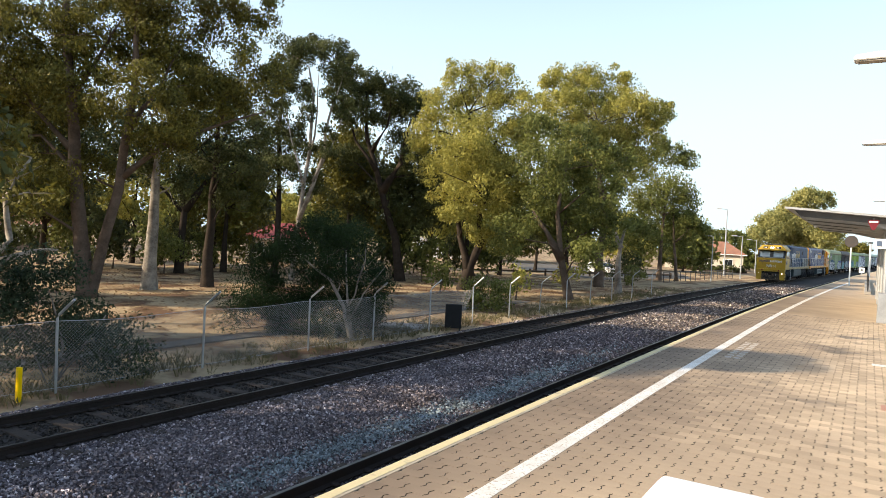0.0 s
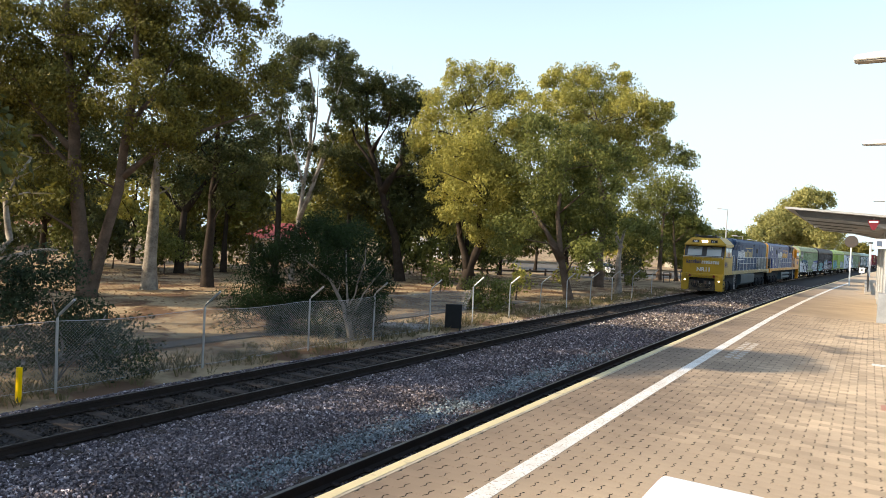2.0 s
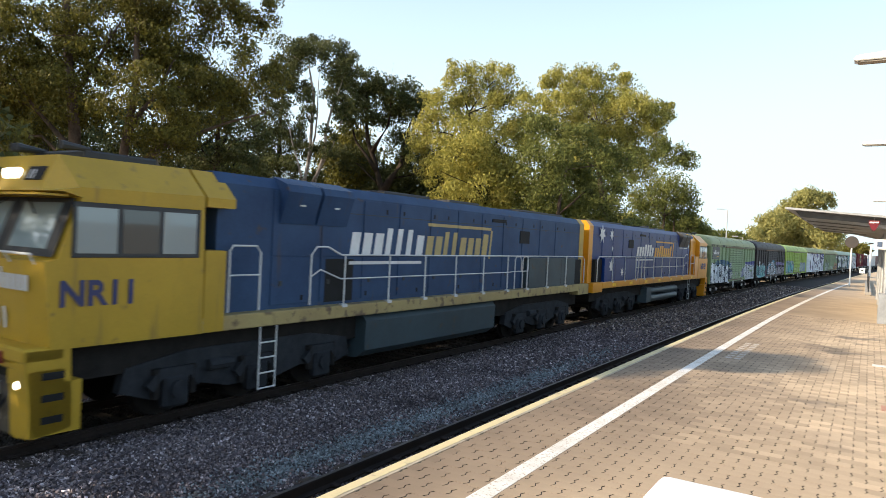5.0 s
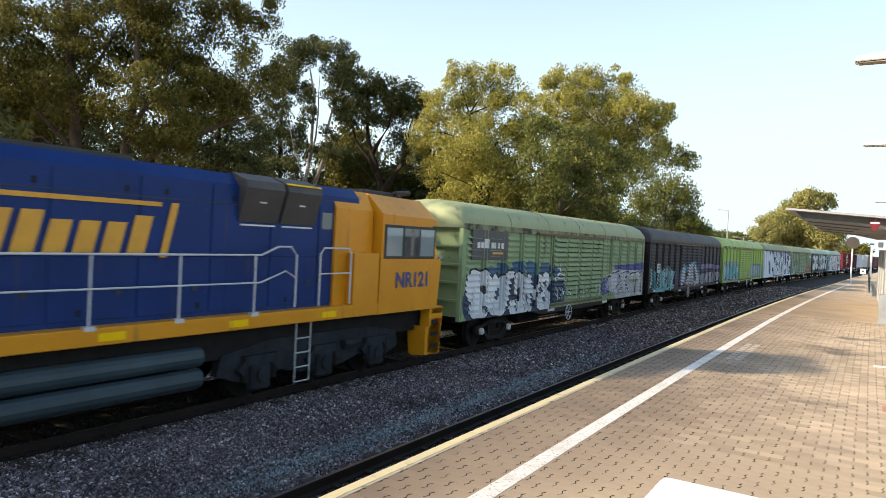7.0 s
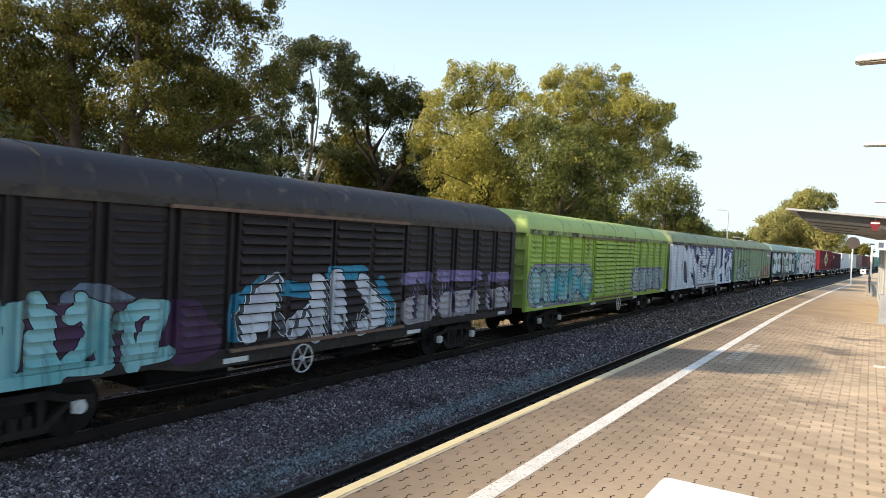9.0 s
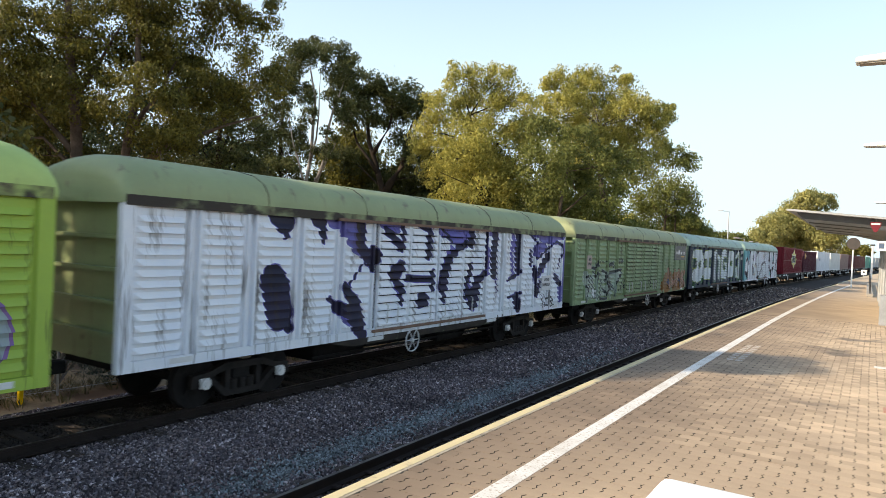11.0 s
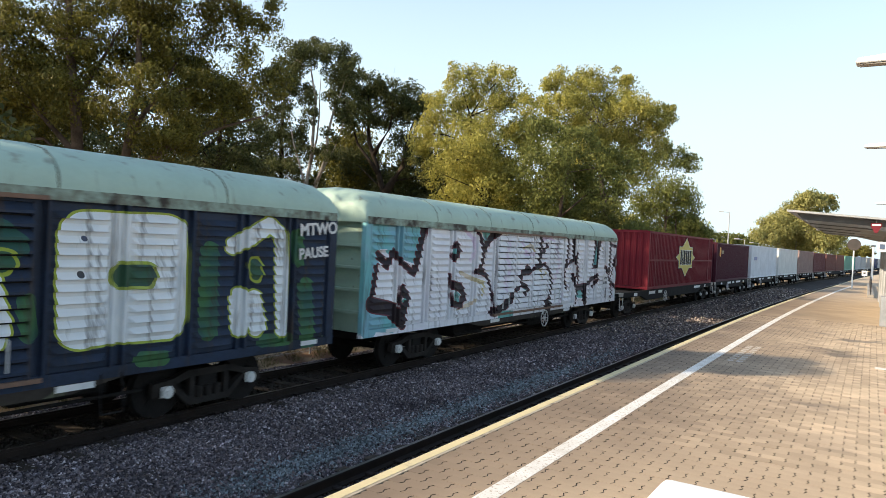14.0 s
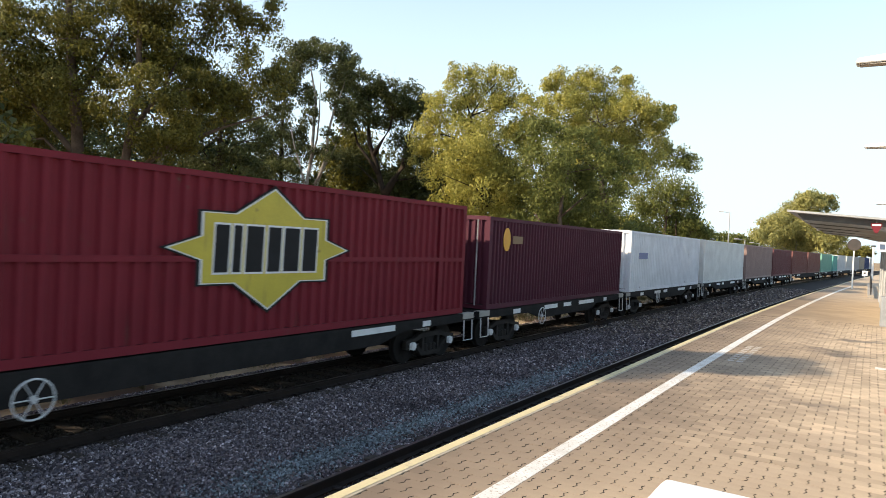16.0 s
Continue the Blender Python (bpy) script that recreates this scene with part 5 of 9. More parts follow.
def build_shelter():
    """Open platform shelter: sloping roof on steel posts, with cladding box and signs."""
    t = thing("platform_shelter", "grey steel platform shelter with a thin sloping roof", "shelter")
    z0, z1 = 4.86, 4.34            # roof rises towards the track
    x0, x1 = -2.5, 4.2
    for i in range(10):
        y = 27.0 + i * 1.62
        bm = bmesh.new()
        prism(bm, [(x0, z0), (x0, z0 - 0.05), (x1, z1 - 0.05), (x1, z1)], y + 0.01, y + 1.61)
        part("roof_sheet", bm, M["shelter_grey"], t)
    bm = bmesh.new()
    prism(bm, [(x0 - 0.03, z0 + 0.02), (x0 - 0.03, z0 - 0.05), (x1, z1 - 0.06), (x1, z1 + 0.02)], 26.94, 27.0)
    part("fascia", bm, M["grey_steel"], t, "thin grey folded steel edge")
    bm = bmesh.new()
    prism(bm, [(x0 - 0.03, z0 + 0.02), (x0 - 0.03, z0 - 0.10), (x1, z1 - 0.20), (x1, z1 + 0.02)], 43.2, 43.3)
    part("fascia", bm, M["grey_steel"], t)
    for i in range(14):
        y = 27.5 + i * 1.18
        bm = bmesh.new()
        prism(bm, [(x0 + 0.25, z0 - 0.075), (x0 + 0.45, z0 - 0.30), (x1, z1 - 0.27), (x1, z1 - 0.055)], y - 0.04, y + 0.04)
        part("purlin", bm, M["shelter_beam"] if i % 3 == 0 else M["shelter_grey"], t)
    for y in (27.6, 32.8, 38.0, 42.6):
        bm = bmesh.new()
        prism(bm, [(x0 + 1.9, z0 - 0.36), (x0 + 1.9, z0 - 0.42), (0.66, 4.18), (x1, z1 - 0.42), (x1, z1 - 0.20)], y - 0.06, y + 0.06)
        part("rafter", bm, M["grey_steel"], t)
        bm = bmesh.new()
        tube(bm, [(0.62, y, DECK), (0.62, y, 4.25)], 0.085, 14)
        part("post", bm, M["galv"], t, "round galvanised post")
    part("equipment_box", box(0.42, 0.86, 26.75, 27.3, DECK, 2.04, bev=0.015), M["galv"], t, "sheet steel box round the post")
    part("rear_wall", box(3.3, 3.4, 27.0, 43.0, DECK, 3.2), M["grey_steel"], t)
    s = thing("hanging_sign", "small red and white triangular sign under the shelter roof", "sign", "", pose(0.18, 27.15, 4.48))
    bm = bmesh.new()
    prism(bm, [(-0.16, 0.0), (0.16, 0.0), (0.16, -0.1), (0.04, -0.34), (-0.04, -0.34), (-0.16, -0.1)], -0.02, 0.02)
    part("panel", bm, paint("dull_red_sign", (0.17, 0.02, 0.03)), s)
    part("band", box(-0.13, 0.13, -0.03, -0.021, -0.09, -0.04), M["white"], s)
    bm = bmesh.new()
    tube(bm, [(0, 0, 0), (0, 0, 0.1)], 0.012, 5)
    part("hanger", bm, M["grey_steel"], s)
    s = thing("access_sign", "blue and white accessibility sign on the shelter post", "sign", "", pose(0.36, 27.45, 3.72))
    part("panel", box(-0.1, 0.4, -0.012, 0.012, -0.2, 0.14), M["white"], s)
    part("pictogram", box(-0.05, 0.1, -0.02, -0.013, -0.12, 0.06), paint("sign_blue", (0.10, 0.14, 0.22)), s)


def build_platform_things():
    # light poles with flat heads whose arms reach in over the platform
    for y, z in ((15.0, 6.9), (26.0, 6.88), (52.0, 6.9)):
        t = thing("platform_lamp", "platform light pole with a flat white head", "lamp", "platform lights", pose(0.0 + bend(y), y, DECK))
        h = z - DECK
        bm = bmesh.new()
        tube(bm, [(2.6, 0, 0), (2.6, 0, h + 0.1)], [0.09, 0.06], 12)
        tube(bm, [(2.6, 0, h + 0.02), (0.4, 0, h + 0.06)], 0.03, 8)
        part("pole", bm, M["galv"], t)
        bm = bmesh.new()
        prism(bm, [(-0.40, 0.02), (-0.36, 0.09), (0.1, 0.13), (0.55, 0.10), (0.55, 0.0), (-0.36, -0.015)], -0.16, 0.16)
        bmesh.ops.bevel(bm, geom=list(bm.edges), offset=0.015, segments=1, affect="EDGES")
        head = part("lamp_head", bm, M["white"], t, "flat white lamp head", pose(0, 0, h))
        part("diffuser", box(-0.32, 0.3, -0.12, 0.12, -0.035, -0.016), M["concrete"], head)
    t = thing("round_sign", "round brown sign on a white pole seen from behind", "sign", "", pose(-0.95, 60.0, DECK))
    bm = bmesh.new()
    tube(bm, [(0, 0, 0), (0, 0, 3.0)], 0.055, 10)
    part("pole", bm, M["white"], t)
    bm = bmesh.new()
    tube(bm, [(0, -0.09, 3.33), (0, -0.05, 3.33)], 0.45, 26)
    part("disc", bm, mat("weathered_sign_back", (0.075, 0.06, 0.052), (0.05, 0.043, 0.04), rough=0.7), t, "grey-brown round disc")
    t = thing("square_sign", "small white square sign at the platform end", "sign", "", pose(-0.3, 100.0, DECK))
    part("panel", box(-0.3, 0.3, -0.04, 0.04, 0.25, 0.9), M["white"], t)
    part("pictogram", box(-0.12, 0.12, -0.06, -0.041, 0.5, 0.7), M["sign_grey"], t)
    part("post", box(-0.05, 0.05, -0.04, 0.04, 0, 0.25), M["grey_steel"], t)
    t = thing("end_lamp", "white lamp post at the platform end", "lamp", "", pose(0.45, 91.0, DECK))
    bm = bmesh.new()
    tube(bm, [(0, 0, 0), (0, 0, 3.8)], 0.11, 10)
    part("post", bm, M["white"], t)
    part("cap", box(-0.22, 0.22, -0.2, 0.2, 3.8, 3.95, bev=0.03), M["dark_steel"], t)
    t = thing("ramp_railing", "dark steel railing on a concrete kerb beside the ramp", "railing", "", pose(0.15, 46.6, DECK))
    part("kerb", box(-0.1, 0.25, 0, 24, 0, 0.2, bev=0.03), M["concrete"], t)
    for i in range(17):
        part("post", box(0.04, 0.10, i * 1.5 - 0.0, i * 1.5 + 0.06, 0.2, 1.1), M["dark_steel"], t)
    for z in (0.4, 0.62, 0.85, 1.1):
        bm = bmesh.new()
        tube(bm, [(0.07, 0, z), (0.07, 24, z)], 0.03, 6)
        part("rail", bm, M["dark_steel"], t)
    # white cabinet just below the camera
    t = thing("white_cabinet", "white moulded cabinet with a rounded lid on the platform", "cabinet", "", pose(0, 0, DECK))
    part("body", box(-0.66, 0.5, 2.15, 3.0, 0.0, 1.06, bev=0.02), M["white"], t)
    part("lid", box(-0.72, 0.56, 2.08, 3.06, 1.06, 1.165, bev=0.045, seg=3), M["white"], t)
    # painted warning beside the white line: two rows of unreadable letters
    t = thing("floor_marking", "worn white painted warning letters beside the safety line", "floor marking", "", pose(0, 0, DECK))
    rng = np.random.RandomState(2)
    for row in (0, 1):
        for i in range(9):
            y = 14.7 + i * 0.33
            x = -2.34 + row * 0.17 + bend(y)
            part("letter_bar", box(x, x + 0.12, y, y + rng.uniform(0.16, 0.25), 0.001, 0.006), M["worn_letter"], t)
    t = thing("floor_patch", "pale worn paint patch on the paving", "floor marking", "", pose(0.42, 16.25, DECK))
    part("patch", box(-0.2, 0.5, -0.14, 0.14, 0.001, 0.006, bev=0.002), M["white_line"], t)
    t = thing("floor_patch", "faded red paint patch on the paving", "floor marking", "", pose(0.42, 11.7, DECK))
    part("patch", box(-0.12, 0.6, -0.2, 0.2, 0.001, 0.006, bev=0.002), mat("faded_red_paint", (0.42, 0.17, 0.12), (0.45, 0.28, 0.19), rough=0.8, scale=3, fine=20), t)




# ---- the train ----
def paint(name, c, c2=None, rough=0.42, wear=0.66, dirt=(0.12, 0.08, 0.055), spec=0.3):
    return mat(name, c, c2 or tuple(k * 0.8 for k in c), rough=rough, scale=0.9, fine=22, bump=0.04, spec=spec, wear=(dirt, 4.0, wear), streak=(dirt, 0.62))


M["blue"] = paint("blue_loco_paint", (0.006, 0.034, 0.165), (0.004, 0.024, 0.12), 0.4, 0.70, (0.05, 0.045, 0.05), 0.2)
M["blue_faded"] = paint("faded_blue_loco_paint", (0.034, 0.072, 0.15), (0.02, 0.045, 0.105), 0.55, 0.64, (0.07, 0.055, 0.06), 0.2)
M["orange"] = paint("orange_yellow_loco_paint", (0.72, 0.30, 0.015), (0.62, 0.25, 0.012), 0.35, 0.72)
M["yellow"] = paint("yellow_loco_paint", (0.46, 0.29, 0.03), (0.38, 0.24, 0.026), 0.42, 0.65, (0.15, 0.10, 0.05))
M["reflector"] = paint("bright_yellow_reflector", (0.95, 0.60, 0.0), (0.9, 0.55, 0.0), 0.3, 0.9)
M["tank_grey"] = paint("slate_grey_paint", (0.045, 0.07, 0.085), (0.03, 0.045, 0.055), 0.5, 0.62, (0.06, 0.05, 0.04))
M["sill_cream"] = paint("grimy_cream_sill", (0.40, 0.31, 0.13), (0.30, 0.22, 0.10), 0.5, 0.55, (0.12, 0.08, 0.05))
M["dull_red"] = paint("dull_red_lens", (0.2, 0.015, 0.02))
M["pilot_grime"] = mat("flaking_pilot_paint", (0.10, 0.075, 0.045), (0.025, 0.025, 0.03), rough=0.8, scale=3.5, fine=25, bump=0.2, wear=((0.4, 0.34, 0.24), 5.0, 0.62))
M["van_sill"] = mat("grimy_van_sill", (0.06, 0.05, 0.04), (0.03, 0.025, 0.022), rough=0.85, scale=2.0, fine=22, bump=0.2, spec=0.18, wear=((0.14, 0.155, 0.10), 3.0, 0.6))
M["bogie_iron"] = mat("bogie_cast_iron", (0.036, 0.031, 0.028), (0.018, 0.016, 0.015), rough=0.8, scale=4, fine=25, bump=0.3, spec=0.18)
M["bogie_dust"] = mat("dusty_bogie_steel", (0.034, 0.038, 0.045), (0.018, 0.02, 0.024), rough=0.85, scale=3, fine=25, bump=0.4, spec=0.15)
M["vent_grey"] = mat("brown_grey_vent_sheet", (0.075, 0.065, 0.06), (0.05, 0.043, 0.04), rough=0.6, scale=2, fine=25, bump=0.1)
M["under"] = mat("grimy_underframe", (0.024, 0.022, 0.021), (0.013, 0.012, 0.012), rough=0.88, scale=3, fine=25, bump=0.3, spec=0.15)
M["steel_bright"] = mat("bright_wheel_tread", (0.4, 0.39, 0.38), (0.3, 0.29, 0.28), rough=0.3, metal=0.9, scale=3, fine=25, bump=0.03)
M["rail_white"] = mat("white_handrail_paint", (0.62, 0.62, 0.62), (0.5, 0.5, 0.5), rough=0.4, scale=3, fine=25, bump=0.03)
M["logo_white"] = mat("white_vinyl", (0.72, 0.72, 0.72), (0.6, 0.6, 0.6), rough=0.5, scale=3, fine=25, bump=0.02)
M["logo_gold"] = mat("gold_vinyl", (0.72, 0.36, 0.03), (0.62, 0.3, 0.03), rough=0.5, scale=3, fine=25, bump=0.02)
M["number_blue"] = mat("blue_vinyl", (0.03, 0.06, 0.22), (0.025, 0.05, 0.18), rough=0.5, scale=3, fine=25, bump=0.02)
M["logo_navy"] = mat("navy_vinyl", (0.03, 0.035, 0.12), (0.025, 0.03, 0.1), rough=0.5, scale=3, fine=25, bump=0.02)
M["sign_grey"] = mat("dark_grey_sign", (0.07, 0.07, 0.08), (0.055, 0.055, 0.06), rough=0.5, scale=3, fine=25, bump=0.02)
M["lamp_glow"] = glow("lit_headlamp", (1.0, 0.93, 0.8), 3)
M["lamp_off"] = glassy("lamp_lens", (0.5, 0.5, 0.48))
M["windscreen"] = glassy("windscreen_glass", (0.05, 0.065, 0.07))
# pale base colour stands in for sky reflected in the front glass
M["front_glass"] = glassy("sky_pale_front_glass", (0.24, 0.29, 0.30))


def wheelset_data(name, r, gauge=0.75):
    bm = bmesh.new()
    for s in (-1, 1):
        disc(bm, s * (gauge - 0.035), s * (gauge + 0.07), 0, 0, r, 22)
        disc(bm, s * (gauge - 0.06), s * (gauge - 0.035), 0, 0, r + 0.028, 22)
        disc(bm, s * (gauge + 0.07), s * (gauge + 0.09), 0, 0, 0.12, 12)
        for k in range(4):
            a = k * math.pi / 2
            bx(bm, min(s * (gauge + 0.068), s * (gauge + 0.085)), max(s * (gauge + 0.068), s * (gauge + 0.085)), 0.25 * math.cos(a) - 0.04, 0.25 * math.cos(a) + 0.04, 0.25 * math.sin(a) - 0.04, 0.25 * math.sin(a) + 0.04)
    tube(bm, [(-1.0, 0, 0), (1.0, 0, 0)], 0.08, 10)
    me = bpy.data.meshes.new(name)
    bm.to_mesh(me)
    bm.free()
    me.materials.append(M["under"])
    return me


WHEELS = {}
SPINNERS = []


def wheelset(parent, y, r, spin=True):
    if r not in WHEELS:
        WHEELS[r] = wheelset_data("wheelset", r)
    w = link("wheelset", WHEELS[r], None, parent, "steel wheels on an axle", pose(0, y, r))
    if spin:
        SPINNERS.append((w, y, r))
    return w


def wagon_bogie(root, y, white_caps=True, spin=True):
    """A three-piece freight bogie with two wheelsets."""
    b = part("bogie", box(-1.0, 1.0, -0.2, 0.2, 0.42, 0.72, bev=0.02), M["under"], root, "grimy cast steel bogie", pose(0, y, 0))
    for s in (-1, 1):
        x0, x1 = (0.93, 1.06) if s > 0 else (-1.06, -0.93)
        bm = bmesh.new()
        prism(bm, [(-1.14, 0.40), (-1.12, 0.62), (-0.75, 0.66), (-0.45, 0.77), (0.45, 0.77), (0.75, 0.66), (1.12, 0.62), (1.14, 0.40), (1.02, 0.40), (1.0, 0.54), (0.72, 0.56), (0.42, 0.65), (-0.42, 0.65), (-0.72, 0.56), (-1.0, 0.54), (-1.02, 0.40)], x0, x1, "x")
        prism(bm, [(-0.86, 0.565), (-0.42, 0.17), (0.42, 0.17), (0.86, 0.565), (0.72, 0.555), (0.36, 0.27), (-0.36, 0.27), (-0.72, 0.555)], x0, x1, "x")
        for c in (-0.36, 0.36):
            bx(bm, x0 + 0.005, x1 - 0.005, c - 0.05, c + 0.05, 0.25, 0.67)
        part("side_frame", bm, M["bogie_iron"], b, "open cast steel side frame")
        for c in (-0.19, 0.0, 0.19):
            bm = bmesh.new()
            tube(bm, [(s * 1.0, c, 0.27), (s * 1.0, c, 0.46)], 0.075, 9)
            part("spring", bm, M["bogie_iron"], b)
    for q in (-0.88, 0.88):
        wheelset(b, q, 0.46, spin)
        bm = bmesh.new()
        disc(bm, 1.06, 1.13, q, 0.47, 0.1, 14)
        disc(bm, 1.13, 1.15, q, 0.47, 0.05, 10)
        bx(bm, 1.05, 1.085, q - 0.1, q + 0.1, 0.38, 0.56, bev=0.012)
        part("axle_cap", bm, M["logo_white"] if white_caps else M["rust"], b, "white axle bearing cap" if white_caps else "")
    return b


def handwheel(root, x, y, z, r=0.27):
    bm = bmesh.new()
    ring = [(x, y + r * math.cos(a), z + r * math.sin(a)) for a in [2 * math.pi * k / 20 for k in range(21)]]
    tube(bm, ring, 0.016, 6, caps=False)
    for k in range(6):
        a = k * math.pi / 3
        tube(bm, [(x, y, z), (x, y + r * math.cos(a), z + r * math.sin(a))], 0.011, 5)
    disc(bm, x - 0.05, x + 0.02, y, z, 0.05, 10)
    return part("brake_handwheel", bm, M["rail_white"], root, "spoked white brake handwheel")


def coupler(root, y, s):
    bm = bmesh.new()
    bx(bm, -0.1, 0.1, min(y, y + s * 0.5), max(y, y + s * 0.5), 0.78, 0.98, bev=0.02)
    bx(bm, -0.16, 0.16, min(y + s * 0.3, y + s * 0.55), max(y + s * 0.3, y + s * 0.55), 0.74, 1.02, bev=0.03)
    part("coupler", bm, M["under"], root)


SLATS = {}


def louvre_panel(root, y0, y1, z0, z1, n, material, proud=0.0, deep=0.045, x=1.36, frame=0.05, gap=0.0):
    """A pressed panel: backing sheet and edge stiles, with each sloping slat a piece of its own."""
    bm = bmesh.new()
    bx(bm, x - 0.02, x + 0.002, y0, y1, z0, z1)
    # gapped panels: black sheet paints the unlit interior seen between slats
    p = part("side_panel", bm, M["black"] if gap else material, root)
    for a, c in ((y0, y0 + frame), (y1 - frame, y1)):
        part("stile", box(x + 0.002, x + 0.045 + proud, a, c, z0, z1), material, p)
    for a, c in ((z0, z0 + 0.05), (z1 - 0.05, z1)):
        part("panel_rail", box(x + 0.002, x + 0.03 + proud, y0 + frame, y1 - frame, a, c), material, p)
    w, h = round(y1 - y0 - 2 * frame, 3), (z1 - z0 - 0.1) / n
    key = (w, round(h, 3), deep, proud, material.name, gap)
    if key not in SLATS:
        b2 = bmesh.new()
        prism(b2, [(0.0, gap * h + 0.004), (0.012 + proud, h * 0.96), (deep + proud, h * (gap + 0.30)), (deep + proud, h * (gap + 0.08)), (0.01, gap * h)], -w / 2, w / 2, "y")
        me = bpy.data.meshes.new("slat")
        b2.normal_update()
        b2.to_mesh(me)
        b2.free()
        me.materials.append(material)
        SLATS[key] = me
    for i in range(n):
        link("slat", SLATS[key], None, p, "", pose(x, (y0 + y1) / 2, z0 + 0.05 + i * h))
    return p


def pressed_panel(root, y0, y1, z0, z1, n, material, x=1.36):
    """A steel sheet with shallow pressed louvres that taper out before its edges."""
    p = part("side_panel", box(x - 0.02, x + 0.004, y0, y1, z0, z1), material, root)
    h, w = (z1 - z0 - 0.12) / n, round(y1 - y0, 3)
    key = (w, round(h, 3), "pressed", material.name)
    if key not in SLATS:
        a, c = w / 2 - 0.03, w / 2 - 0.13
        v = [(0, -a, 0), (0, a, 0), (0.07, c, 0.004), (0.07, -c, 0.004), (0, -a, h * 0.6), (0, a, h * 0.6)]
        SLATS[key] = data_of("slat", v, [(0, 3, 2, 1), (3, 4, 5, 2), (0, 4, 3), (1, 2, 5)], material)
    for i in range(n):
        link("slat", SLATS[key], None, p, "", pose(x + 0.004, (y0 + y1) / 2, z0 + 0.08 + i * h))
    return p


def van(label, paint_m, roof_m, end_m, sign=None, wheel_at=8.0, length=17.3, eave_m=None, boards=()):
    """A bogie louvre van, origin on the rails at its middle."""
    root = thing("louvre_van", label, "railway wagon", "louvre vans of the train")
    h0, h1 = -0.51 * length - 0.03, 0.475 * length
    end = lambda side: h1 if side > 0 else h0
    mats = paint_m(root)
    z0, z1 = 1.02, 3.52
    # inner box
    part("body", box(-1.36, 1.335, h0 + 0.24, h1 - 0.24, z0, z1 + 0.02), mats, root)
    # ends with three flat ribs
    for s in (-1, 1):
        bm = bmesh.new()
        a, c = sorted((end(s) - s * 0.24, end(s) - s * 0.18))
        bx(bm, -1.36, 1.36, a, c, z0, z1)
        wall = part("end_wall", bm, end_m, root)
        e, f = sorted((end(s) - s * 0.178, end(s)))
        for z in (1.45, 1.95, 2.45, 2.95):
            part("rib", box(-1.3, 1.3, *sorted((end(s) - s * 0.178, end(s) - s * 0.05)), z, z + 0.06), end_m, wall)
        for x in (-1.36, 1.36):
            part("corner_post", box(x - 0.06, x + 0.06, e, f, z0 - 0.08, z1), mats, wall)
        coupler(root, end(s), s)
    # arched roof with sloped ends and seams
    half_arc = [(1.42, z1 - 0.02), (1.42, z1 + 0.17), (1.38, z1 + 0.34), (1.25, z1 + 0.51), (0.98, z1 + 0.66), (0.5, z1 + 0.76)]
    arc = [(-x, z) for x, z in half_arc] + [(0.0, z1 + 0.79)] + half_arc[::-1]
    bm = bmesh.new()
    dome = [(0.55 * (1 - math.sin(radians(a))), 0.5 + 0.5 * math.cos(radians(a))) for a in (90, 72, 54, 36, 18, 0)]
    stations = [(h0 - 0.02 + d, k) for d, k in dome] + [(h1 + 0.02 - d, k) for d, k in dome[::-1]]
    rings = [[bm.verts.new((x, y, z1 - 0.02 + (z - z1 + 0.02) * k)) for x, z in arc] for y, k in stations]
    for p, q in zip(rings, rings[1:]):
        for i in range(len(arc) - 1):
            bm.faces.new((p[i], p[i + 1], q[i + 1], q[i]))
    bm.faces.new(rings[0])
    bm.faces.new(rings[-1][::-1])
    bmesh.ops.recalc_face_normals(bm, faces=bm.faces)
    roof = part("roof", bm, roof_m, root, smooth=True)
    for i in range(1, 6):
        y = h0 + i * (h1 - h0) / 6
        bm = bmesh.new()
        prism(bm, [(x * 1.004, z + 0.008 if z > z1 else z) for x, z in arc], y - 0.014, y + 0.014)
        part("roof_seam", bm, eave_m or M["rust"], roof, "dark sealed roof seam")
    bm = bmesh.new()
    bx(bm, 1.36, 1.435, h0 + 0.04, h1 - 0.04, z1 - 0.05, z1 + 0.11)
    bx(bm, -1.435, -1.36, h0 + 0.04, h1 - 0.04, z1 - 0.05, z1 + 0.11)
    part("gutter", bm, eave_m or M["rust"], root, "rust-streaked eave rail")
    # side sill
    bm = bmesh.new()
    for s in (-1, 1):
        a, c = sorted((s * 1.30, s * 1.40))
        prism(bm, [(h0 + 4.2, 1.0), (h1 - 4.2, 1.0), (h1 - 5.4, 0.78), (h0 + 5.4, 0.78)], a, c, "x")
    part("side_sill", bm, M["van_sill"], root, "grimy rust-brown side sill")
    bm = bmesh.new()
    bx(bm, 1.30, 1.405, h0, h1, 0.93, 1.1)
    bx(bm, -1.405, -1.30, h0, h1, 0.93, 1.1)
    part("lower_rail", bm, mats, root, "painted lower rail of the side")
    part("underframe", box(-0.9, 0.9, h0 + 0.5, h1 - 0.5, 0.8, 1.02), M["under"], root)
    bm = bmesh.new()
    for a, c, x, z in ((-3.9, -2.2, 0.75, 0.42), (-1.9, 0.6, 0.6, 0.5), (0.9, 2.1, 0.8, 0.38), (2.4, 3.9, 0.55, 0.5)):
        bx(bm, -x, x, a, c, z, 0.82, bev=0.03)
    tube(bm, [(0.95, -4.2, 0.55), (0.95, 4.2, 0.55)], 0.03, 6)
    part("brake_gear", bm, M["under"], root, "grimy brake gear between the bogies")
    # near side: end panels, two wide doors of deep louvres, end panels
    doors = (-2.7, 2.28)
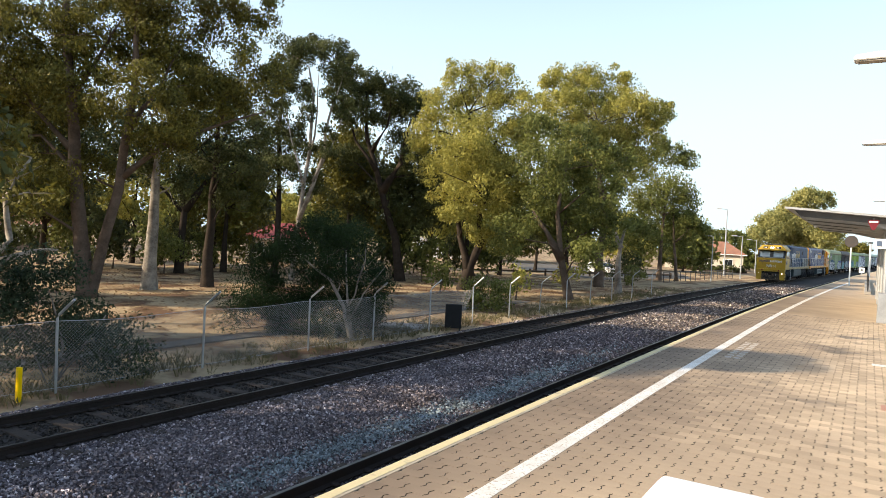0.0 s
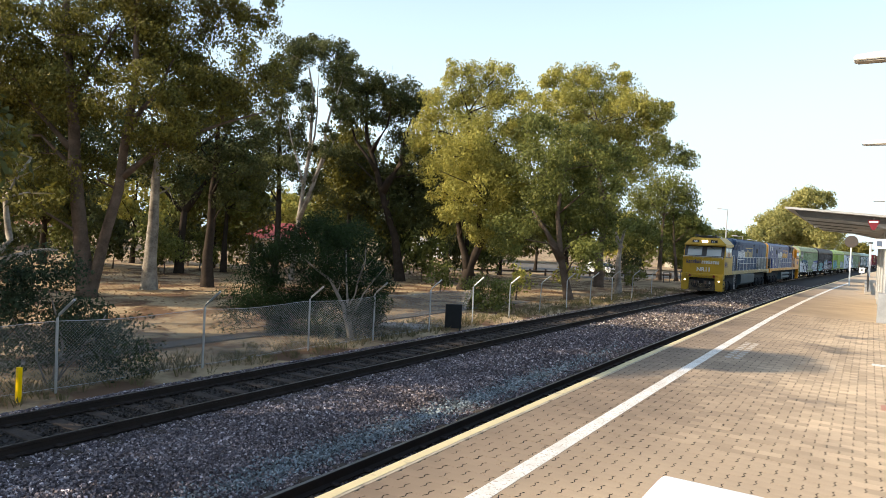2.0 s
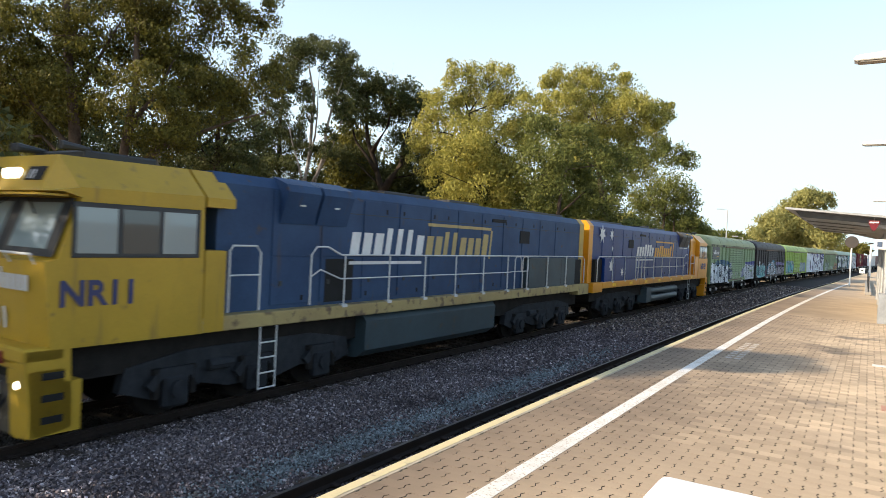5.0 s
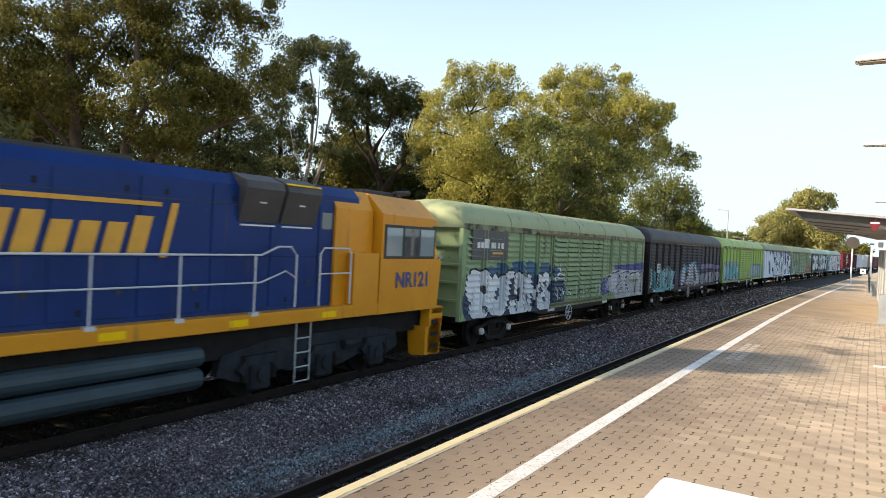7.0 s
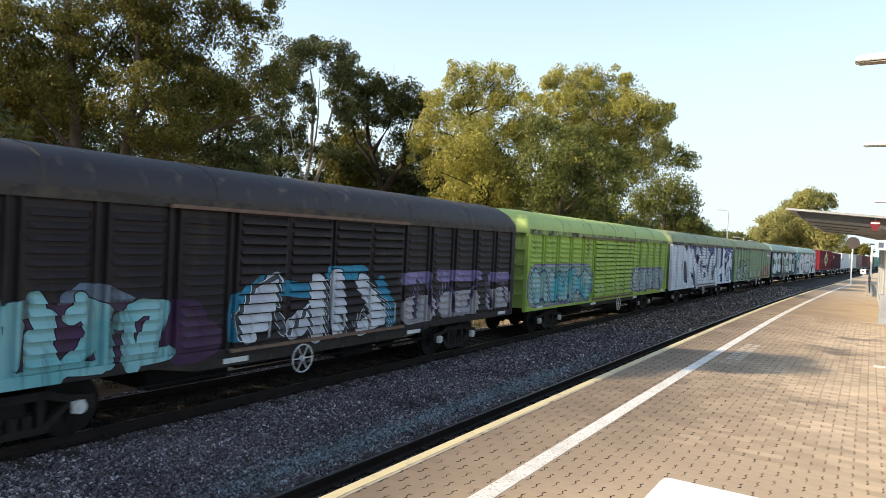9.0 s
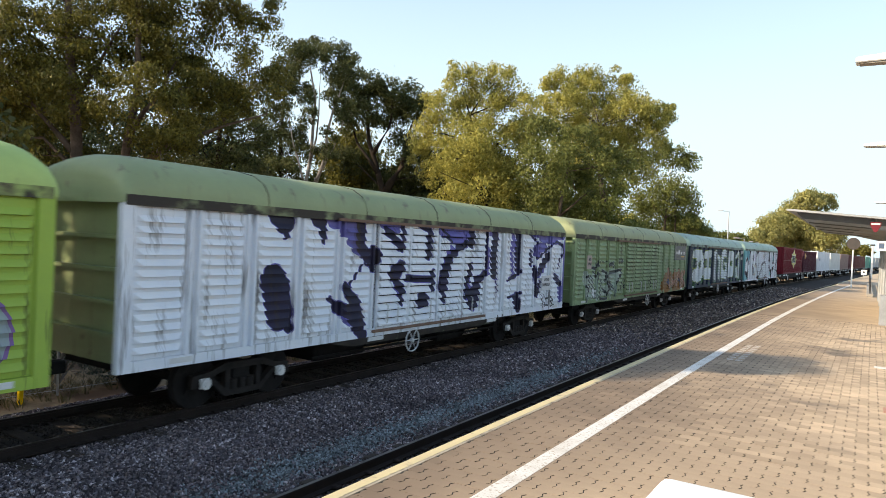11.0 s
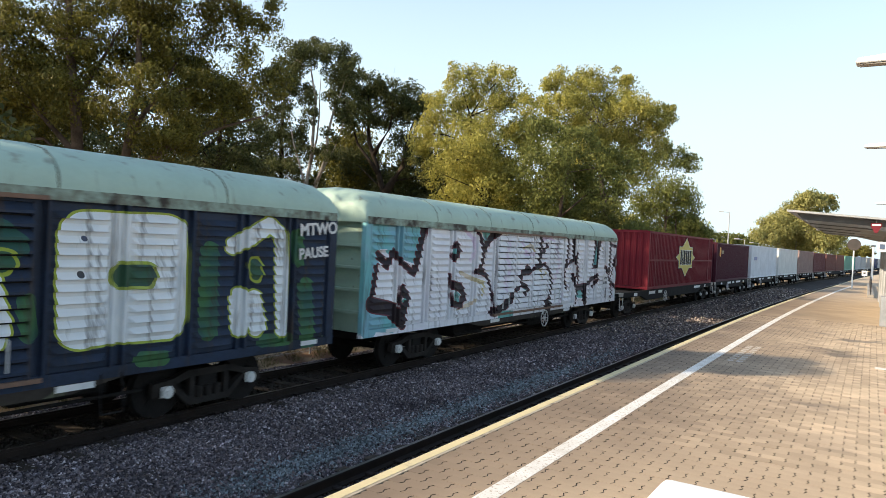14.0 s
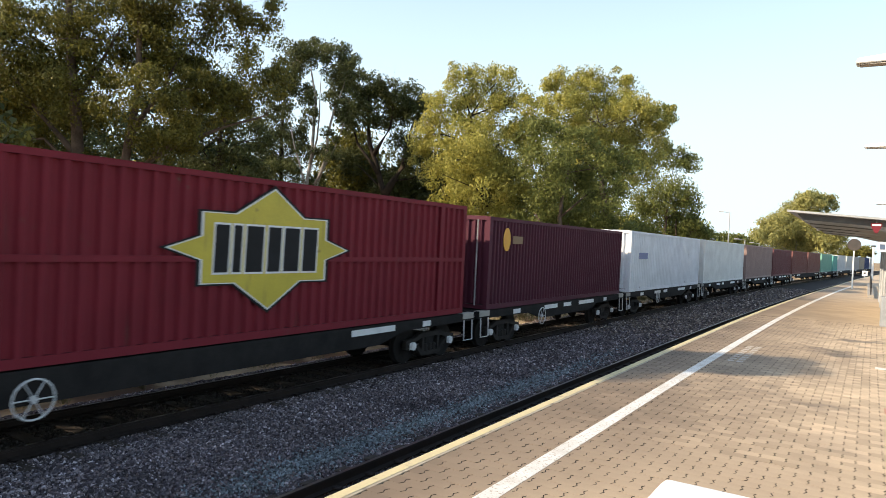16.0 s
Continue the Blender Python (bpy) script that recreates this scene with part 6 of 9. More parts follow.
    ends = [(h0 + 0.10, doors[0] - 0.05), (doors[1] + 0.05, h1 - 0.10)]
    for e0, e1 in ends:
        n = 5
        w = (e1 - e0) / n
        for i in range(n):
            pressed_panel(root, e0 + i * w + 0.13, e0 + (i + 1) * w - 0.13, 1.12, z1 - 0.08, 13, mats)
            for q in (e0 + i * w + 0.095, e0 + (i + 1) * w - 0.095):
                bm = bmesh.new()
                prism(bm, [(1.33, q - 0.035), (1.425, q - 0.022), (1.425, q + 0.022), (1.33, q + 0.035)], 1.08, z1 - 0.04, "z")
                part("side_post", bm, mats, root)
    dm = (doors[0] + doors[1]) / 2
    for d0, d1 in ((doors[0], dm - 0.03), (dm + 0.03, doors[1])):
        w = (d1 - d0) / 2
        for i in range(2):
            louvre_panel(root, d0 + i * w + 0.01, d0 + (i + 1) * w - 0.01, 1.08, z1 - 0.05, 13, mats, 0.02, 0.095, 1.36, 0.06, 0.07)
    bm = bmesh.new()
    bx(bm, 1.40, 1.47, doors[0] - 0.1, doors[1] + 0.1, 1.02, 1.08)
    bx(bm, 1.40, 1.50, doors[0] - 1.4, doors[1] + 0.1, z1 - 0.06, z1 + 0.0)
    part("door_track", bm, M["rust"], root, "rusty sliding-door track")
    for q in (doors[0] + 0.35, doors[0] + 0.75, dm - 0.35, dm + 0.35, doors[1] - 0.75, doors[1] - 0.35):
        bm = bmesh.new()
        tube(bm, [(1.44, q, 1.2), (1.50, q, 1.22), (1.50, q, 1.62), (1.44, q, 1.64)], 0.014, 6)
        part("door_handle", bm, M["rail_white"], root, "pale steel handle bar")
    # far side plain
    for i in range(11):
        bm = box(-1.42, -1.355, h0 + 0.2 + i * (h1 - h0 - 0.4) / 10 - 0.05, h0 + 0.2 + i * (h1 - h0 - 0.4) / 10 + 0.05, 1.05, z1)
        part("side_post", bm, mats, root)
    for s in (-1, 1):
        wagon_bogie(root, (end(s) - s * 2.75))
    for q, wd in ((h0 + 0.9, 0.45), (h1 - 0.9, 0.45), (-2.9, 0.55), (2.6, 0.55)):
        part("number_plate", box(1.401, 1.412, q, q + wd, 0.98 if abs(q) > 4 else 0.83, 1.07 if abs(q) > 4 else 0.92), M["logo_white"], root, "small white plate on the sill")
    handwheel(root, 1.5, wheel_at - 8.65, 0.72)
    bm = bmesh.new()
    for q in (-1, 1):
        tube(bm, [(1.42, 3.4 + q * 0.16, 1.0), (1.46, 3.4 + q * 0.18, 0.42)], 0.012, 5)
    tube(bm, [(1.46, 3.22, 0.42), (1.46, 3.58, 0.42)], 0.014, 5)
    part("step", bm, M["under"], root)
    for a, c, e, f, face, mark in boards:
        s = part("number_board", box(1.428, 1.436, a, c, e, f), face, root, "painted number board with plain bars")
        bm = bmesh.new()
        for row, n in ((0.62, 4), (0.28, 6)):
            for i in range(n):
                y = a + (c - a) * (0.3 if n == 4 else 0.1) + (c - a) * 0.14 * i
                bx(bm, 1.437, 1.440, y, y + (c - a) * 0.09, e + (f - e) * row, e + (f - e) * (row + 0.2))
        part("lettering", bm, mark, s, "row of plain bars")
    if sign:
        a, c, e, f = sign
        s = part("sign_board", box(1.405, 1.425, a, c, e, f, bev=0.004), M["sign_grey"], root, "dark grey company board with pale bars")
        bm = bmesh.new()
        ln, ht = c - a, f - e
        for i, wdt in enumerate((0.07, 0.08, 0.085, 0.03, 0.085, 0.03, 0.05, 0.07)):
            yy = a + ln * (0.13 + 0.095 * i)
            bx(bm, 1.426, 1.430, yy, yy + ln * wdt, e + ht * 0.40, e + ht * (0.60 if i not in (2, 3) else 0.72))
        part("lettering", bm, M["logo_white"], s, "row of pale bars")
        part("lettering", box(1.426, 1.430, a + ln * 0.55, a + ln * 0.85, e + ht * 0.2, e + ht * 0.27), M["logo_gold"], s, "small gold bar")
    return root


def container(label, material, length, height, z, x_mark=None, n_pitch=0.28, cross=False, posts=False, width=2.5):
    """A corrugated steel box, origin on the rails at its middle, floor at z."""
    root = thing("shipping_container", label, "shipping container", "containers on the train")
    h, w = length / 2, width / 2
    zt = z + height

    def sheet(a, c, z_0, z_1, place):
        n = max(2, int((c - a) / n_pitch))
        p = (c - a) / n
        line = []
        for i in range(n):
            u = a + i * p
            line += [(u, 0.0), (u + p * 0.28, 0.0), (u + p * 0.42, -0.065), (u + p * 0.84, -0.065)]
        line.append((c, 0.0))
        v = [place(u, d, zz) for zz in (z_0, z_1) for u, d in line]
        k = len(line)
        return v, [(i, i + 1, k + i + 1, k + i) for i in range(k - 1)]
    for s in (1, -1):
        v, f = sheet(-h + 0.14, h - 0.14, z + 0.14, zt - 0.1, lambda u, d, zz: (s * (w - 0.012 + d), u, zz))
        link("side_panel", data_of("side_panel", v, f if s > 0 else [q[::-1] for q in f], material), None, root)
        v, f = sheet(-w + 0.14, w - 0.14, z + 0.14, zt - 0.1, lambda u, d, zz: (u, s * (h - 0.012 + d), zz))
        link("end_panel", data_of("end_panel", v, f if s < 0 else [q[::-1] for q in f], material), None, root)
    bm = bmesh.new()
    bx(bm, -w + 0.02, w - 0.02, -h + 0.05, h - 0.05, zt - 0.09, zt - 0.03)
    part("roof", bm, material, root)
    part("floor_frame", box(-w + 0.05, w - 0.05, -h + 0.05, h - 0.05, z + 0.02, z + 0.14), M["under"], root)
    for sx in (-1, 1):
        for zz in (z, zt - 0.1):
            a, c = sorted((sx * w, sx * (w - 0.07)))
            part("side_rail", box(a, c, -h + 0.14, h - 0.14, zz, zz + (0.14 if zz == z else 0.1)), material, root)
        for sy in (-1, 1):
            a, c = sorted((sx * w, sx * (w - 0.14)))
            e, g = sorted((sy * h, sy * (h - 0.15)))
            p = part("corner_post", box(a, c, e, g, z, zt), material, root)
            for zz in (z - 0.004, zt - 0.114):
                a2, c2 = sorted((sx * (w + 0.006), sx * (w - 0.16)))
                e2, g2 = sorted((sy * (h + 0.006), sy * (h - 0.17)))
                part("corner_casting", box(a2, c2, e2, g2, zz, zz + 0.118, bev=0.01), material, p)
            if posts:
                q = sy * (h - 1.22)
                part("lift_post", box(min(a, c) + 0.002 * sx, max(a, c) + 0.004 * sx, q - 0.09, q + 0.09, z, zt), material, root)
    for sy in (-1, 1):
        for zz in (z, zt - 0.1):
            e, g = sorted((sy * h, sy * (h - 0.08)))
            part("end_rail", box(-w + 0.14, w - 0.14, e, g, zz, zz + 0.12), material, root)
    if cross:
        part("belt_rail", box(w - 0.03, w + 0.005, -h + 0.15, h - 0.15, z + height * 0.5 - 0.05, z + height * 0.5 + 0.05), material, root)
    return root


def door_end(root, length, height, z, material, width=2.5):
    """Locking bars on the end that faces the locomotives."""
    y = -length / 2 - 0.03
    for x in (-0.85, -0.35, 0.35, 0.85):
        bm = bmesh.new()
        tube(bm, [(x, y, z + 0.1), (x, y, z + height - 0.1)], 0.02, 6)
        part("locking_bar", bm, M["galv"], root)


def flat_wagon(label, length, deck=1.17, wheel=True):
    root = thing("flat_wagon", label, "railway wagon", "flat wagons of the train")
    h = length / 2
    bm = bmesh.new()
    for s in (-1, 1):
        a, c = sorted((s * 1.12, s * 1.24))
        prism(bm, [(-h, deck - 0.22), (-h, deck), (h, deck), (h, deck - 0.22), (h - 3.4, deck - 0.24), (h - 4.4, deck - 0.48), (-h + 4.4, deck - 0.48), (-h + 3.4, deck - 0.24)], a, c, "x")
    part("side_sill", bm, M["under"], root)
    bm = bmesh.new()
    bx(bm, -1.12, 1.12, -h, -h + 2.6, deck - 0.14, deck - 0.02)
    bx(bm, -1.12, 1.12, h - 2.6, h, deck - 0.14, deck - 0.02)
    bx(bm, -0.35, 0.35, -h, h, deck - 0.4, deck - 0.1)
    for i in range(9):
        y = -h + 2.8 + i * (length - 5.6) / 8
        bx(bm, -1.12, 1.12, y - 0.1, y + 0.1, deck - 0.2, deck - 0.03)
    part("deck_frame", bm, M["under"], root)
    for s in (-1, 1):
        wagon_bogie(root, s * (h - 1.9))
        coupler(root, s * h, s)
        part("end_step", box(1.05, 1.26, s * (h - 0.32) - 0.3, s * (h - 0.32) + 0.3, deck - 0.16, deck + 0.004, bev=0.01), M["concrete"], root, "worn pale end step")
        bm = bmesh.new()
        tube(bm, [(1.25, s * (h - 0.1), deck - 0.2), (1.27, s * (h - 0.1), 0.42), (1.27, s * (h - 0.55), 0.42), (1.25, s * (h - 0.55), deck - 0.2)], 0.017, 6)
        part("stirrup_step", bm, M["rail_white"], root, "pale steel stirrup step")
    for q, wd in ((-h + 2.2, 0.5), (-h + 4.6, 1.1), (-h + 6.3, 0.7), (h - 5.4, 1.6), (h - 2.6, 0.35)):
        part("number_plate", box(1.241, 1.25, q, q + wd, deck - 0.2, deck - 0.06), M["logo_white"], root, "small white plate on the sill")
    if wheel:
        handwheel(root, 1.3, -2.3, deck - 0.40, 0.28)
    return root


def loco(label, hood_m, cab_m, sill_m, side, number, faded):
    """A cab-forward diesel locomotive, 20.9 m, origin on the rails at its middle, cab towards -y. side: which flank carries the lettering."""
    root = thing("diesel_locomotive", label, "locomotive", "locomotives of the train")
    F, R = -10.45, 10.45
    # main frame and walkway sill
    bm = bmesh.new()
    bx(bm, -1.46, 1.46, F + 0.6, R - 0.9, 1.40, 1.66, bev=0.015)
    bx(bm, -1.46, 1.46, R - 0.9, R + 0.2, 1.26, 1.655, bev=0.015)
    part("frame_sill", bm, sill_m, root, "yellow side sill")
    part("underframe", box(-1.12, 1.12, F + 0.6, R - 0.3, 0.85, 1.40), M["under"], root)
    # long hood
    bm = bmesh.new()
    prism(bm, [(-1.16, 1.50), (-1.16, 3.96), (-0.98, 4.16), (0.98, 4.16), (1.16, 3.96), (1.16, 1.50)], F + 3.3, R - 0.3)
    hood = part("hood", bm, hood_m, root)
    bm = bmesh.new()
    prism(bm, [(-1.17, 1.50), (-1.17, 3.97), (-0.99, 4.17), (0.99, 4.17), (1.17, 3.97), (1.17, 1.50)], R - 0.3, R + 0.15)
    part("hood_end", bm, cab_m, root, "orange-yellow hood end")
    # doors and seams on the hood flanks
    for s in (-1, 1):
        for i in range(11):
            y0 = F + 4.6 + i * 1.36
            a, c = sorted((s * 1.16, s * 1.178))
            d = part("hood_door", box(a, c, y0, y0 + 1.28, 1.74, 2.66, bev=0.004), hood_m, hood)
            part("latch", box(*sorted((s * 1.178, s * 1.19)), y0 + 0.2, y0 + 0.28, 2.1, 2.2), M["dark_steel"], d)
            part("hood_panel", box(a, c, y0, y0 + 1.28, 2.68, 3.92, bev=0.004), hood_m, hood)
        for y0, y1, z0, z1 in ((4.82, 5.53, 3.12, 3.52), (2.9, 3.8, 3.72, 3.82)):
            part("air_intake", box(*sorted((s * 1.178, s * 1.2)), y0, y1, z0, z1), M["black"], hood, "black grille")
        # flared dynamic brake and radiator boxes behind the cab
        for y0 in (F + 4.75, F + 5.76):
            bm = bmesh.new()
            prism(bm, [(s * 1.1, 3.30), (s * 1.2, 3.31), (s * 1.40, 3.92), (s * 1.34, 4.06), (s * 0.95, 4.2)], y0, y0 + 0.93)
            vent = part("brake_vent", bm, hood_m if faded else M["vent_grey"], hood, "flared brake vent box")
            part("vent_plate", box(*sorted((s * 1.31, s * 1.325)), y0 + 0.4, y0 + 0.55, 3.66, 3.69), M["galv"], vent)
            if not faded:
                part("vent_flap", box(*sorted((s * 1.182, s * 1.2)), y0 + 0.05, y0 + 0.88, 3.24, 3.27), M["logo_white"], vent, "row of pale flaps under the vent")
        if not faded:
            part("vent_trim", box(*sorted((s * 1.33, s * 1.37)), F + 4.75, F + 5.68, 4.05, 4.08), M["reflector"], hood, "thin yellow strip")
            door = part("hood_door", box(*sorted((s * 1.16, s * 1.184)), F + 4.14, F + 4.58, 1.72, 3.86, bev=0.006), hood_m, hood, "narrow blue door behind the cab")
            part("door_window", box(*sorted((s * 1.184, s * 1.19)), F + 4.2, F + 4.5, 3.25, 3.6, bev=0.004), M["windscreen"], door)
    for y0, y1 in ((F + 8.5, F + 10.5), (F + 11.5, F + 13.2), (R - 5.0, R - 1.2)):
        part("roof_fan", box(-0.8, 0.8, y0, y1, 4.15, 4.25, bev=0.02), M["dark_steel"], hood, "black roof fan housing")
    bm = bmesh.new()
    tube(bm, [(-0.45, F + 11.0, 4.1), (-0.45, F + 11.0, 4.34)], 0.16, 10)
    part("exhaust_stack", bm, M["dark_steel"], hood)
    for s in (-1, 1):
        # walkway equipment box and a black panel painted as its shaded service gap
        part("side_box", box(*sorted((s * 1.18, s * 1.40)), 5.2, 9.25, 1.665, 2.66, bev=0.012), hood_m if not faded else M["tank_grey"], root, "flush equipment box along the walkway")
        for y in (6.55, 7.9):
            part("seam", box(*sorted((s * 1.400, s * 1.404)), y - 0.012, y + 0.012, 1.70, 2.6), M["dark_steel"], root)
        part("flank_panel", box(*sorted((s * 1.17, s * 1.30)), 9.3, 10.1, 1.665, 2.6), M["black"], root, "black panel painted as the shaded service gap")
        # faded: black panel painted as a shaded doorway; otherwise a narrow hood door
        part("flank_panel", box(*sorted((s * 1.17, s * 1.182)), *((-4.35, -3.45) if faded else (-3.95, -3.55)), 1.72, 2.62), M["black"] if faded else hood_m, root, "black panel painted as the shaded doorway" if faded else "narrow hood door")
        part("upper_seam", box(*sorted((s * 1.178, s * 1.184)), F + 5.0, R - 0.4, 3.60, 3.615), M["dark_steel"], hood)
        for k in range(22):
            y = F + 5.4 + k * 0.68
            part("lift_hole", box(*sorted((s * 1.178, s * 1.181)), y, y + 0.07, 3.66 if k % 3 else 1.8, 3.76 if k % 3 else 1.9), M["black"], hood)
    # equipment on the cab roof
    part("roof_unit", box(-0.6, 0.6, F + 1.25, F + 2.5, 4.12, 4.26, bev=0.03), M["dark_steel"], root, "black cab roof unit")
    for x in (-0.75, -0.6, 0.66):
        bm = bmesh.new()
        tube(bm, [(x, F + 1.3, 4.26), (x, F + 0.85, 4.28)], [0.03, 0.07], 8)
        bx(bm, x - 0.03, x + 0.03, F + 1.2, F + 1.26, 4.1, 4.28)
        part("air_horn", bm, M["dark_steel"], root)
    if not faded:
        bm = bmesh.new()
        prism(bm, [(-1.24, 1.66), (-1.24, 3.72), (-1.0, 4.13), (1.0, 4.13), (1.24, 3.72), (1.24, 1.66)], F + 2.87, F + 4.13)
        part("cab_rear", bm, cab_m, root, "orange rear wall of the cab")
    # cab
    cab = thing("cab", "", "")
    bpy.data.objects.remove(cab)
    bm = bmesh.new()
    prof = [(F + 0.35, 1.40), (F + 0.22, 2.60), (F + 0.40, 2.64), (F + 0.70, 3.50), (F + 0.42, 3.57), (F + 0.66, 4.10), (F + 2.8, 4.13), (F + 2.85, 1.40)]
    k = len(prof)
    rings = []
    for x, cut in ((-1.47, 1), (-0.98, 0), (0.98, 0), (1.47, 1)):
        rings.append([bm.verts.new((x, y + (0.05 if cut and y < F + 1 else 0.0), z - (0.46 if cut and z > 3.9 else 0.0))) for y, z in prof])
    for a, c in zip(rings, rings[1:]):
        for i in range(k):
            bm.faces.new((a[i], a[(i + 1) % k], c[(i + 1) % k], c[i]))
    bm.faces.new(rings[0])
    bm.faces.new(rings[-1][::-1])
    bmesh.ops.recalc_face_normals(bm, faces=bm.faces)
    cab = part("cab", bm, cab_m, root, "boxy yellow driving cab")
    if faded:
        bm = bmesh.new()
        prism(bm, [(-1.46, 3.50), (-1.46, 3.66), (-0.98, 4.13), (0.98, 4.13), (1.46, 3.66), (1.46, 3.50)], F + 2.86, F + 3.45)
        part("cab_roof", bm, cab_m, cab, "overhanging rear roof of the cab")
    for s in (-1, 1):
        part("toilet_box", box(*sorted((s * 1.0, s * 1.462)), F + 2.86, F + (3.3 if faded else 3.72), 1.40, 2.78, bev=0.012), cab_m, cab, "low side compartment")
        part("door_seam", box(*sorted((s * 1.463, s * 1.467)), F + 0.72, F + 0.735, 1.5, 2.55), M["dark_steel"], cab)
        part("visor", box(*sorted((s * 0.05, s * 1.36)), F + 0.20, F + 0.62, 3.50, 3.53), cab_m, cab, "sun visor over the windscreen")
        bm = bmesh.new()
        tube(bm, [(s * 0.3, F + 0.62, 3.46), (s * 0.75, F + 0.48, 3.25)], 0.012, 5)
        part("wiper", bm, M["black"], cab)
    # windscreens and side windows
    part("windscreen_surround", box(-1.40, 1.40, -0.008, 0.0, 0.01, 0.88), M["dark_steel"], cab, "grimy dark windscreen surround", pose(0, F + 0.395, 2.65, -19.2))
    for x0, x1 in ((-1.24, -0.12), (0.12, 1.24)):
        for (inset, d, m_, nm) in ((0.0, 0.02, M["dark_steel"], "window_frame"), (0.06, 0.035, M["front_glass"], "windscreen")):
            bm = bmesh.new()
            bx(bm, x0 + inset - (0.06 if not inset else -0.0), x1 - inset + (0.06 if not inset else 0.0), -d, 0.0, 0.05 + inset, 0.86 - inset)
            part(nm, bm, m_, cab, "", pose(0, F + 0.40, 2.65, -19.2))
    for s in (-1, 1):
        a, c = sorted((s * 1.47, s * 1.482))
        band = part("window_frame", box(a, c, F + 0.62, F + 2.72, 2.66, 3.44, bev=0.01), M["dark_steel"], cab)
        for y0 in (F + 0.68, F + 1.36, F + 2.04):
            part("side_window", box(*sorted((s * 1.482, s * 1.488)), y0, y0 + 0.6, 2.72, 3.37), M["front_glass"] if y0 != F + 1.36 else M["windscreen"], band)
    # nose: shelf rail, anticlimber, pilot, headlights, number boxes
    bm = bmesh.new()
    tube(bm, [(-1.4, F + 0.12, 2.70), (1.4, F + 0.12, 2.70)], 0.02, 6)
    for x in (-1.35, -0.7, 0, 0.7, 1.35):
        tube(bm, [(x, F + 0.12, 2.70), (x, F + 0.2, 2.56)], 0.013, 5)
    part("nose_handrail", bm, M["rail_white"], cab)
    bm = bmesh.new()
    bx(bm, -1.46, 1.46, F + 0.05, F + 0.6, 1.24, 1.44, bev=0.03)
    bx(bm, -1.44, 1.44, F + 0.08, F + 0.6, 1.14, 1.23, bev=0.02)
    bx(bm, -1.46, -0.92, F + 0.12, F + 0.6, 0.92, 1.135)
    bx(bm, 0.92, 1.46, F + 0.12, F + 0.6, 0.92, 1.135)
    part("anticlimber", bm, cab_m, root)
    for s in (-1, 1):
        bm = bmesh.new()
        prism(bm, [(s * 0.9, 0.95), (s * 1.46, 0.95), (s * 1.46, 0.24), (s * 1.1, 0.2), (s * 0.98, 0.24)], F + 0.15, F + 0.85)
        part("pilot", bm, cab_m, root)
    part("pilot_plate", box(-0.9, 0.9, F + 0.2, F + 0.32, 0.2, 0.95), M["pilot_grime"], root, "grimy pilot plate with flaking paint")
    for x in (-0.76, -0.6, -0.46, -0.3, 0.32, 0.48, 0.62, 0.78):
        bm = bmesh.new()
        tube(bm, [(x, F + 0.3, 0.85), (x * 0.9, F + 0.12, 0.55), (x * 0.6, F + 0.15, 0.4), (x * 0.5, F + 0.3, 0.5)], 0.028, 6)
        part("brake_hose", bm, M["black"], root)
    # thin dark strip draws the shadow line below the nose
    part("nose_shadow_strip", box(-1.38, 1.38, F + 0.3, F + 0.36, 1.405, 1.425), M["under"], root, "dark strip painted as the shadow line under the nose")
    part("draft_gear", box(-0.92, 0.92, F + 0.24, F + 0.5, 0.95, 1.16), M["under"], root, "grimy draft gear housing")
    for x in (-0.5, -0.2, 0.25, 0.55):
        part("air_cock", box(x - 0.05, x + 0.05, F + 0.16, F + 0.26, 0.7, 0.88, bev=0.01), M["steel_bright"] if x in (-0.2, 0.55) else M["rust"], root)
    coupler(root, F + 0.4, -1)
    coupler(root, R - 0.1, 1)
    for s in (-1, 1):
        bm = bmesh.new()
        tube(bm, [(s * 1.2, F + 0.15, 0.93), (s * 1.2, F + 0.10, 0.93)], 0.055, 12)
        part("ditch_light", bm, M["lamp_glow"], root, "lit round ditch light")
        part("marker_light", box(s * 0.85 - 0.07, s * 0.85 + 0.07, F + 0.02, F + 0.06, 1.2, 1.36), M["dull_red"], root, "red marker lens")
        bm = bmesh.new()
        tube(bm, [(s * 0.115, F + 0.58, 3.82), (s * 0.115, F + 0.49, 3.80)], 0.10, 14)
        part("headlight", bm, M["lamp_glow"], cab, "lit twin headlight")
        link("box_number", lettering(number[:2] if s < 0 else number[2:], 0.2, M["logo_white"], "box_number"), None, cab, "white figures of the number box", Matrix.Translation((s * 0.65 - 0.15, F + 0.472, 3.75)) @ Matrix.Rotation(radians(66), 4, "X"))
        part("number_box", box(s * 0.65 - 0.24, s * 0.65 + 0.24, -0.015, 0.0, -0.11, 0.11, bev=0.006), M["black"], cab, "", pose(0, F + 0.53, 3.82, -24))
    # side steps under the cab, ladders, fuel tank
    for s in (-1, 1):
        bm = bmesh.new()
        a, c = sorted((s * 1.2, s * 1.46))
        prism(bm, [(F + 0.05, 1.40), (F + 0.68, 1.40), (F + 0.72, 0.3), (F + 0.2, 0.22)], a, c, "x")
        st = part("cab_steps", bm, cab_m, root)
        for z in (0.4, 0.7, 1.0):
            part("step_pocket", box(*sorted((s * 1.461, s * 1.465)), F + 0.3, F + 0.6, z, z + 0.1), M["black"], st)
        for y in (F + 4.32 if faded else F + 5.2,):
            bm = bmesh.new()
            for q in (-0.2, 0.2):
                tube(bm, [(s * 1.47, y + q, 1.4), (s * 1.47, y + q, 0.25)], 0.016, 6)
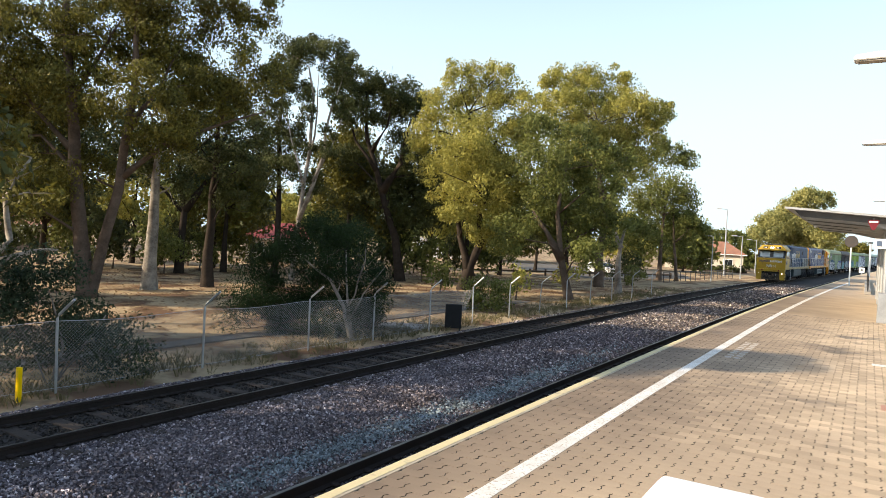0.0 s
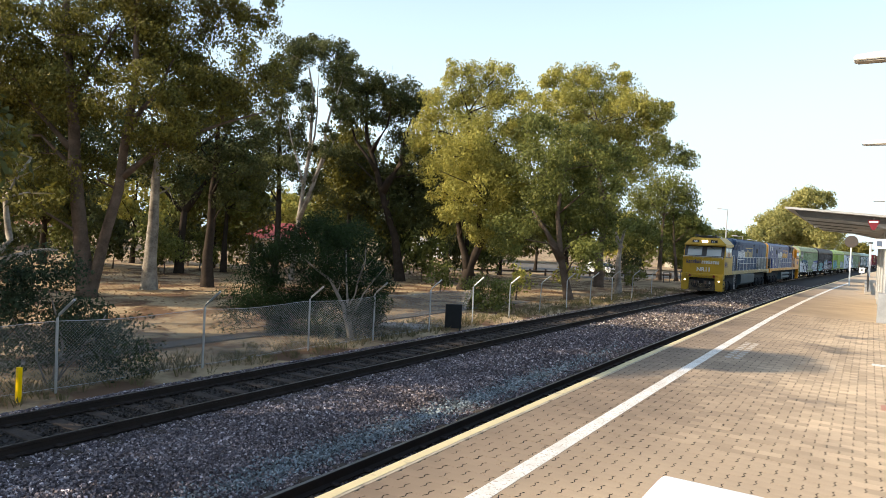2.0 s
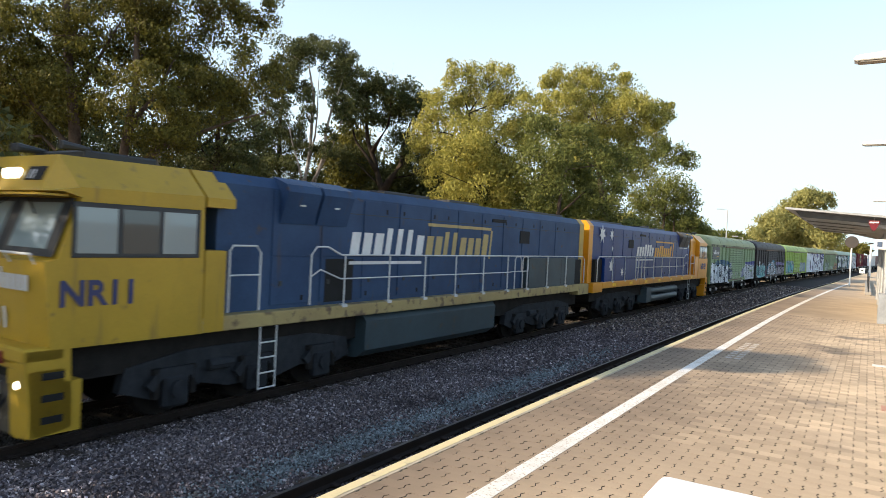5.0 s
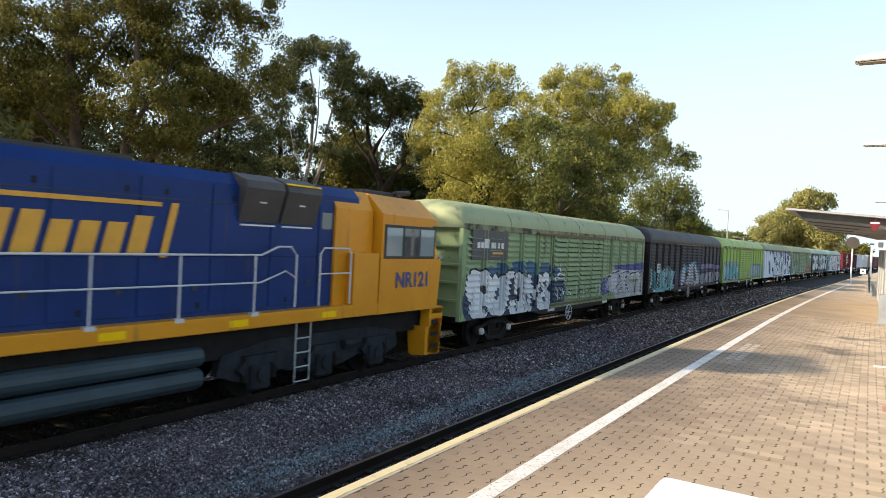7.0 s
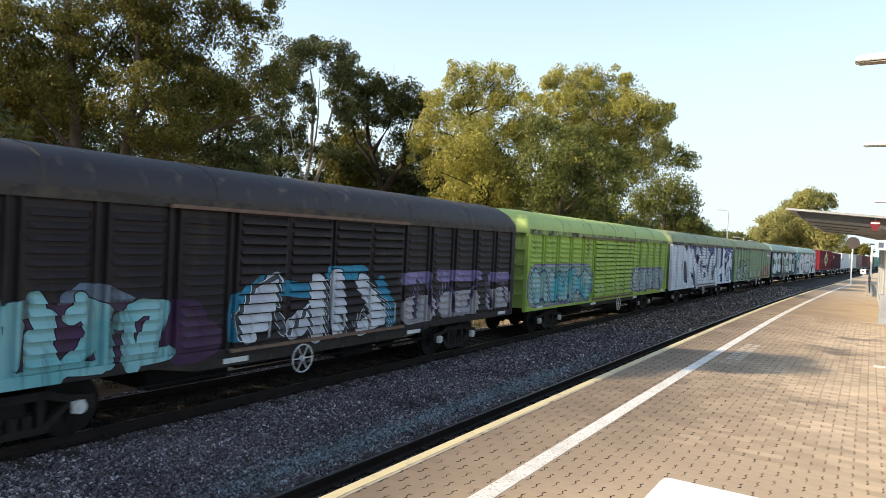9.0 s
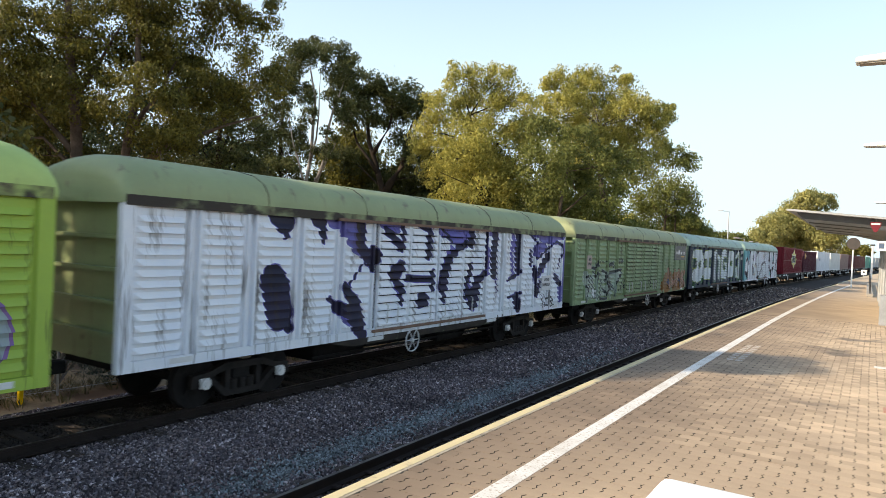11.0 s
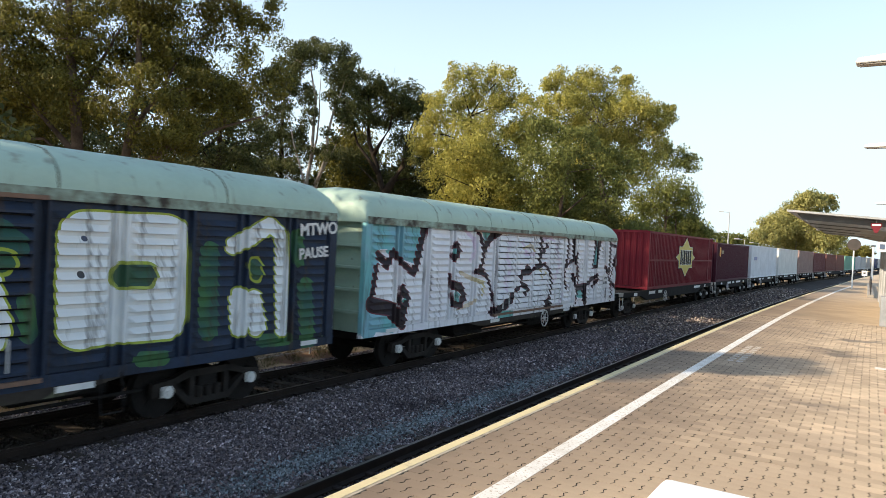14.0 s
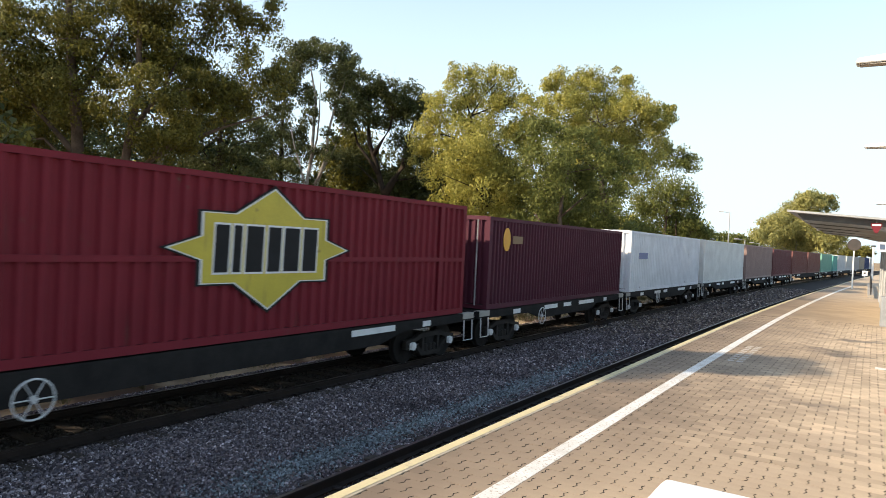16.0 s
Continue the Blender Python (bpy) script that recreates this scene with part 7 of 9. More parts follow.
            for z in (0.27, 0.55, 0.83, 1.11):
                tube(bm, [(s * 1.47, y - 0.2, z), (s * 1.47, y + 0.2, z)], 0.016, 6)
            part("ladder", bm, M["rail_white"] if faded else M["grey_steel"], root, "white steel ladder" if faded else "grimy steel ladder with worn rungs")
        for i in range(8 if not faded else 0):
            y = F + 1.9 + i * 2.35
            part("reflector", box(*sorted((s * 1.461, s * 1.466)), y, y + 0.42, 1.46, 1.58), M["reflector"], root, "bright yellow reflector")
        # handrails
        bm = bmesh.new()
        xs = s * 1.42
        top = [(xs, F + 5.42, 1.72), (xs, F + 5.42, 2.72), (xs, F + 5.58, 2.88), (xs, F + 5.9, 2.88), (xs, F + 6.32, 2.72), (xs, 5.1, 2.72), (xs, R - 0.5, 2.72), (xs, R - 0.3, 2.6), (xs, R - 0.3, 1.7)]
        tube(bm, top, 0.02, 6)
        tube(bm, [(xs, F + 5.42, 2.28), (xs, F + 5.7, 2.42), (xs, F + 6.32, 2.22), (xs, 3.6, 2.22), (xs, 4.05, 2.24), (xs, 5.0, 2.24)], 0.016, 6)
        for a, c in ((4.1, 4.55), (4.66, 5.05)):
            tube(bm, [(xs, a, 1.7), (xs, a, 2.6), (xs, a + 0.08, 2.70), (xs, c - 0.08, 2.70), (xs, c, 2.6), (xs, c, 2.26)], 0.018, 6)
        rail = part("handrail", bm, M["rail_white"], root, "pale steel walkway handrail")
        for y in (-4.0, -2.43, -0.95, 0.53, 2.07, 3.6, 5.02, 6.62, 8.3):
            bm = bmesh.new()
            tube(bm, [(xs, y, 1.66), (xs, y, 2.72)], 0.02, 6)
            bx(bm, xs - 0.05, xs + 0.05, y - 0.08, y + 0.08, 1.62, 1.69)
            part("handrail_post", bm, M["rail_white"], rail)
        bm = bmesh.new()
        g0, g1 = (F + 3.4, F + 4.1) if faded else (F + 3.8, F + 4.75)
        tube(bm, [(xs, g0, 1.7), (xs, g0, 2.78), (xs, g0 + 0.07, 2.87), (xs, g1 - 0.1, 2.87), (xs, g1, 2.75), (xs, g1, 1.7)], 0.02, 6)
        tube(bm, [(xs, g0, 2.35), (xs, g1, 2.35)], 0.016, 6)
        part("door_grab_rail", bm, M["rail_white"], root)
    bm = bmesh.new()
    prism(bm, [(-0.95, 1.39), (-0.95, 0.35), (1.15, 0.42), (1.40, 0.6), (1.42, 1.25), (1.3, 1.39)], -3.2, 2.9)
    part("fuel_tank", bm, M["tank_grey"], root, "large grey fuel tank between the bogies")
    part("battery_box", box(-1.42, -0.96, 2.25, 3.07, 0.45, 1.21, bev=0.02), M["tank_grey"], root, "grey box beside the fuel tank")
    for z in (0.62, 0.99):
        bm = bmesh.new()
        tube(bm, [(-1.22, 2.2, z), (-1.22, -3.0, z)], 0.17, 14)
        part("air_reservoir", bm, M["tank_grey"], root, "long grey cylindrical air tank")
    # three-axle bogies
    for y in (F + 4.3, R - 3.7):
        b = part("bogie", box(-1.0, 1.0, -2.0, 2.0, 0.6, 0.84), M["under"], root, "heavy three-axle bogie", pose(0, y, 0))
        for s in (-1, 1):
            a, c = sorted((s * 0.98, s * 1.16))
            bm = bmesh.new()
            prism(bm, [(-2.7, 0.55), (-2.6, 0.92), (-1.5, 1.1), (1.5, 1.1), (2.6, 0.92), (2.7, 0.55), (2.1, 0.36), (1.2, 0.5), (0.6, 0.36), (-0.6, 0.36), (-1.2, 0.5), (-2.1, 0.36)], a, c, "x")
            part("side_frame", bm, M["bogie_dust"], b, "heavy cast bogie frame")
            for q in (-1.75, 0.0, 1.75):
                bm = bmesh.new()
                bx(bm, min(s * 1.1, s * 1.3), max(s * 1.1, s * 1.3), q - 0.24, q + 0.24, 0.2, 0.74, bev=0.05)
                disc(bm, *sorted((s * 1.29, s * 1.35)), q, 0.5, 0.15, 12)
                part("axle_box", bm, M["bogie_dust"], b)
                bm = bmesh.new()
                prism(bm, [(q - 0.55, 0.62), (q - 0.3, 0.86), (q + 0.3, 0.86), (q + 0.55, 0.62), (q + 0.42, 0.5), (q + 0.26, 0.7), (q - 0.26, 0.7), (q - 0.42, 0.5)], *sorted((s * 1.16, s * 1.27)), "x")
                part("equaliser_arm", bm, M["bogie_dust"], b)
                for e in (-0.34, 0.34):
                    bm = bmesh.new()
                    tube(bm, [(s * 1.2, q + e, 0.38), (s * 1.2, q + e, 0.86)], 0.075, 8)
                    part("spring", bm, M["under"], b)
            bm = bmesh.new()
            tube(bm, [(s * 1.22, -1.1, 0.8), (s * 1.22, -0.6, 0.8)], 0.1, 8)
            part("brake_cylinder", bm, M["bogie_dust"], b)
        for q in (-1.75, 0.0, 1.75):
            wheelset(b, q, 0.52)
    # lettering and stripe bars
    fl = lambda me, y, z, nm, lb: link(nm, me, None, root, lb, Matrix.Translation((side * 1.482, y, z)) @ Matrix.Rotation(radians(90 * side), 4, "Z") @ Matrix.Rotation(radians(90), 4, "X"))
    fl(lettering(number, 0.5, M["logo_navy"] if faded else M["number_blue"], "road_number"), F + 0.46 if side > 0 else F + 2.25, 1.99, "road_number", "dark blue road number on the cab side")
    link("road_number", lettering(number, 0.42, M["logo_white"], "road_number"), None, root, "white road number on the nose", Matrix.Translation((-0.45, F + 0.292, 1.62)) @ Matrix.Rotation(radians(96), 4, "X"))
    for i in range(15):
        bm = bmesh.new()
        x, up = -1.2 + i * 0.157, 0.3 if i in (0, 4, 6, 10) else 0.22
        prism(bm, [(x, 0), (x + 0.05, 0), (x + 0.08, up), (x + 0.03, up)], -0.012, 0.0)
        prism(bm, [(x + 0.07, 0), (x + 0.11, 0), (x + 0.14, 0.22), (x + 0.10, 0.22)], -0.012, 0.0)
        part("lettering_bar", bm, M["logo_navy"] if i < 7 else M["logo_white"], root, "slanted bar of the company name", pose(0, F + 0.247, 2.18, 6))
    return root


def bars(root, side, x, spans, z0, z1, material, label, slant=0.12):
    """Slanted plain shapes of a company name on a flank: solid bars, each a part of its own."""
    a, c = sorted((side * x, side * (x + 0.006)))

    def leaning(y0, y1, za, zb):
        bm = bmesh.new()
        d0, d1 = slant * side * (za - z0) / (z1 - z0), slant * side * (zb - z0) / (z1 - z0)
        prism(bm, [(y0 + d0, za), (y1 + d0, za), (y1 + d1, zb), (y0 + d1, zb)], a, c, "x")
        return bm
    for y0, w, up in spans:
        part("lettering_bar", leaning(y0, y0 + w, z0, z0 + (z1 - z0) * up), material, root, label)


def star(root, side, x, y, z, r, material):
    o = []
    for k in range(14):
        q = r if k % 2 == 0 else r * 0.45
        a = math.pi * k / 7
        o.append((y + q * math.sin(a), z + q * math.cos(a)))
    bm = bmesh.new()
    a, c = sorted((side * x, side * (x + 0.006)))
    prism(bm, o, a, c, "x")
    return part("star", bm, material, root, "white seven-pointed star")


TURNED = []


def build_train():
    """All vehicles in running order, with the place of each middle behind the train's zero mark."""
    made = []
    lead = loco("yellow and sun-faded blue diesel locomotive leading the train with lit headlights", M["blue_faded"], M["yellow"], M["sill_cream"], 1, "NR11", True)
    made.append((lead, -2.95, 0))
    y = 0.2
    faded_gold = mat("sun_faded_gold_vinyl", (0.46, 0.34, 0.12), (0.34, 0.26, 0.12), rough=0.6, scale=3, fine=25, bump=0.02)
    bars(lead, 1, 1.180, [(-3.6 + i * 0.42, 0.3 if i not in (3, 4, 5) else 0.2, 1.0 if i in (3, 4, 5) else 0.8) for i in range(7)], 2.70, 3.34, M["logo_white"], "white shape of the company name", 0.1)
    bars(lead, 1, 1.180, [(-0.63 + i * 0.42, 0.3 if i not in (2, 3) else 0.2, 1.0 if i in (2, 3, 7) else 0.8) for i in range(8)], 2.70, 3.34, faded_gold, "faded gold shape of the company name", 0.1)
    bars(lead, 1, 1.180, [(-3.6, 2.8, 1)], 2.50, 2.57, M["logo_white"], "white line under the company name", 0.0)
    bars(lead, 1, 1.180, [(-0.55, 3.4, 1)], 3.46, 3.54, faded_gold, "gold line over the company name", 0.0)
    bars(lead, 1, 1.180, [(2.75, 0.1, 1)], 2.62, 3.46, faded_gold, "gold line beside the company name", 0.1)
    second = loco("dark blue and orange diesel locomotive with white stars running cab last", M["blue"], M["orange"], M["orange"], -1, "NR121", False)
    made.append((second, 18.85, 180))
    TURNED.append(second.name)
    for dy, dz, r in ((9.13, 3.66, 0.40), (7.96, 3.66, 0.26), (7.8, 3.07, 0.13), (8.46, 2.34, 0.29), (6.98, 2.05, 0.22)):
        star(second, -1, 1.195 if dz > 2.6 else 1.404, dy, dz, r, M["logo_white"])
    bars(second, -1, 1.195, [(4.0 - i * 0.41, 0.29, u) for i, u in enumerate((0.78, 0.78, 0.78, 1.0, 1.0, 1.0, 0.78))], 2.75, 3.33, M["logo_white"], "white bars of the company name", 0.14)
    bars(second, -1, 1.195, [(1.5, 2.9, 1)], 2.54, 2.60, M["logo_white"], "white line under the company name", 0.0)
    bars(second, -1, 1.195, [(0.98 - i * 0.415, 0.30, 1.0 if i in (2, 3, 7) else 0.8) for i in range(8)], 2.73, 3.31, M["logo_gold"], "gold bars of the company name", 0.14)
    bars(second, -1, 1.195, [(-2.2, 3.3, 1)], 3.47, 3.54, M["logo_gold"], "gold line over the company name", 0.0)
    bars(second, -1, 1.195, [(-2.32, 0.13, 1)], 2.66, 3.54, M["logo_gold"], "gold line beside the company name", 0.2)
    green = (0.28, 0.37, 0.195)
    white, ink, teal, navy = (0.78, 0.80, 0.82), (0.012, 0.012, 0.016), (0.07, 0.36, 0.40), (0.02, 0.05, 0.14)
    violet, lime = (0.10, 0.085, 0.36), (0.32, 0.38, 0.05)
    # sprayed pieces, each drawn stroke by stroke in its van's own space
    bubbles = spray(0.26, -7.15, 2.19, -7.12, 2.18) + spray(0.27, -6.62, 2.26, -6.21, 2.24) + spray(0.24, -5.56, 2.33, -5.08, 2.33) + spray(0.22, -4.59, 2.38, -4.13, 2.30) + spray(0.2, -3.50, 2.31, -3.03, 2.30) + spray(0.2, -2.52, 2.20, -2.29, 2.14)
    round_letters = spray(0.46, -8.07, 1.88, -7.69, 1.78, -7.49, 1.87) + spray(0.3, -7.99, 1.25, -7.47, 1.25) + spray(0.1, -7.15, 1.83) + spray(0.09, -7.05, 1.95) + spray(0.09, -6.95, 2.04) + spray(0.1, -6.82, 2.11) + spray(0.5, -6.71, 1.54, -6.35, 1.66) + spray(0.42, -6.82, 1.39, -6.42, 1.35) + spray(0.15, -6.00, 2.12, -5.73, 2.12) + spray(0.12, -5.86, 2.00)
    square_letters = spray(0.22, -5.32, 2.02, -4.84, 1.86) + spray(0.26, -4.66, 1.57, -4.75, 1.16, -5.61, 1.13) + spray(0.2, -5.50, 1.77, -5.04, 1.60) + spray(0.15, -5.71, 1.09, -4.80, 0.98) + spray(0.17, -4.50, 1.98, -4.41, 1.07) + spray(0.15, -4.33, 1.68, -4.02, 1.42) + spray(0.17, -3.73, 1.69, -3.69, 1.14) + spray(0.14, -3.68, 1.99) + spray(0.3, -3.25, 1.86, -3.14, 1.91) + spray(0.3, -3.31, 1.30, -3.04, 1.28) + spray(0.15, -3.49, 0.96, -2.95, 1.00)
    ink_marks = spray(0.13, -7.59, 1.79, -7.54, 1.75) + spray(0.04, -7.47, 1.25, -7.36, 1.10) + spray(0.04, -7.37, 1.31, -7.22, 1.10) + spray(0.1, -6.69, 1.50, -6.63, 1.70) + spray(0.13, -5.70, 1.95, -5.64, 1.67) + spray(0.1, -5.23, 1.66, -5.24, 1.41) + spray(0.05, -5.39, 1.49, -5.38, 1.05) + spray(0.12, -4.19, 1.24, -4.00, 1.12) + spray(0.06, -4.26, 1.49, -4.07, 1.18, -3.84, 1.50) + spray(0.12, -3.23, 1.81) + spray(0.11, -3.28, 1.28) + spray(0.04, -4.71, 1.38, -4.58, 1.47, -4.59, 1.19) + spray(0.05, -3.66, 1.63, -3.52, 1.52)
    outline_tail = spray(0.03, -2.50, 1.88, -2.28, 2.09, -2.05, 2.13, -1.72, 2.07, -1.53, 1.65) + spray(0.025, -2.35, 1.98, -1.80, 1.95) + spray(0.03, -2.15, 2.44, -2.13, 2.19) + spray(0.025, -2.30, 2.31, -1.98, 2.30) + spray(0.025, -2.33, 1.65, -2.39, 1.32) + spray(0.025, -2.02, 1.63, -1.99, 1.23) + spray(0.025, -1.73, 1.40, -1.43, 1.53, -1.07, 1.39, -1.06, 1.21)
    rear_fill = spray(0.3, 3.45, 1.58, 5.68, 1.55) + spray(0.3, 4.39, 1.22, 7.61, 1.28) + spray(0.25, 7.79, 1.54, 7.85, 0.99) + spray(0.2, 3.85, 2.02, 7.54, 1.91)
    rear_lines = spray(0.035, 3.05, 1.33, 2.99, 1.90, 3.41, 1.96, 3.47, 1.35) + spray(0.035, 3.62, 1.27, 3.64, 2.02, 4.61, 2.15, 4.82, 1.67, 4.07, 1.31) + spray(0.035, 5.04, 1.17, 4.95, 2.02, 5.97, 2.12, 5.50, 1.64, 6.08, 1.14) + spray(0.035, 6.27, 1.09, 6.18, 1.95, 7.52, 2.09) + spray(0.035, 6.98, 1.58, 7.03, 1.13) + spray(0.035, 7.97, 1.08, 7.94, 2.08, 8.59, 2.10) + spray(0.03, 4.54, 1.24, 5.01, 1.42, 5.38, 1.12)
    plum_cloud = spray(0.5, -6.86, 1.53, -6.06, 1.59) + spray(0.45, -5.84, 1.57, -3.69, 1.54) + spray(0.3, -3.67, 1.17, -3.23, 1.31)
    teal_letters = spray(0.13, -6.49, 1.92, -6.15, 1.99) + spray(0.14, -6.31, 1.76, -6.38, 1.26) + spray(0.12, -6.06, 1.59, -6.05, 1.21) + spray(0.13, -5.89, 1.84, -5.90, 1.11) + spray(0.12, -5.55, 1.85, -5.31, 1.96, -5.05, 1.86, -5.36, 1.36, -5.71, 1.09) + spray(0.12, -5.04, 1.65, -5.02, 1.15) + spray(0.13, -4.82, 1.72, -4.46, 1.91, -4.12, 1.88, -4.44, 1.34, -4.61, 1.02) + spray(0.12, -4.16, 1.75, -4.29, 1.24) + spray(0.1, -5.75, 1.13, -5.10, 1.08) + spray(0.12, -4.66, 1.11, -3.98, 1.16)
    grey_caps = spray(0.16, -5.59, 2.05, -5.40, 2.15, -5.06, 2.11, -4.74, 1.96) + spray(0.12, -3.70, 1.72, -3.52, 1.43)
    sky_halo = spray(0.17, -2.68, 1.35, -2.66, 1.85, -2.02, 2.22) + spray(0.15, -1.59, 2.10, -0.74, 2.02) + spray(0.16, -0.26, 2.35, 0.74, 2.37) + spray(0.16, 1.40, 2.12, 1.78, 1.59, 1.86, 1.19)
    bubble_fill = spray(0.2, -2.37, 1.32, -2.40, 1.73, -1.81, 2.22) + spray(0.2, -2.12, 1.50, -1.87, 2.01) + spray(0.24, -1.25, 1.33, -0.87, 1.52) + spray(0.2, -0.67, 2.18, -0.60, 1.16) + spray(0.22, -0.08, 2.23, 0.08, 1.21) + spray(0.2, 0.76, 2.14, 1.46, 1.35, 0.83, 1.15)
    bubble_ink = spray(0.09, -1.68, 1.58, -1.54, 1.30) + spray(0.04, -2.56, 1.24, -2.65, 1.65, -2.29, 2.13, -1.72, 2.34, -1.69, 1.79) + spray(0.04, -1.39, 1.23, -0.88, 1.69, -0.76, 1.06) + spray(0.05, -0.42, 2.18, -0.27, 1.13) + spray(0.06, 0.15, 1.45, 0.27, 1.08) + spray(0.03, 0.54, 1.24, 0.80, 1.52, 1.12, 1.25) + spray(0.03, 0.95, 2.14, 1.72, 1.59, 1.87, 1.06)
    mauve_caps = spray(0.15, 2.34, 2.16, 3.44, 2.21) + spray(0.15, 3.97, 2.23, 6.08, 2.18) + spray(0.14, 6.76, 2.13, 7.87, 2.11)
    dusty_fill = spray(0.34, 2.64, 1.40, 3.51, 1.42) + spray(0.34, 4.32, 1.45, 5.82, 1.44) + spray(0.3, 6.83, 1.47, 7.74, 1.51)
    dusty_ink = spray(0.08, 2.95, 2.08, 2.90, 1.25) + spray(0.08, 3.45, 2.06, 3.65, 1.34) + spray(0.05, 3.90, 1.47, 4.26, 2.04) + spray(0.07, 4.55, 2.03, 4.76, 1.27) + spray(0.06, 5.51, 1.38, 5.92, 2.07) + spray(0.08, 6.60, 1.97, 6.85, 1.30) + spray(0.06, 7.51, 1.95, 7.75, 1.42)
    violet_front = spray(0.2, -4.16, 3.48, -3.27, 3.52) + spray(0.17, -3.88, 3.29, -3.41, 3.25) + spray(0.13, -3.62, 3.04, -3.39, 2.96) + spray(0.1, -3.47, 2.87, -3.38, 2.83) + spray(0.12, -2.57, 3.48, -1.86, 3.50) + spray(0.12, -2.33, 3.32, -2.04, 3.39) + spray(0.05, -2.09, 2.07, -1.89, 1.82) + spray(0.06, -3.80, 1.46, -3.57, 1.28) + spray(0.1, -0.86, 3.59, -0.48, 3.54)
    violet_rear = spray(0.24, 0.01, 3.45, 1.32, 3.47) + spray(0.2, 0.38, 3.26, 1.04, 3.27) + spray(0.1, 0.05, 2.54, 0.24, 2.77, 0.40, 2.94) + spray(0.14, 1.32, 1.96, 1.41, 1.65) + spray(0.11, 2.52, 2.94, 2.52, 2.27) + spray(0.14, 2.61, 3.47, 3.04, 3.52) + spray(0.1, 4.16, 3.51, 4.01, 2.87, 4.16, 2.23) + spray(0.07, 4.16, 3.46, 4.26, 2.87, 4.38, 2.33)
    black_front = spray(0.25, -5.68, 3.50, -5.56, 3.41) + spray(0.06, -5.52, 3.34, -5.51, 3.11) + spray(0.3, -5.80, 2.26, -5.66, 2.08) + spray(0.32, -5.71, 2.05, -5.59, 1.64) + spray(0.1, -5.46, 1.63, -5.35, 1.35) + spray(0.17, -4.65, 3.47, -4.54, 3.45) + spray(0.1, -4.54, 3.37, -4.48, 3.17) + spray(0.04, -4.48, 3.17, -4.45, 3.02) + spray(0.15, -3.27, 3.43, -3.29, 3.01, -3.21, 2.83) + spray(0.2, -2.97, 2.70, -2.79, 2.73) + spray(0.1, -2.87, 2.87, -2.85, 2.47) + spray(0.02, -3.12, 2.61, -3.61, 2.12) + spray(0.12, -3.75, 2.06, -3.48, 1.78) + spray(0.2, -3.43, 1.69, -3.25, 1.19) + spray(0.14, -3.48, 1.43, -3.12, 0.99) + spray(0.05, -4.24, 1.86, -4.08, 1.74) + spray(0.13, -3.99, 1.67, -3.55, 1.51)
    black_middle = spray(0.1, -2.45, 3.34, -2.15, 3.16) + spray(0.1, -2.17, 3.16, -1.92, 2.97) + spray(0.07, -1.79, 3.47, -1.81, 2.90) + spray(0.17, -2.12, 2.32, -1.86, 2.48) + spray(0.12, -1.99, 2.12, -1.77, 1.91) + spray(0.06, -1.83, 1.81, -1.75, 1.64) + spray(0.08, -1.59, 2.21, -0.47, 2.16) + spray(0.12, -0.67, 3.35, -0.69, 2.76) + spray(0.06, -1.16, 3.53, -0.70, 3.38) + spray(0.09, -0.48, 2.33, -0.46, 1.95) + spray(0.18, -0.95, 1.63, -0.79, 1.65)
    black_rear = spray(0.15, 1.47, 3.46, 1.42, 3.11) + spray(0.1, 1.17, 3.10, 0.75, 2.99, 0.40, 2.75) + spray(0.18, 0.25, 2.64, 0.11, 2.34) + spray(0.2, 0.08, 2.28, 0.05, 1.99) + spray(0.08, 0.05, 1.87, 0.10, 1.63) + spray(0.1, 1.44, 2.48, 1.38, 2.22) + spray(0.26, 1.57, 1.66, 1.62, 1.54) + spray(0.2, 1.82, 2.02, 1.69, 1.44) + spray(0.09, 1.26, 2.14, 1.24, 1.66) + spray(0.1, 1.86, 2.11, 2.36, 2.26) + spray(0.08, 2.34, 3.41, 2.33, 2.84, 2.38, 2.45) + spray(0.18, 2.93, 3.39, 2.85, 2.75, 2.92, 2.26) + spray(0.16, 4.48, 3.48, 4.42, 2.88, 4.52, 2.35) + spray(0.05, 3.86, 2.03, 4.74, 2.30) + spray(0.025, 3.05, 2.16, 3.16, 1.70) + spray(0.2, 4.45, 1.43, 4.61, 1.20) + spray(0.04, 3.96, 1.49, 4.86, 1.62) + spray(0.05, -0.18, 3.53, 0.35, 3.14)
    sage_fill = spray(0.3, -7.58, 1.94, -7.08, 1.60) + spray(0.22, -7.42, 1.34, -7.14, 1.30) + spray(0.22, -6.83, 1.88, -6.81, 1.26) + spray(0.22, -6.31, 1.85, -6.20, 1.18) + spray(0.25, -5.70, 1.89, -5.22, 1.95) + spray(0.22, -5.67, 1.37, -5.09, 1.40) + spray(0.25, -4.70, 2.01, -3.63, 1.96) + spray(0.18, -4.55, 1.35, -4.65, 1.17) + spray(0.2, -4.35, 1.71, -3.97, 1.39)
    sage_ink_front = spray(0.05, -7.58, 1.97, -7.17, 2.02, -7.08, 1.60, -7.25, 1.32, -7.34, 1.03) + spray(0.05, -6.94, 2.00, -6.78, 1.84, -6.70, 1.17) + spray(0.06, -6.89, 2.35, -6.62, 2.30, -6.38, 2.48, -6.12, 2.39) + spray(0.05, -6.48, 1.98, -6.20, 2.17, -6.00, 2.07, -6.23, 1.84, -6.15, 1.09) + spray(0.05, -6.73, 2.19, -6.48, 2.02) + spray(0.05, -7.57, 1.65, -7.29, 1.54)
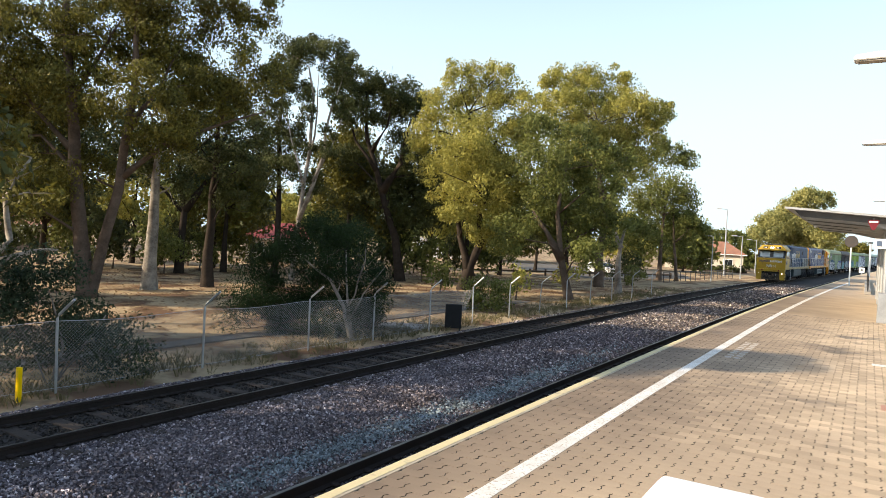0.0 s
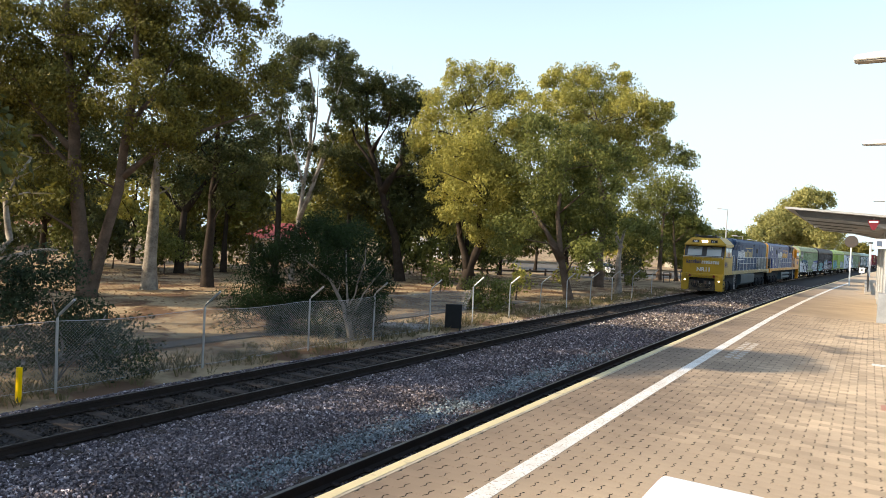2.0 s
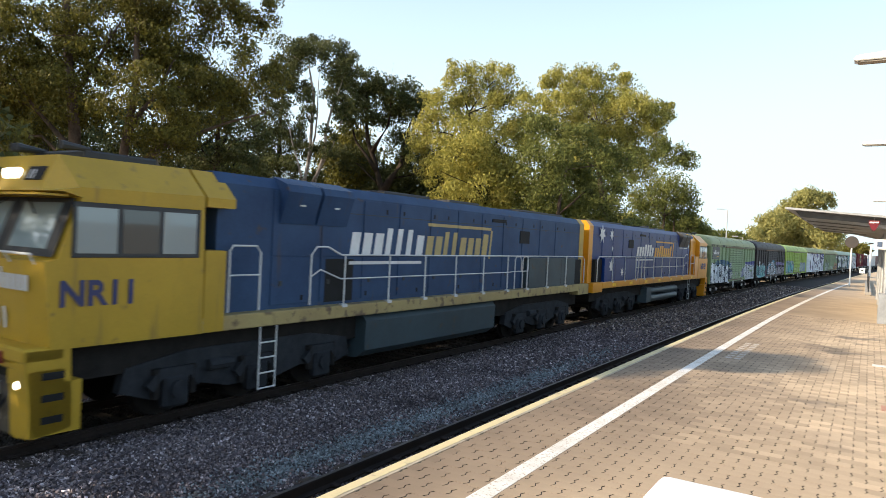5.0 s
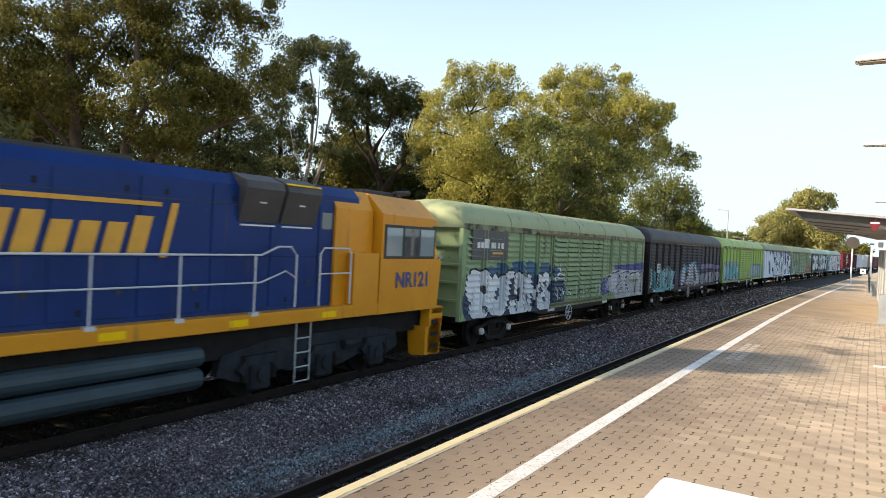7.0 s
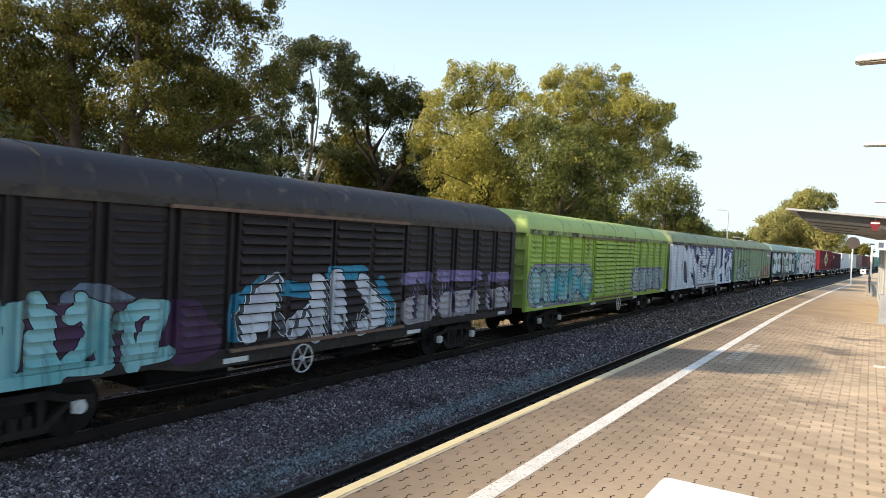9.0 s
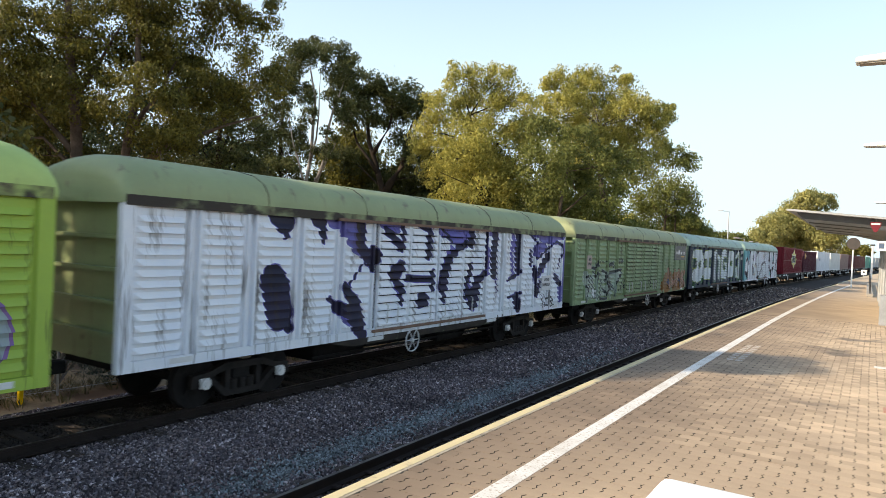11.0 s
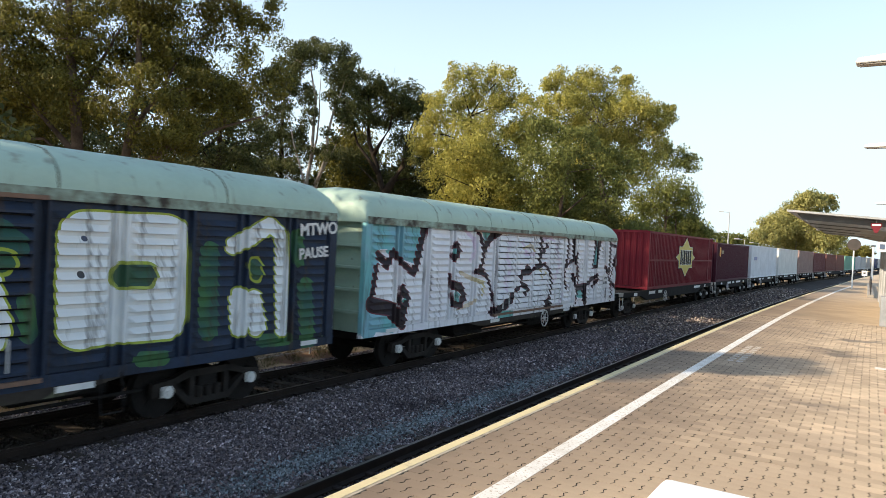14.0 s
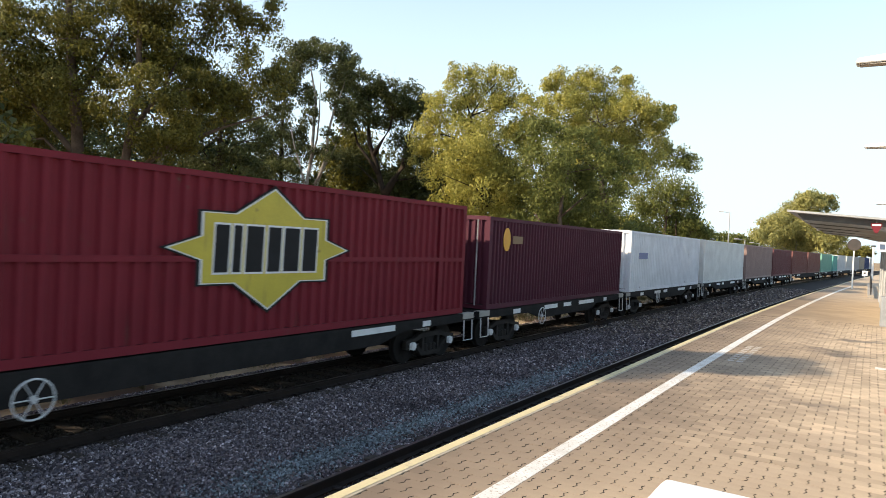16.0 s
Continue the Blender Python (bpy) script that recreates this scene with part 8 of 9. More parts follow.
    sage_ink_rear = spray(0.05, -5.80, 2.23, -5.17, 2.08, -5.41, 1.78, -4.70, 2.15) + spray(0.07, -4.88, 2.40, -4.39, 2.52, -4.29, 2.37) + spray(0.06, -4.81, 2.11, -3.36, 2.23, -3.27, 2.04, -3.93, 1.63, -4.02, 1.10) + spray(0.08, -5.10, 1.72, -4.61, 1.45, -5.08, 1.22) + spray(0.05, -5.83, 1.81, -5.89, 1.06, -5.07, 1.04) + spray(0.06, -5.58, 1.45, -5.29, 1.33) + spray(0.05, -4.79, 1.74, -4.21, 1.41)
    sage_tags = spray(0.025, -6.33, 2.62, -6.26, 2.49, -6.25, 2.66) + spray(0.025, -6.09, 2.57, -5.95, 2.53, -5.82, 2.61, -5.63, 2.53, -5.25, 2.59) + spray(0.03, -3.65, 2.71, -3.74, 2.64, -3.62, 2.56, -3.72, 2.50) + spray(0.03, -3.54, 2.51, -3.52, 2.71) + spray(0.03, -3.43, 2.51, -3.39, 2.71, -3.30, 2.51) + spray(0.03, -3.26, 2.71, -3.25, 2.51) + spray(0.03, -3.09, 2.68, -3.20, 2.61, -3.06, 2.51) + spray(0.035, -3.47, 1.32, -3.11, 1.62) + spray(0.03, -3.03, 1.83, -3.16, 1.68, -2.97, 1.56) + spray(0.03, -2.84, 1.76, -2.78, 1.60, -2.94, 1.45, -2.79, 1.39)
    sage_star = spray(0.05, -6.73, 1.17, -6.62, 1.51, -6.49, 1.18) + spray(0.05, -6.77, 1.40, -6.46, 1.39) + spray(0.05, -6.77, 1.40, -6.51, 1.14)
    orange_cloud = spray(0.28, 3.47, 1.26, 4.02, 1.69, 5.12, 1.77) + spray(0.3, 4.11, 1.20, 5.01, 1.31) + spray(0.3, 5.73, 1.24, 7.79, 1.30) + spray(0.2, 5.70, 1.79, 7.76, 1.80)
    salmon_letters = spray(0.14, 4.56, 2.14, 4.57, 1.45, 5.08, 1.25) + spray(0.12, 5.49, 1.59, 5.55, 1.26) + spray(0.12, 5.91, 2.06, 6.02, 1.55, 5.50, 1.32) + spray(0.12, 6.44, 1.29, 6.82, 2.02, 7.14, 1.29) + spray(0.1, 7.51, 1.99, 7.52, 1.08) + spray(0.1, 8.04, 1.97, 7.67, 1.62, 8.20, 1.21)
    blue_shades = spray(0.13, 4.53, 1.50, 4.73, 1.44) + spray(0.07, 6.85, 1.55, 7.03, 1.48)
    door_tags = spray(0.02, 0.64, 1.49, 0.91, 1.68, 1.14, 1.59) + spray(0.03, 1.10, 1.44, 1.20, 1.89) + spray(0.02, 0.57, 1.46, 0.93, 1.31, 1.29, 1.42) + spray(0.03, 1.69, 1.53, 1.66, 1.33)
    block_front = spray(0.4, -7.62, 2.92, -5.92, 2.90) + spray(0.4, -7.54, 1.73, -5.96, 1.74) + spray(0.3, -6.68, 2.98, -6.61, 1.53) + spray(0.35, -5.60, 2.79, -5.56, 1.87) + spray(0.26, -4.91, 2.99, -3.20, 3.08) + spray(0.3, -4.85, 1.87, -3.26, 1.85) + spray(0.22, -4.86, 1.64, -3.25, 1.64) + spray(0.2, -4.03, 2.96, -3.97, 1.97) + spray(0.18, -2.30, 3.11, -1.78, 3.18) + spray(0.25, -2.07, 3.00, -2.04, 1.59) + spray(0.17, -1.24, 2.90, -0.51, 2.73) + spray(0.2, -0.66, 2.67, -0.73, 1.56)
    block_middle = spray(0.42, 0.34, 2.90, 0.34, 1.82) + spray(0.42, 0.45, 2.96, 1.23, 3.04) + spray(0.42, 1.36, 2.57, 1.56, 1.83) + spray(0.42, 0.50, 1.81, 1.46, 1.74) + spray(0.42, 0.76, 2.40, 1.27, 2.30)
    block_arch = spray(0.36, 2.92, 2.95, 2.94, 1.76) + spray(0.36, 4.29, 2.98, 4.32, 1.77) + spray(0.36, 2.92, 2.97, 4.29, 3.00) + spray(0.36, 3.03, 1.79, 4.32, 1.77) + spray(0.36, 3.48, 2.56, 3.66, 2.02)
    block_rear = spray(0.15, 5.57, 2.91, 6.41, 3.30, 6.68, 3.12, 6.81, 1.37) + spray(0.2, 5.75, 1.99, 5.79, 1.50) + spray(0.2, 6.07, 1.92, 6.20, 1.47)
    block_holes = spray(0.14, 1.86, 2.64, 0.94, 2.71, 0.56, 2.47, 0.65, 2.21, 1.28, 2.10) + spray(0.17, 3.52, 2.43, 3.90, 2.42) + spray(0.12, 6.06, 2.57, 6.13, 2.42) + spray(0.2, -6.25, 2.41, -6.10, 2.41) + spray(0.27, -7.94, 2.46, -7.26, 2.46) + spray(0.1, -5.02, 2.46, -4.88, 2.46) + spray(0.12, -4.47, 2.47, -4.43, 2.47) + spray(0.15, -3.44, 2.49, -3.10, 2.48)
    block_specks = spray(0.07, -5.55, 3.08) + spray(0.04, -5.51, 2.93) + spray(0.06, -5.41, 2.70) + spray(0.06, -5.29, 2.44) + spray(0.05, -1.91, 2.61) + spray(0.05, -1.81, 2.32) + spray(0.05, -2.04, 2.04) + spray(0.04, 1.34, 3.15) + spray(0.05, 1.73, 2.95) + spray(0.04, 2.92, 2.97) + spray(0.05, 2.89, 2.45) + spray(0.2, -7.71, 3.53, -7.64, 3.50) + spray(0.2, -7.06, 3.66, -6.75, 3.65) + spray(0.15, -5.67, 3.62, -5.47, 3.62) + spray(0.12, -4.44, 3.72)
    block_green = spray(0.25, -0.28, 2.74, -0.28, 2.10) + spray(0.2, 0.30, 1.32, 0.58, 1.24) + spray(0.15, 0.61, 2.49, 0.74, 2.31) + spray(0.2, 1.80, 2.99, 1.96, 2.85) + spray(0.14, 2.18, 2.08, 2.23, 1.69) + spray(0.2, 5.07, 2.78, 5.12, 1.49) + spray(0.12, 3.87, 1.14, 4.26, 1.12) + spray(0.2, 7.38, 2.13, 7.51, 1.05) + spray(0.15, 7.13, 3.13, 7.17, 2.67) + spray(0.12, 6.33, 1.17, 6.96, 1.16) + spray(0.18, -1.00, 2.59, -1.25, 1.93) + spray(0.2, -7.62, 1.15, -7.19, 1.12) + spray(0.15, -5.61, 1.30, -5.36, 1.40) + spray(0.12, -3.53, 1.10, -3.19, 1.09) + spray(0.12, -1.98, 1.19, -1.73, 1.16)
    fork = spray(0.07, -3.93, 3.56, -3.68, 3.32, -3.47, 2.95) + spray(0.1, -3.47, 2.95, -3.25, 3.20, -2.94, 3.39, -2.56, 3.53) + spray(0.06, -3.47, 2.95, -3.52, 2.58, -3.68, 2.38, -4.00, 2.33) + spray(0.08, -3.64, 2.41, -3.47, 2.34) + spray(0.05, -3.76, 2.33, -3.29, 2.25, -2.98, 1.90, -2.77, 1.36, -2.68, 1.05) + spray(0.12, -2.88, 1.16, -2.59, 1.13, -2.03, 1.33, -1.62, 1.53) + spray(0.08, -1.87, 1.32, -1.60, 1.57) + spray(0.04, -1.60, 1.55, -1.49, 1.71, -1.02, 1.87)
    squiggle = spray(0.1, -1.10, 2.17, -0.79, 2.37, -0.60, 2.41) + spray(0.05, -0.72, 2.24, -0.12, 2.40, 0.62, 2.56, 1.09, 2.33, 1.32, 1.86, 1.19, 1.35) + spray(0.07, -1.02, 1.92, -0.56, 1.75, -0.75, 1.60) + spray(0.09, 0.37, 3.48, 0.29, 2.99, 0.24, 2.58) + spray(0.05, 0.24, 2.56, 0.02, 2.48) + spray(0.05, 0.30, 2.83, 0.71, 3.11, 0.83, 3.21) + spray(0.2, 1.03, 1.19, 1.21, 1.06)
    crown_strokes = spray(0.07, 2.85, 3.43, 2.82, 2.80, 2.66, 2.55) + spray(0.08, 3.31, 3.45, 3.36, 2.80) + spray(0.05, 2.57, 2.42, 3.59, 2.78, 3.90, 2.27, 3.94, 1.80) + spray(0.06, 2.57, 2.42, 2.56, 1.93, 2.82, 1.66)
    hooks = spray(0.1, 3.52, 2.66, 3.68, 2.58, 3.71, 2.90) + spray(0.06, 3.67, 2.36, 3.86, 2.20, 3.68, 2.03, 3.48, 1.95) + spray(0.1, 3.34, 2.09, 3.55, 1.86, 3.74, 1.67) + spray(0.11, 3.79, 1.63, 4.66, 1.68) + spray(0.08, 4.66, 1.68, 5.36, 1.91, 6.01, 2.09) + spray(0.07, 6.01, 2.07, 6.13, 1.87, 5.75, 1.81, 5.47, 1.63) + spray(0.2, 4.57, 1.49, 4.71, 1.15) + spray(0.06, 3.89, 1.51, 3.72, 1.09)
    bent_bars = spray(0.05, 5.63, 3.55, 5.61, 2.88, 5.45, 2.40, 5.92, 2.43) + spray(0.1, 5.98, 3.42, 5.91, 2.89, 5.86, 2.51) + spray(0.06, 5.80, 3.58, 6.58, 3.62) + spray(0.09, 6.36, 3.54, 6.06, 3.19, 5.94, 2.77)
    last_letter = spray(0.09, 7.52, 3.58, 7.47, 2.19) + spray(0.06, 7.47, 2.19, 6.90, 2.39) + spray(0.07, 6.90, 2.39, 7.58, 1.79, 8.19, 1.53, 8.45, 1.95, 8.09, 2.45, 7.92, 2.52) + spray(0.05, 7.62, 3.34, 8.25, 3.23, 7.94, 2.52, 7.70, 2.02) + spray(0.05, 7.58, 1.79, 7.84, 1.23, 7.63, 1.01) + spray(0.04, 8.20, 2.93, 8.12, 2.59)
    teal_spots = spray(0.13, 5.77, 3.44, 5.70, 2.48) + spray(0.35, 8.44, 3.64, 8.56, 1.09) + spray(0.22, 4.04, 1.47, 4.56, 1.44) + spray(0.1, 7.05, 2.27, 7.22, 2.20) + spray(0.1, 8.07, 2.65, 8.15, 2.93)
    teal_left = spray(0.12, -3.43, 3.44, -2.94, 3.45) + spray(0.1, -3.43, 3.28, -3.25, 3.20) + spray(0.12, -2.33, 1.00, -1.57, 1.00) + spray(0.07, -0.79, 2.34) + spray(0.07, -0.82, 1.78) + spray(0.07, -1.87, 1.36, -1.71, 1.44)
    mauve_strokes = spray(0.07, -4.49, 3.48, -4.07, 3.24, -3.98, 2.90, -4.20, 2.66) + spray(0.07, -1.97, 3.22, -2.11, 2.76, -1.81, 2.39) + spray(0.06, -1.92, 2.29, -2.18, 2.12, -2.05, 1.75) + spray(0.07, -1.10, 3.26, -0.82, 2.87, -0.15, 2.88) + spray(0.06, 0.26, 3.32, 0.88, 3.45, 1.39, 3.36) + spray(0.07, 1.58, 3.14, 1.98, 2.55, 1.49, 1.97) + spray(0.06, 2.44, 1.44, 1.73, 1.01)
    ochre_spots = spray(0.08, 0.40, 2.34) + spray(0.08, 0.72, 2.22) + spray(0.06, 0.49, 2.12) + spray(0.06, -4.72, 2.33, -4.14, 2.16, -3.41, 2.01, -3.44, 1.68) + spray(0.05, -4.75, 1.35, -4.19, 1.44, -3.81, 1.55) + spray(0.05, -0.96, 3.06, -0.44, 3.18, -0.15, 2.98) + spray(0.06, 6.05, 3.35) + spray(0.06, 6.51, 3.13)
    teal_panel = spray(0.45, -8.45, 3.35, -7.06, 3.43) + spray(0.32, -8.68, 3.03, -8.60, 1.20) + spray(0.3, -8.45, 1.37, -7.76, 1.25) + spray(0.3, -7.80, 3.05, -6.90, 2.87) + spray(0.2, -6.80, 3.50, -6.78, 3.29)
    white_body = spray(0.16, -8.17, 2.38, -8.32, 1.92) + spray(0.2, -7.88, 2.37, -7.91, 1.85) + spray(0.2, -7.52, 2.37, -7.49, 1.87) + spray(0.22, -7.12, 2.05, -7.01, 1.33) + spray(0.2, -6.59, 2.45, -6.51, 1.18) + spray(0.25, -6.21, 3.31, -6.15, 1.25) + spray(0.12, -6.80, 1.21, -5.76, 1.11)
    zigzag = spray(0.08, -8.34, 2.77, -8.01, 2.53, -7.79, 2.84) + spray(0.06, -7.79, 2.84, -7.40, 2.56, -6.93, 2.34) + spray(0.1, -6.89, 2.41, -6.52, 3.53) + spray(0.05, -8.40, 2.52, -8.48, 1.93, -8.65, 1.73) + spray(0.15, -8.58, 1.69, -7.71, 1.49) + spray(0.18, -7.71, 1.44, -7.33, 1.21) + spray(0.1, -7.37, 1.98, -7.15, 1.75, -7.28, 1.36) + spray(0.06, -7.37, 1.98, -7.48, 1.72, -7.31, 1.46)
    eyes = spray(0.09, -5.00, 3.09, -4.85, 2.90, -5.01, 2.71, -5.18, 2.76) + spray(0.05, -5.07, 3.07, -5.19, 3.01) + spray(0.1, -5.17, 2.01, -4.67, 1.93, -4.47, 1.64, -4.69, 1.45) + spray(0.07, -4.69, 1.45, -5.10, 1.51, -5.18, 1.74) + spray(0.03, -5.24, 2.03, -5.29, 2.27)
    eye_shine = spray(0.08, -5.06, 2.90) + spray(0.13, -4.92, 1.73, -4.83, 1.67) + spray(0.05, -7.30, 1.70)
    violet_end = spray(0.16, 5.59, 3.55, 8.00, 3.52) + spray(0.16, 6.16, 3.40, 7.51, 3.33) + spray(0.16, 5.80, 3.04, 6.52, 3.10) + spray(0.12, 5.76, 2.87, 6.09, 2.83) + spray(0.1, 8.17, 3.26, 8.21, 1.23) + spray(0.12, 7.98, 1.66, 7.98, 1.26) + spray(0.09, 5.88, 1.93, 6.06, 2.14) + spray(0.06, 6.27, 2.17, 6.58, 2.40) + spray(0.1, 7.85, 1.77, 7.93, 1.36)
    black_end = spray(0.035, 5.25, 3.54, 5.60, 3.36, 5.88, 3.21, 5.72, 3.06, 5.76, 2.78, 5.95, 2.68, 6.53, 2.93, 6.95, 3.12, 7.52, 3.29, 8.00, 3.18, 8.11, 2.91, 7.80, 2.60, 7.76, 2.36) + spray(0.1, 5.41, 2.90, 5.46, 2.53) + spray(0.15, 6.80, 2.79, 6.45, 2.52, 6.09, 2.24) + spray(0.13, 5.75, 2.34, 5.86, 1.93) + spray(0.13, 5.90, 1.80, 5.97, 1.52) + spray(0.08, 6.20, 1.89, 6.12, 1.54) + spray(0.12, 7.49, 2.06, 7.92, 1.80)
    black_tag = spray(0.025, 6.42, 1.47, 6.51, 1.02) + spray(0.025, 6.66, 1.47, 6.47, 1.27, 6.71, 1.08) + spray(0.025, 7.00, 1.35, 6.81, 1.34, 6.77, 1.11, 6.96, 1.09, 6.95, 1.20) + spray(0.025, 7.15, 1.39, 7.17, 1.03, 7.45, 1.10, 7.21, 1.21, 7.40, 1.28, 7.15, 1.39)
    teal_front = spray(0.12, -8.40, 2.06, -8.22, 1.57, -8.48, 1.25) + spray(0.12, -7.75, 1.92, -7.57, 1.12) + spray(0.11, -7.28, 1.30, -6.93, 2.01) + spray(0.12, -6.59, 2.09, -6.58, 1.08) + spray(0.12, -6.05, 2.11, -5.78, 1.07) + spray(0.11, -5.43, 2.07, -4.99, 1.12) + spray(0.1, -4.64, 1.87, -4.69, 1.22) + spray(0.12, -7.82, 1.09, -5.77, 1.01)
    vans = []
    blue_haze, plum, mauve, red_edge = (0.03, 0.09, 0.19), (0.055, 0.02, 0.06), (0.27, 0.22, 0.40), (0.13, 0.008, 0.018)
    vans.append(("pale green louvre van with white graffiti and a dark board", lambda r: graffiti("green_van_paint", green, (0.23, 0.31, 0.165), [
            (bubbles, blue_haze, (0.05, 0.13, 0.24), ink, 0.0, None),
            (spray(0.62, -8.1, 1.45, -3.2, 1.5) + spray(0.4, -3.0, 1.5, -1.9, 1.5), (0.016, 0.03, 0.085), (0.03, 0.05, 0.12), (0.55, 0.6, 0.64), 0.0, None),
            (round_letters + square_letters, white, (0.62, 0.65, 0.70), ink, 0.055, None),
            (ink_marks, ink, (0.02, 0.03, 0.06), ink, 0.0, None),
            (outline_tail, (0.6, 0.62, 0.64), white, ink, 0.015, None),
            (spray(0.36, 2.7, 1.5, 3.3, 1.6) + spray(0.28, 4.2, 2.1, 8.2, 2.2), (0.05, 0.05, 0.26), (0.09, 0.09, 0.30), ink, 0.0, None),
            (rear_fill, (0.47, 0.48, 0.55), (0.58, 0.59, 0.64), ink, 0.0, None), (rear_lines, ink, (0.02, 0.02, 0.035), white, 0.03, None),
            (spray(0.016, -0.9, 1.35, -0.5, 1.3, 0.1, 1.5, 0.7, 1.35, 1.3, 1.55, 2.0, 1.35), (0.05, 0.05, 0.045), ink, ink, 0.0, None)], r), (0.34, 0.385, 0.20), (-8.35, -6.18, 2.62, 3.47)))
    vans.append(("dark brown louvre van with teal and white graffiti", lambda r: graffiti("brown_van_paint", (0.030, 0.021, 0.022), (0.018, 0.014, 0.015), [
            (grey_caps, (0.13, 0.17, 0.24), (0.17, 0.2, 0.26), ink, 0.0, None), (plum_cloud, plum, (0.075, 0.03, 0.075), ink, 0.0, None), (teal_letters + teal_front, (0.16, 0.44, 0.47), (0.28, 0.52, 0.55), ink, 0.02, None),
            (sky_halo, (0.04, 0.27, 0.42), (0.03, 0.2, 0.33), teal, 0.0, None), (bubble_fill, (0.66, 0.67, 0.72), (0.5, 0.50, 0.56), ink, 0.03, None), (bubble_ink, ink, (0.02, 0.02, 0.03), white, 0.012, None),
            (mauve_caps, mauve, (0.2, 0.16, 0.33), ink, 0.0, None), (dusty_fill, (0.34, 0.32, 0.35), (0.42, 0.38, 0.40), ink, 0.0, None), (dusty_ink, ink, (0.04, 0.03, 0.05), mauve, 0.02, None)], r, 0.62), (0.030, 0.023, 0.027), None))
    vans.append(("lime green louvre van with teal and grey graffiti", lambda r: graffiti("lime_van_paint", (0.36, 0.50, 0.08), (0.31, 0.43, 0.08), [
            ([(-8.1, 1.75, -3.5, 1.75, 0.68)], (0.22, 0.36, 0.30), (0.30, 0.40, 0.36), (0.2, 0.1, 0.3), 0.05, None), (shapes(13, -8.5, -3.1, 1.05, 2.5, 4, 0.25), (0.34, 0.5, 0.48), (0.10, 0.42, 0.46), (0.05, 0.06, 0.14), 0.06, None), ([(2.6, 1.7, 7.2, 1.7, 0.5)], (0.24, 0.27, 0.34), (0.3, 0.38, 0.36), (0.2, 0.1, 0.3), 0.05, None), (shapes(14, 2.3, 7.4, 1.05, 2.35, 4, 0.22), (0.45, 0.5, 0.46), (0.3, 0.42, 0.42), (0.1, 0.1, 0.25), 0.05, None)], r, 0.7), (0.43, 0.56, 0.17), None))
    vans.append(("louvre van covered in white and violet graffiti", lambda r: graffiti("violet_van_paint", (0.80, 0.82, 0.86), (0.70, 0.74, 0.82), [
            (violet_front + violet_rear + violet_end, violet, (0.085, 0.07, 0.31), ink, 0.0, None), (black_front + black_middle + black_rear + black_end, ink, (0.02, 0.016, 0.03), violet, 0.02, None), (black_tag, ink, ink, ink, 0.0, None)], r, 0.72), (0.29, 0.34, 0.17), None))
    vans.append(("weathered pale green louvre van with tags and a dark board", lambda r: graffiti("sage_van_paint", (0.28, 0.37, 0.20), (0.22, 0.29, 0.155), [
            (sage_fill, (0.42, 0.48, 0.43), (0.33, 0.42, 0.34), ink, 0.0, None), (sage_ink_front + sage_ink_rear, ink, (0.04, 0.05, 0.05), (0.3, 0.34, 0.33), 0.02, None), (sage_star, (0.55, 0.58, 0.56), white, ink, 0.02, None), (sage_tags, ink, (0.03, 0.03, 0.05), ink, 0.0, None),
            (orange_cloud, (0.36, 0.15, 0.04), (0.27, 0.15, 0.06), ink, 0.0, None), (salmon_letters, (0.56, 0.34, 0.25), (0.50, 0.28, 0.19), ink, 0.035, None), (blue_shades, (0.16, 0.2, 0.3), (0.12, 0.16, 0.26), ink, 0.0, None), (door_tags, ink, (0.05, 0.05, 0.05), ink, 0.0, None)], r, 0.54), (0.32, 0.35, 0.18), (5.62, 8.12, 2.66, 3.46)))
    vans.append(("louvre van painted over in white and navy graffiti", lambda r: graffiti("navy_van_paint", (0.014, 0.02, 0.034), (0.02, 0.036, 0.075), [
            (block_green, (0.05, 0.14, 0.05), (0.03, 0.09, 0.07), ink, 0.0, None), (block_front + block_middle + block_arch + block_rear, (0.76, 0.78, 0.82), (0.68, 0.71, 0.76), lime, 0.035, None),
            (block_holes, (0.02, 0.05, 0.08), (0.02, 0.08, 0.06), lime, 0.05, None), (block_specks, ink, navy, ink, 0.0, None)], r, 0.74), (0.37, 0.50, 0.42), None))
    vans.append(("white louvre van with black and teal graffiti", lambda r: graffiti("white_van_paint", (0.78, 0.78, 0.81), (0.67, 0.66, 0.70), [
            (mauve_strokes, (0.62, 0.50, 0.64), (0.68, 0.60, 0.70), ink, 0.0, None), (ochre_spots, (0.50, 0.42, 0.22), (0.62, 0.50, 0.36), ink, 0.0, None),
            (teal_panel, (0.12, 0.40, 0.42), (0.17, 0.38, 0.46), ink, 0.0, None), (teal_spots + teal_left, (0.09, 0.40, 0.37), (0.14, 0.42, 0.42), ink, 0.0, None),
            (white_body, (0.78, 0.78, 0.81), (0.70, 0.69, 0.73), ink, 0.0, None), (zigzag + eyes, ink, (0.02, 0.013, 0.018), red_edge, 0.03, None), (eye_shine, (0.10, 0.42, 0.38), (0.14, 0.42, 0.42), ink, 0.0, None), (fork + squiggle + crown_strokes, ink, (0.02, 0.013, 0.018), red_edge, 0.022, None), (hooks + bent_bars + last_letter, ink, (0.02, 0.013, 0.018), red_edge, 0.022, None)], r, 0.66), (0.39, 0.52, 0.43), None))
    plate = mat("grimy_pink_plate", (0.52, 0.42, 0.38), (0.42, 0.33, 0.29), rough=0.7, scale=3, fine=25, bump=0.03)
    bare = mat("patched_white_plate", (0.66, 0.66, 0.68), (0.56, 0.56, 0.58), rough=0.7, scale=3, fine=25, bump=0.03)
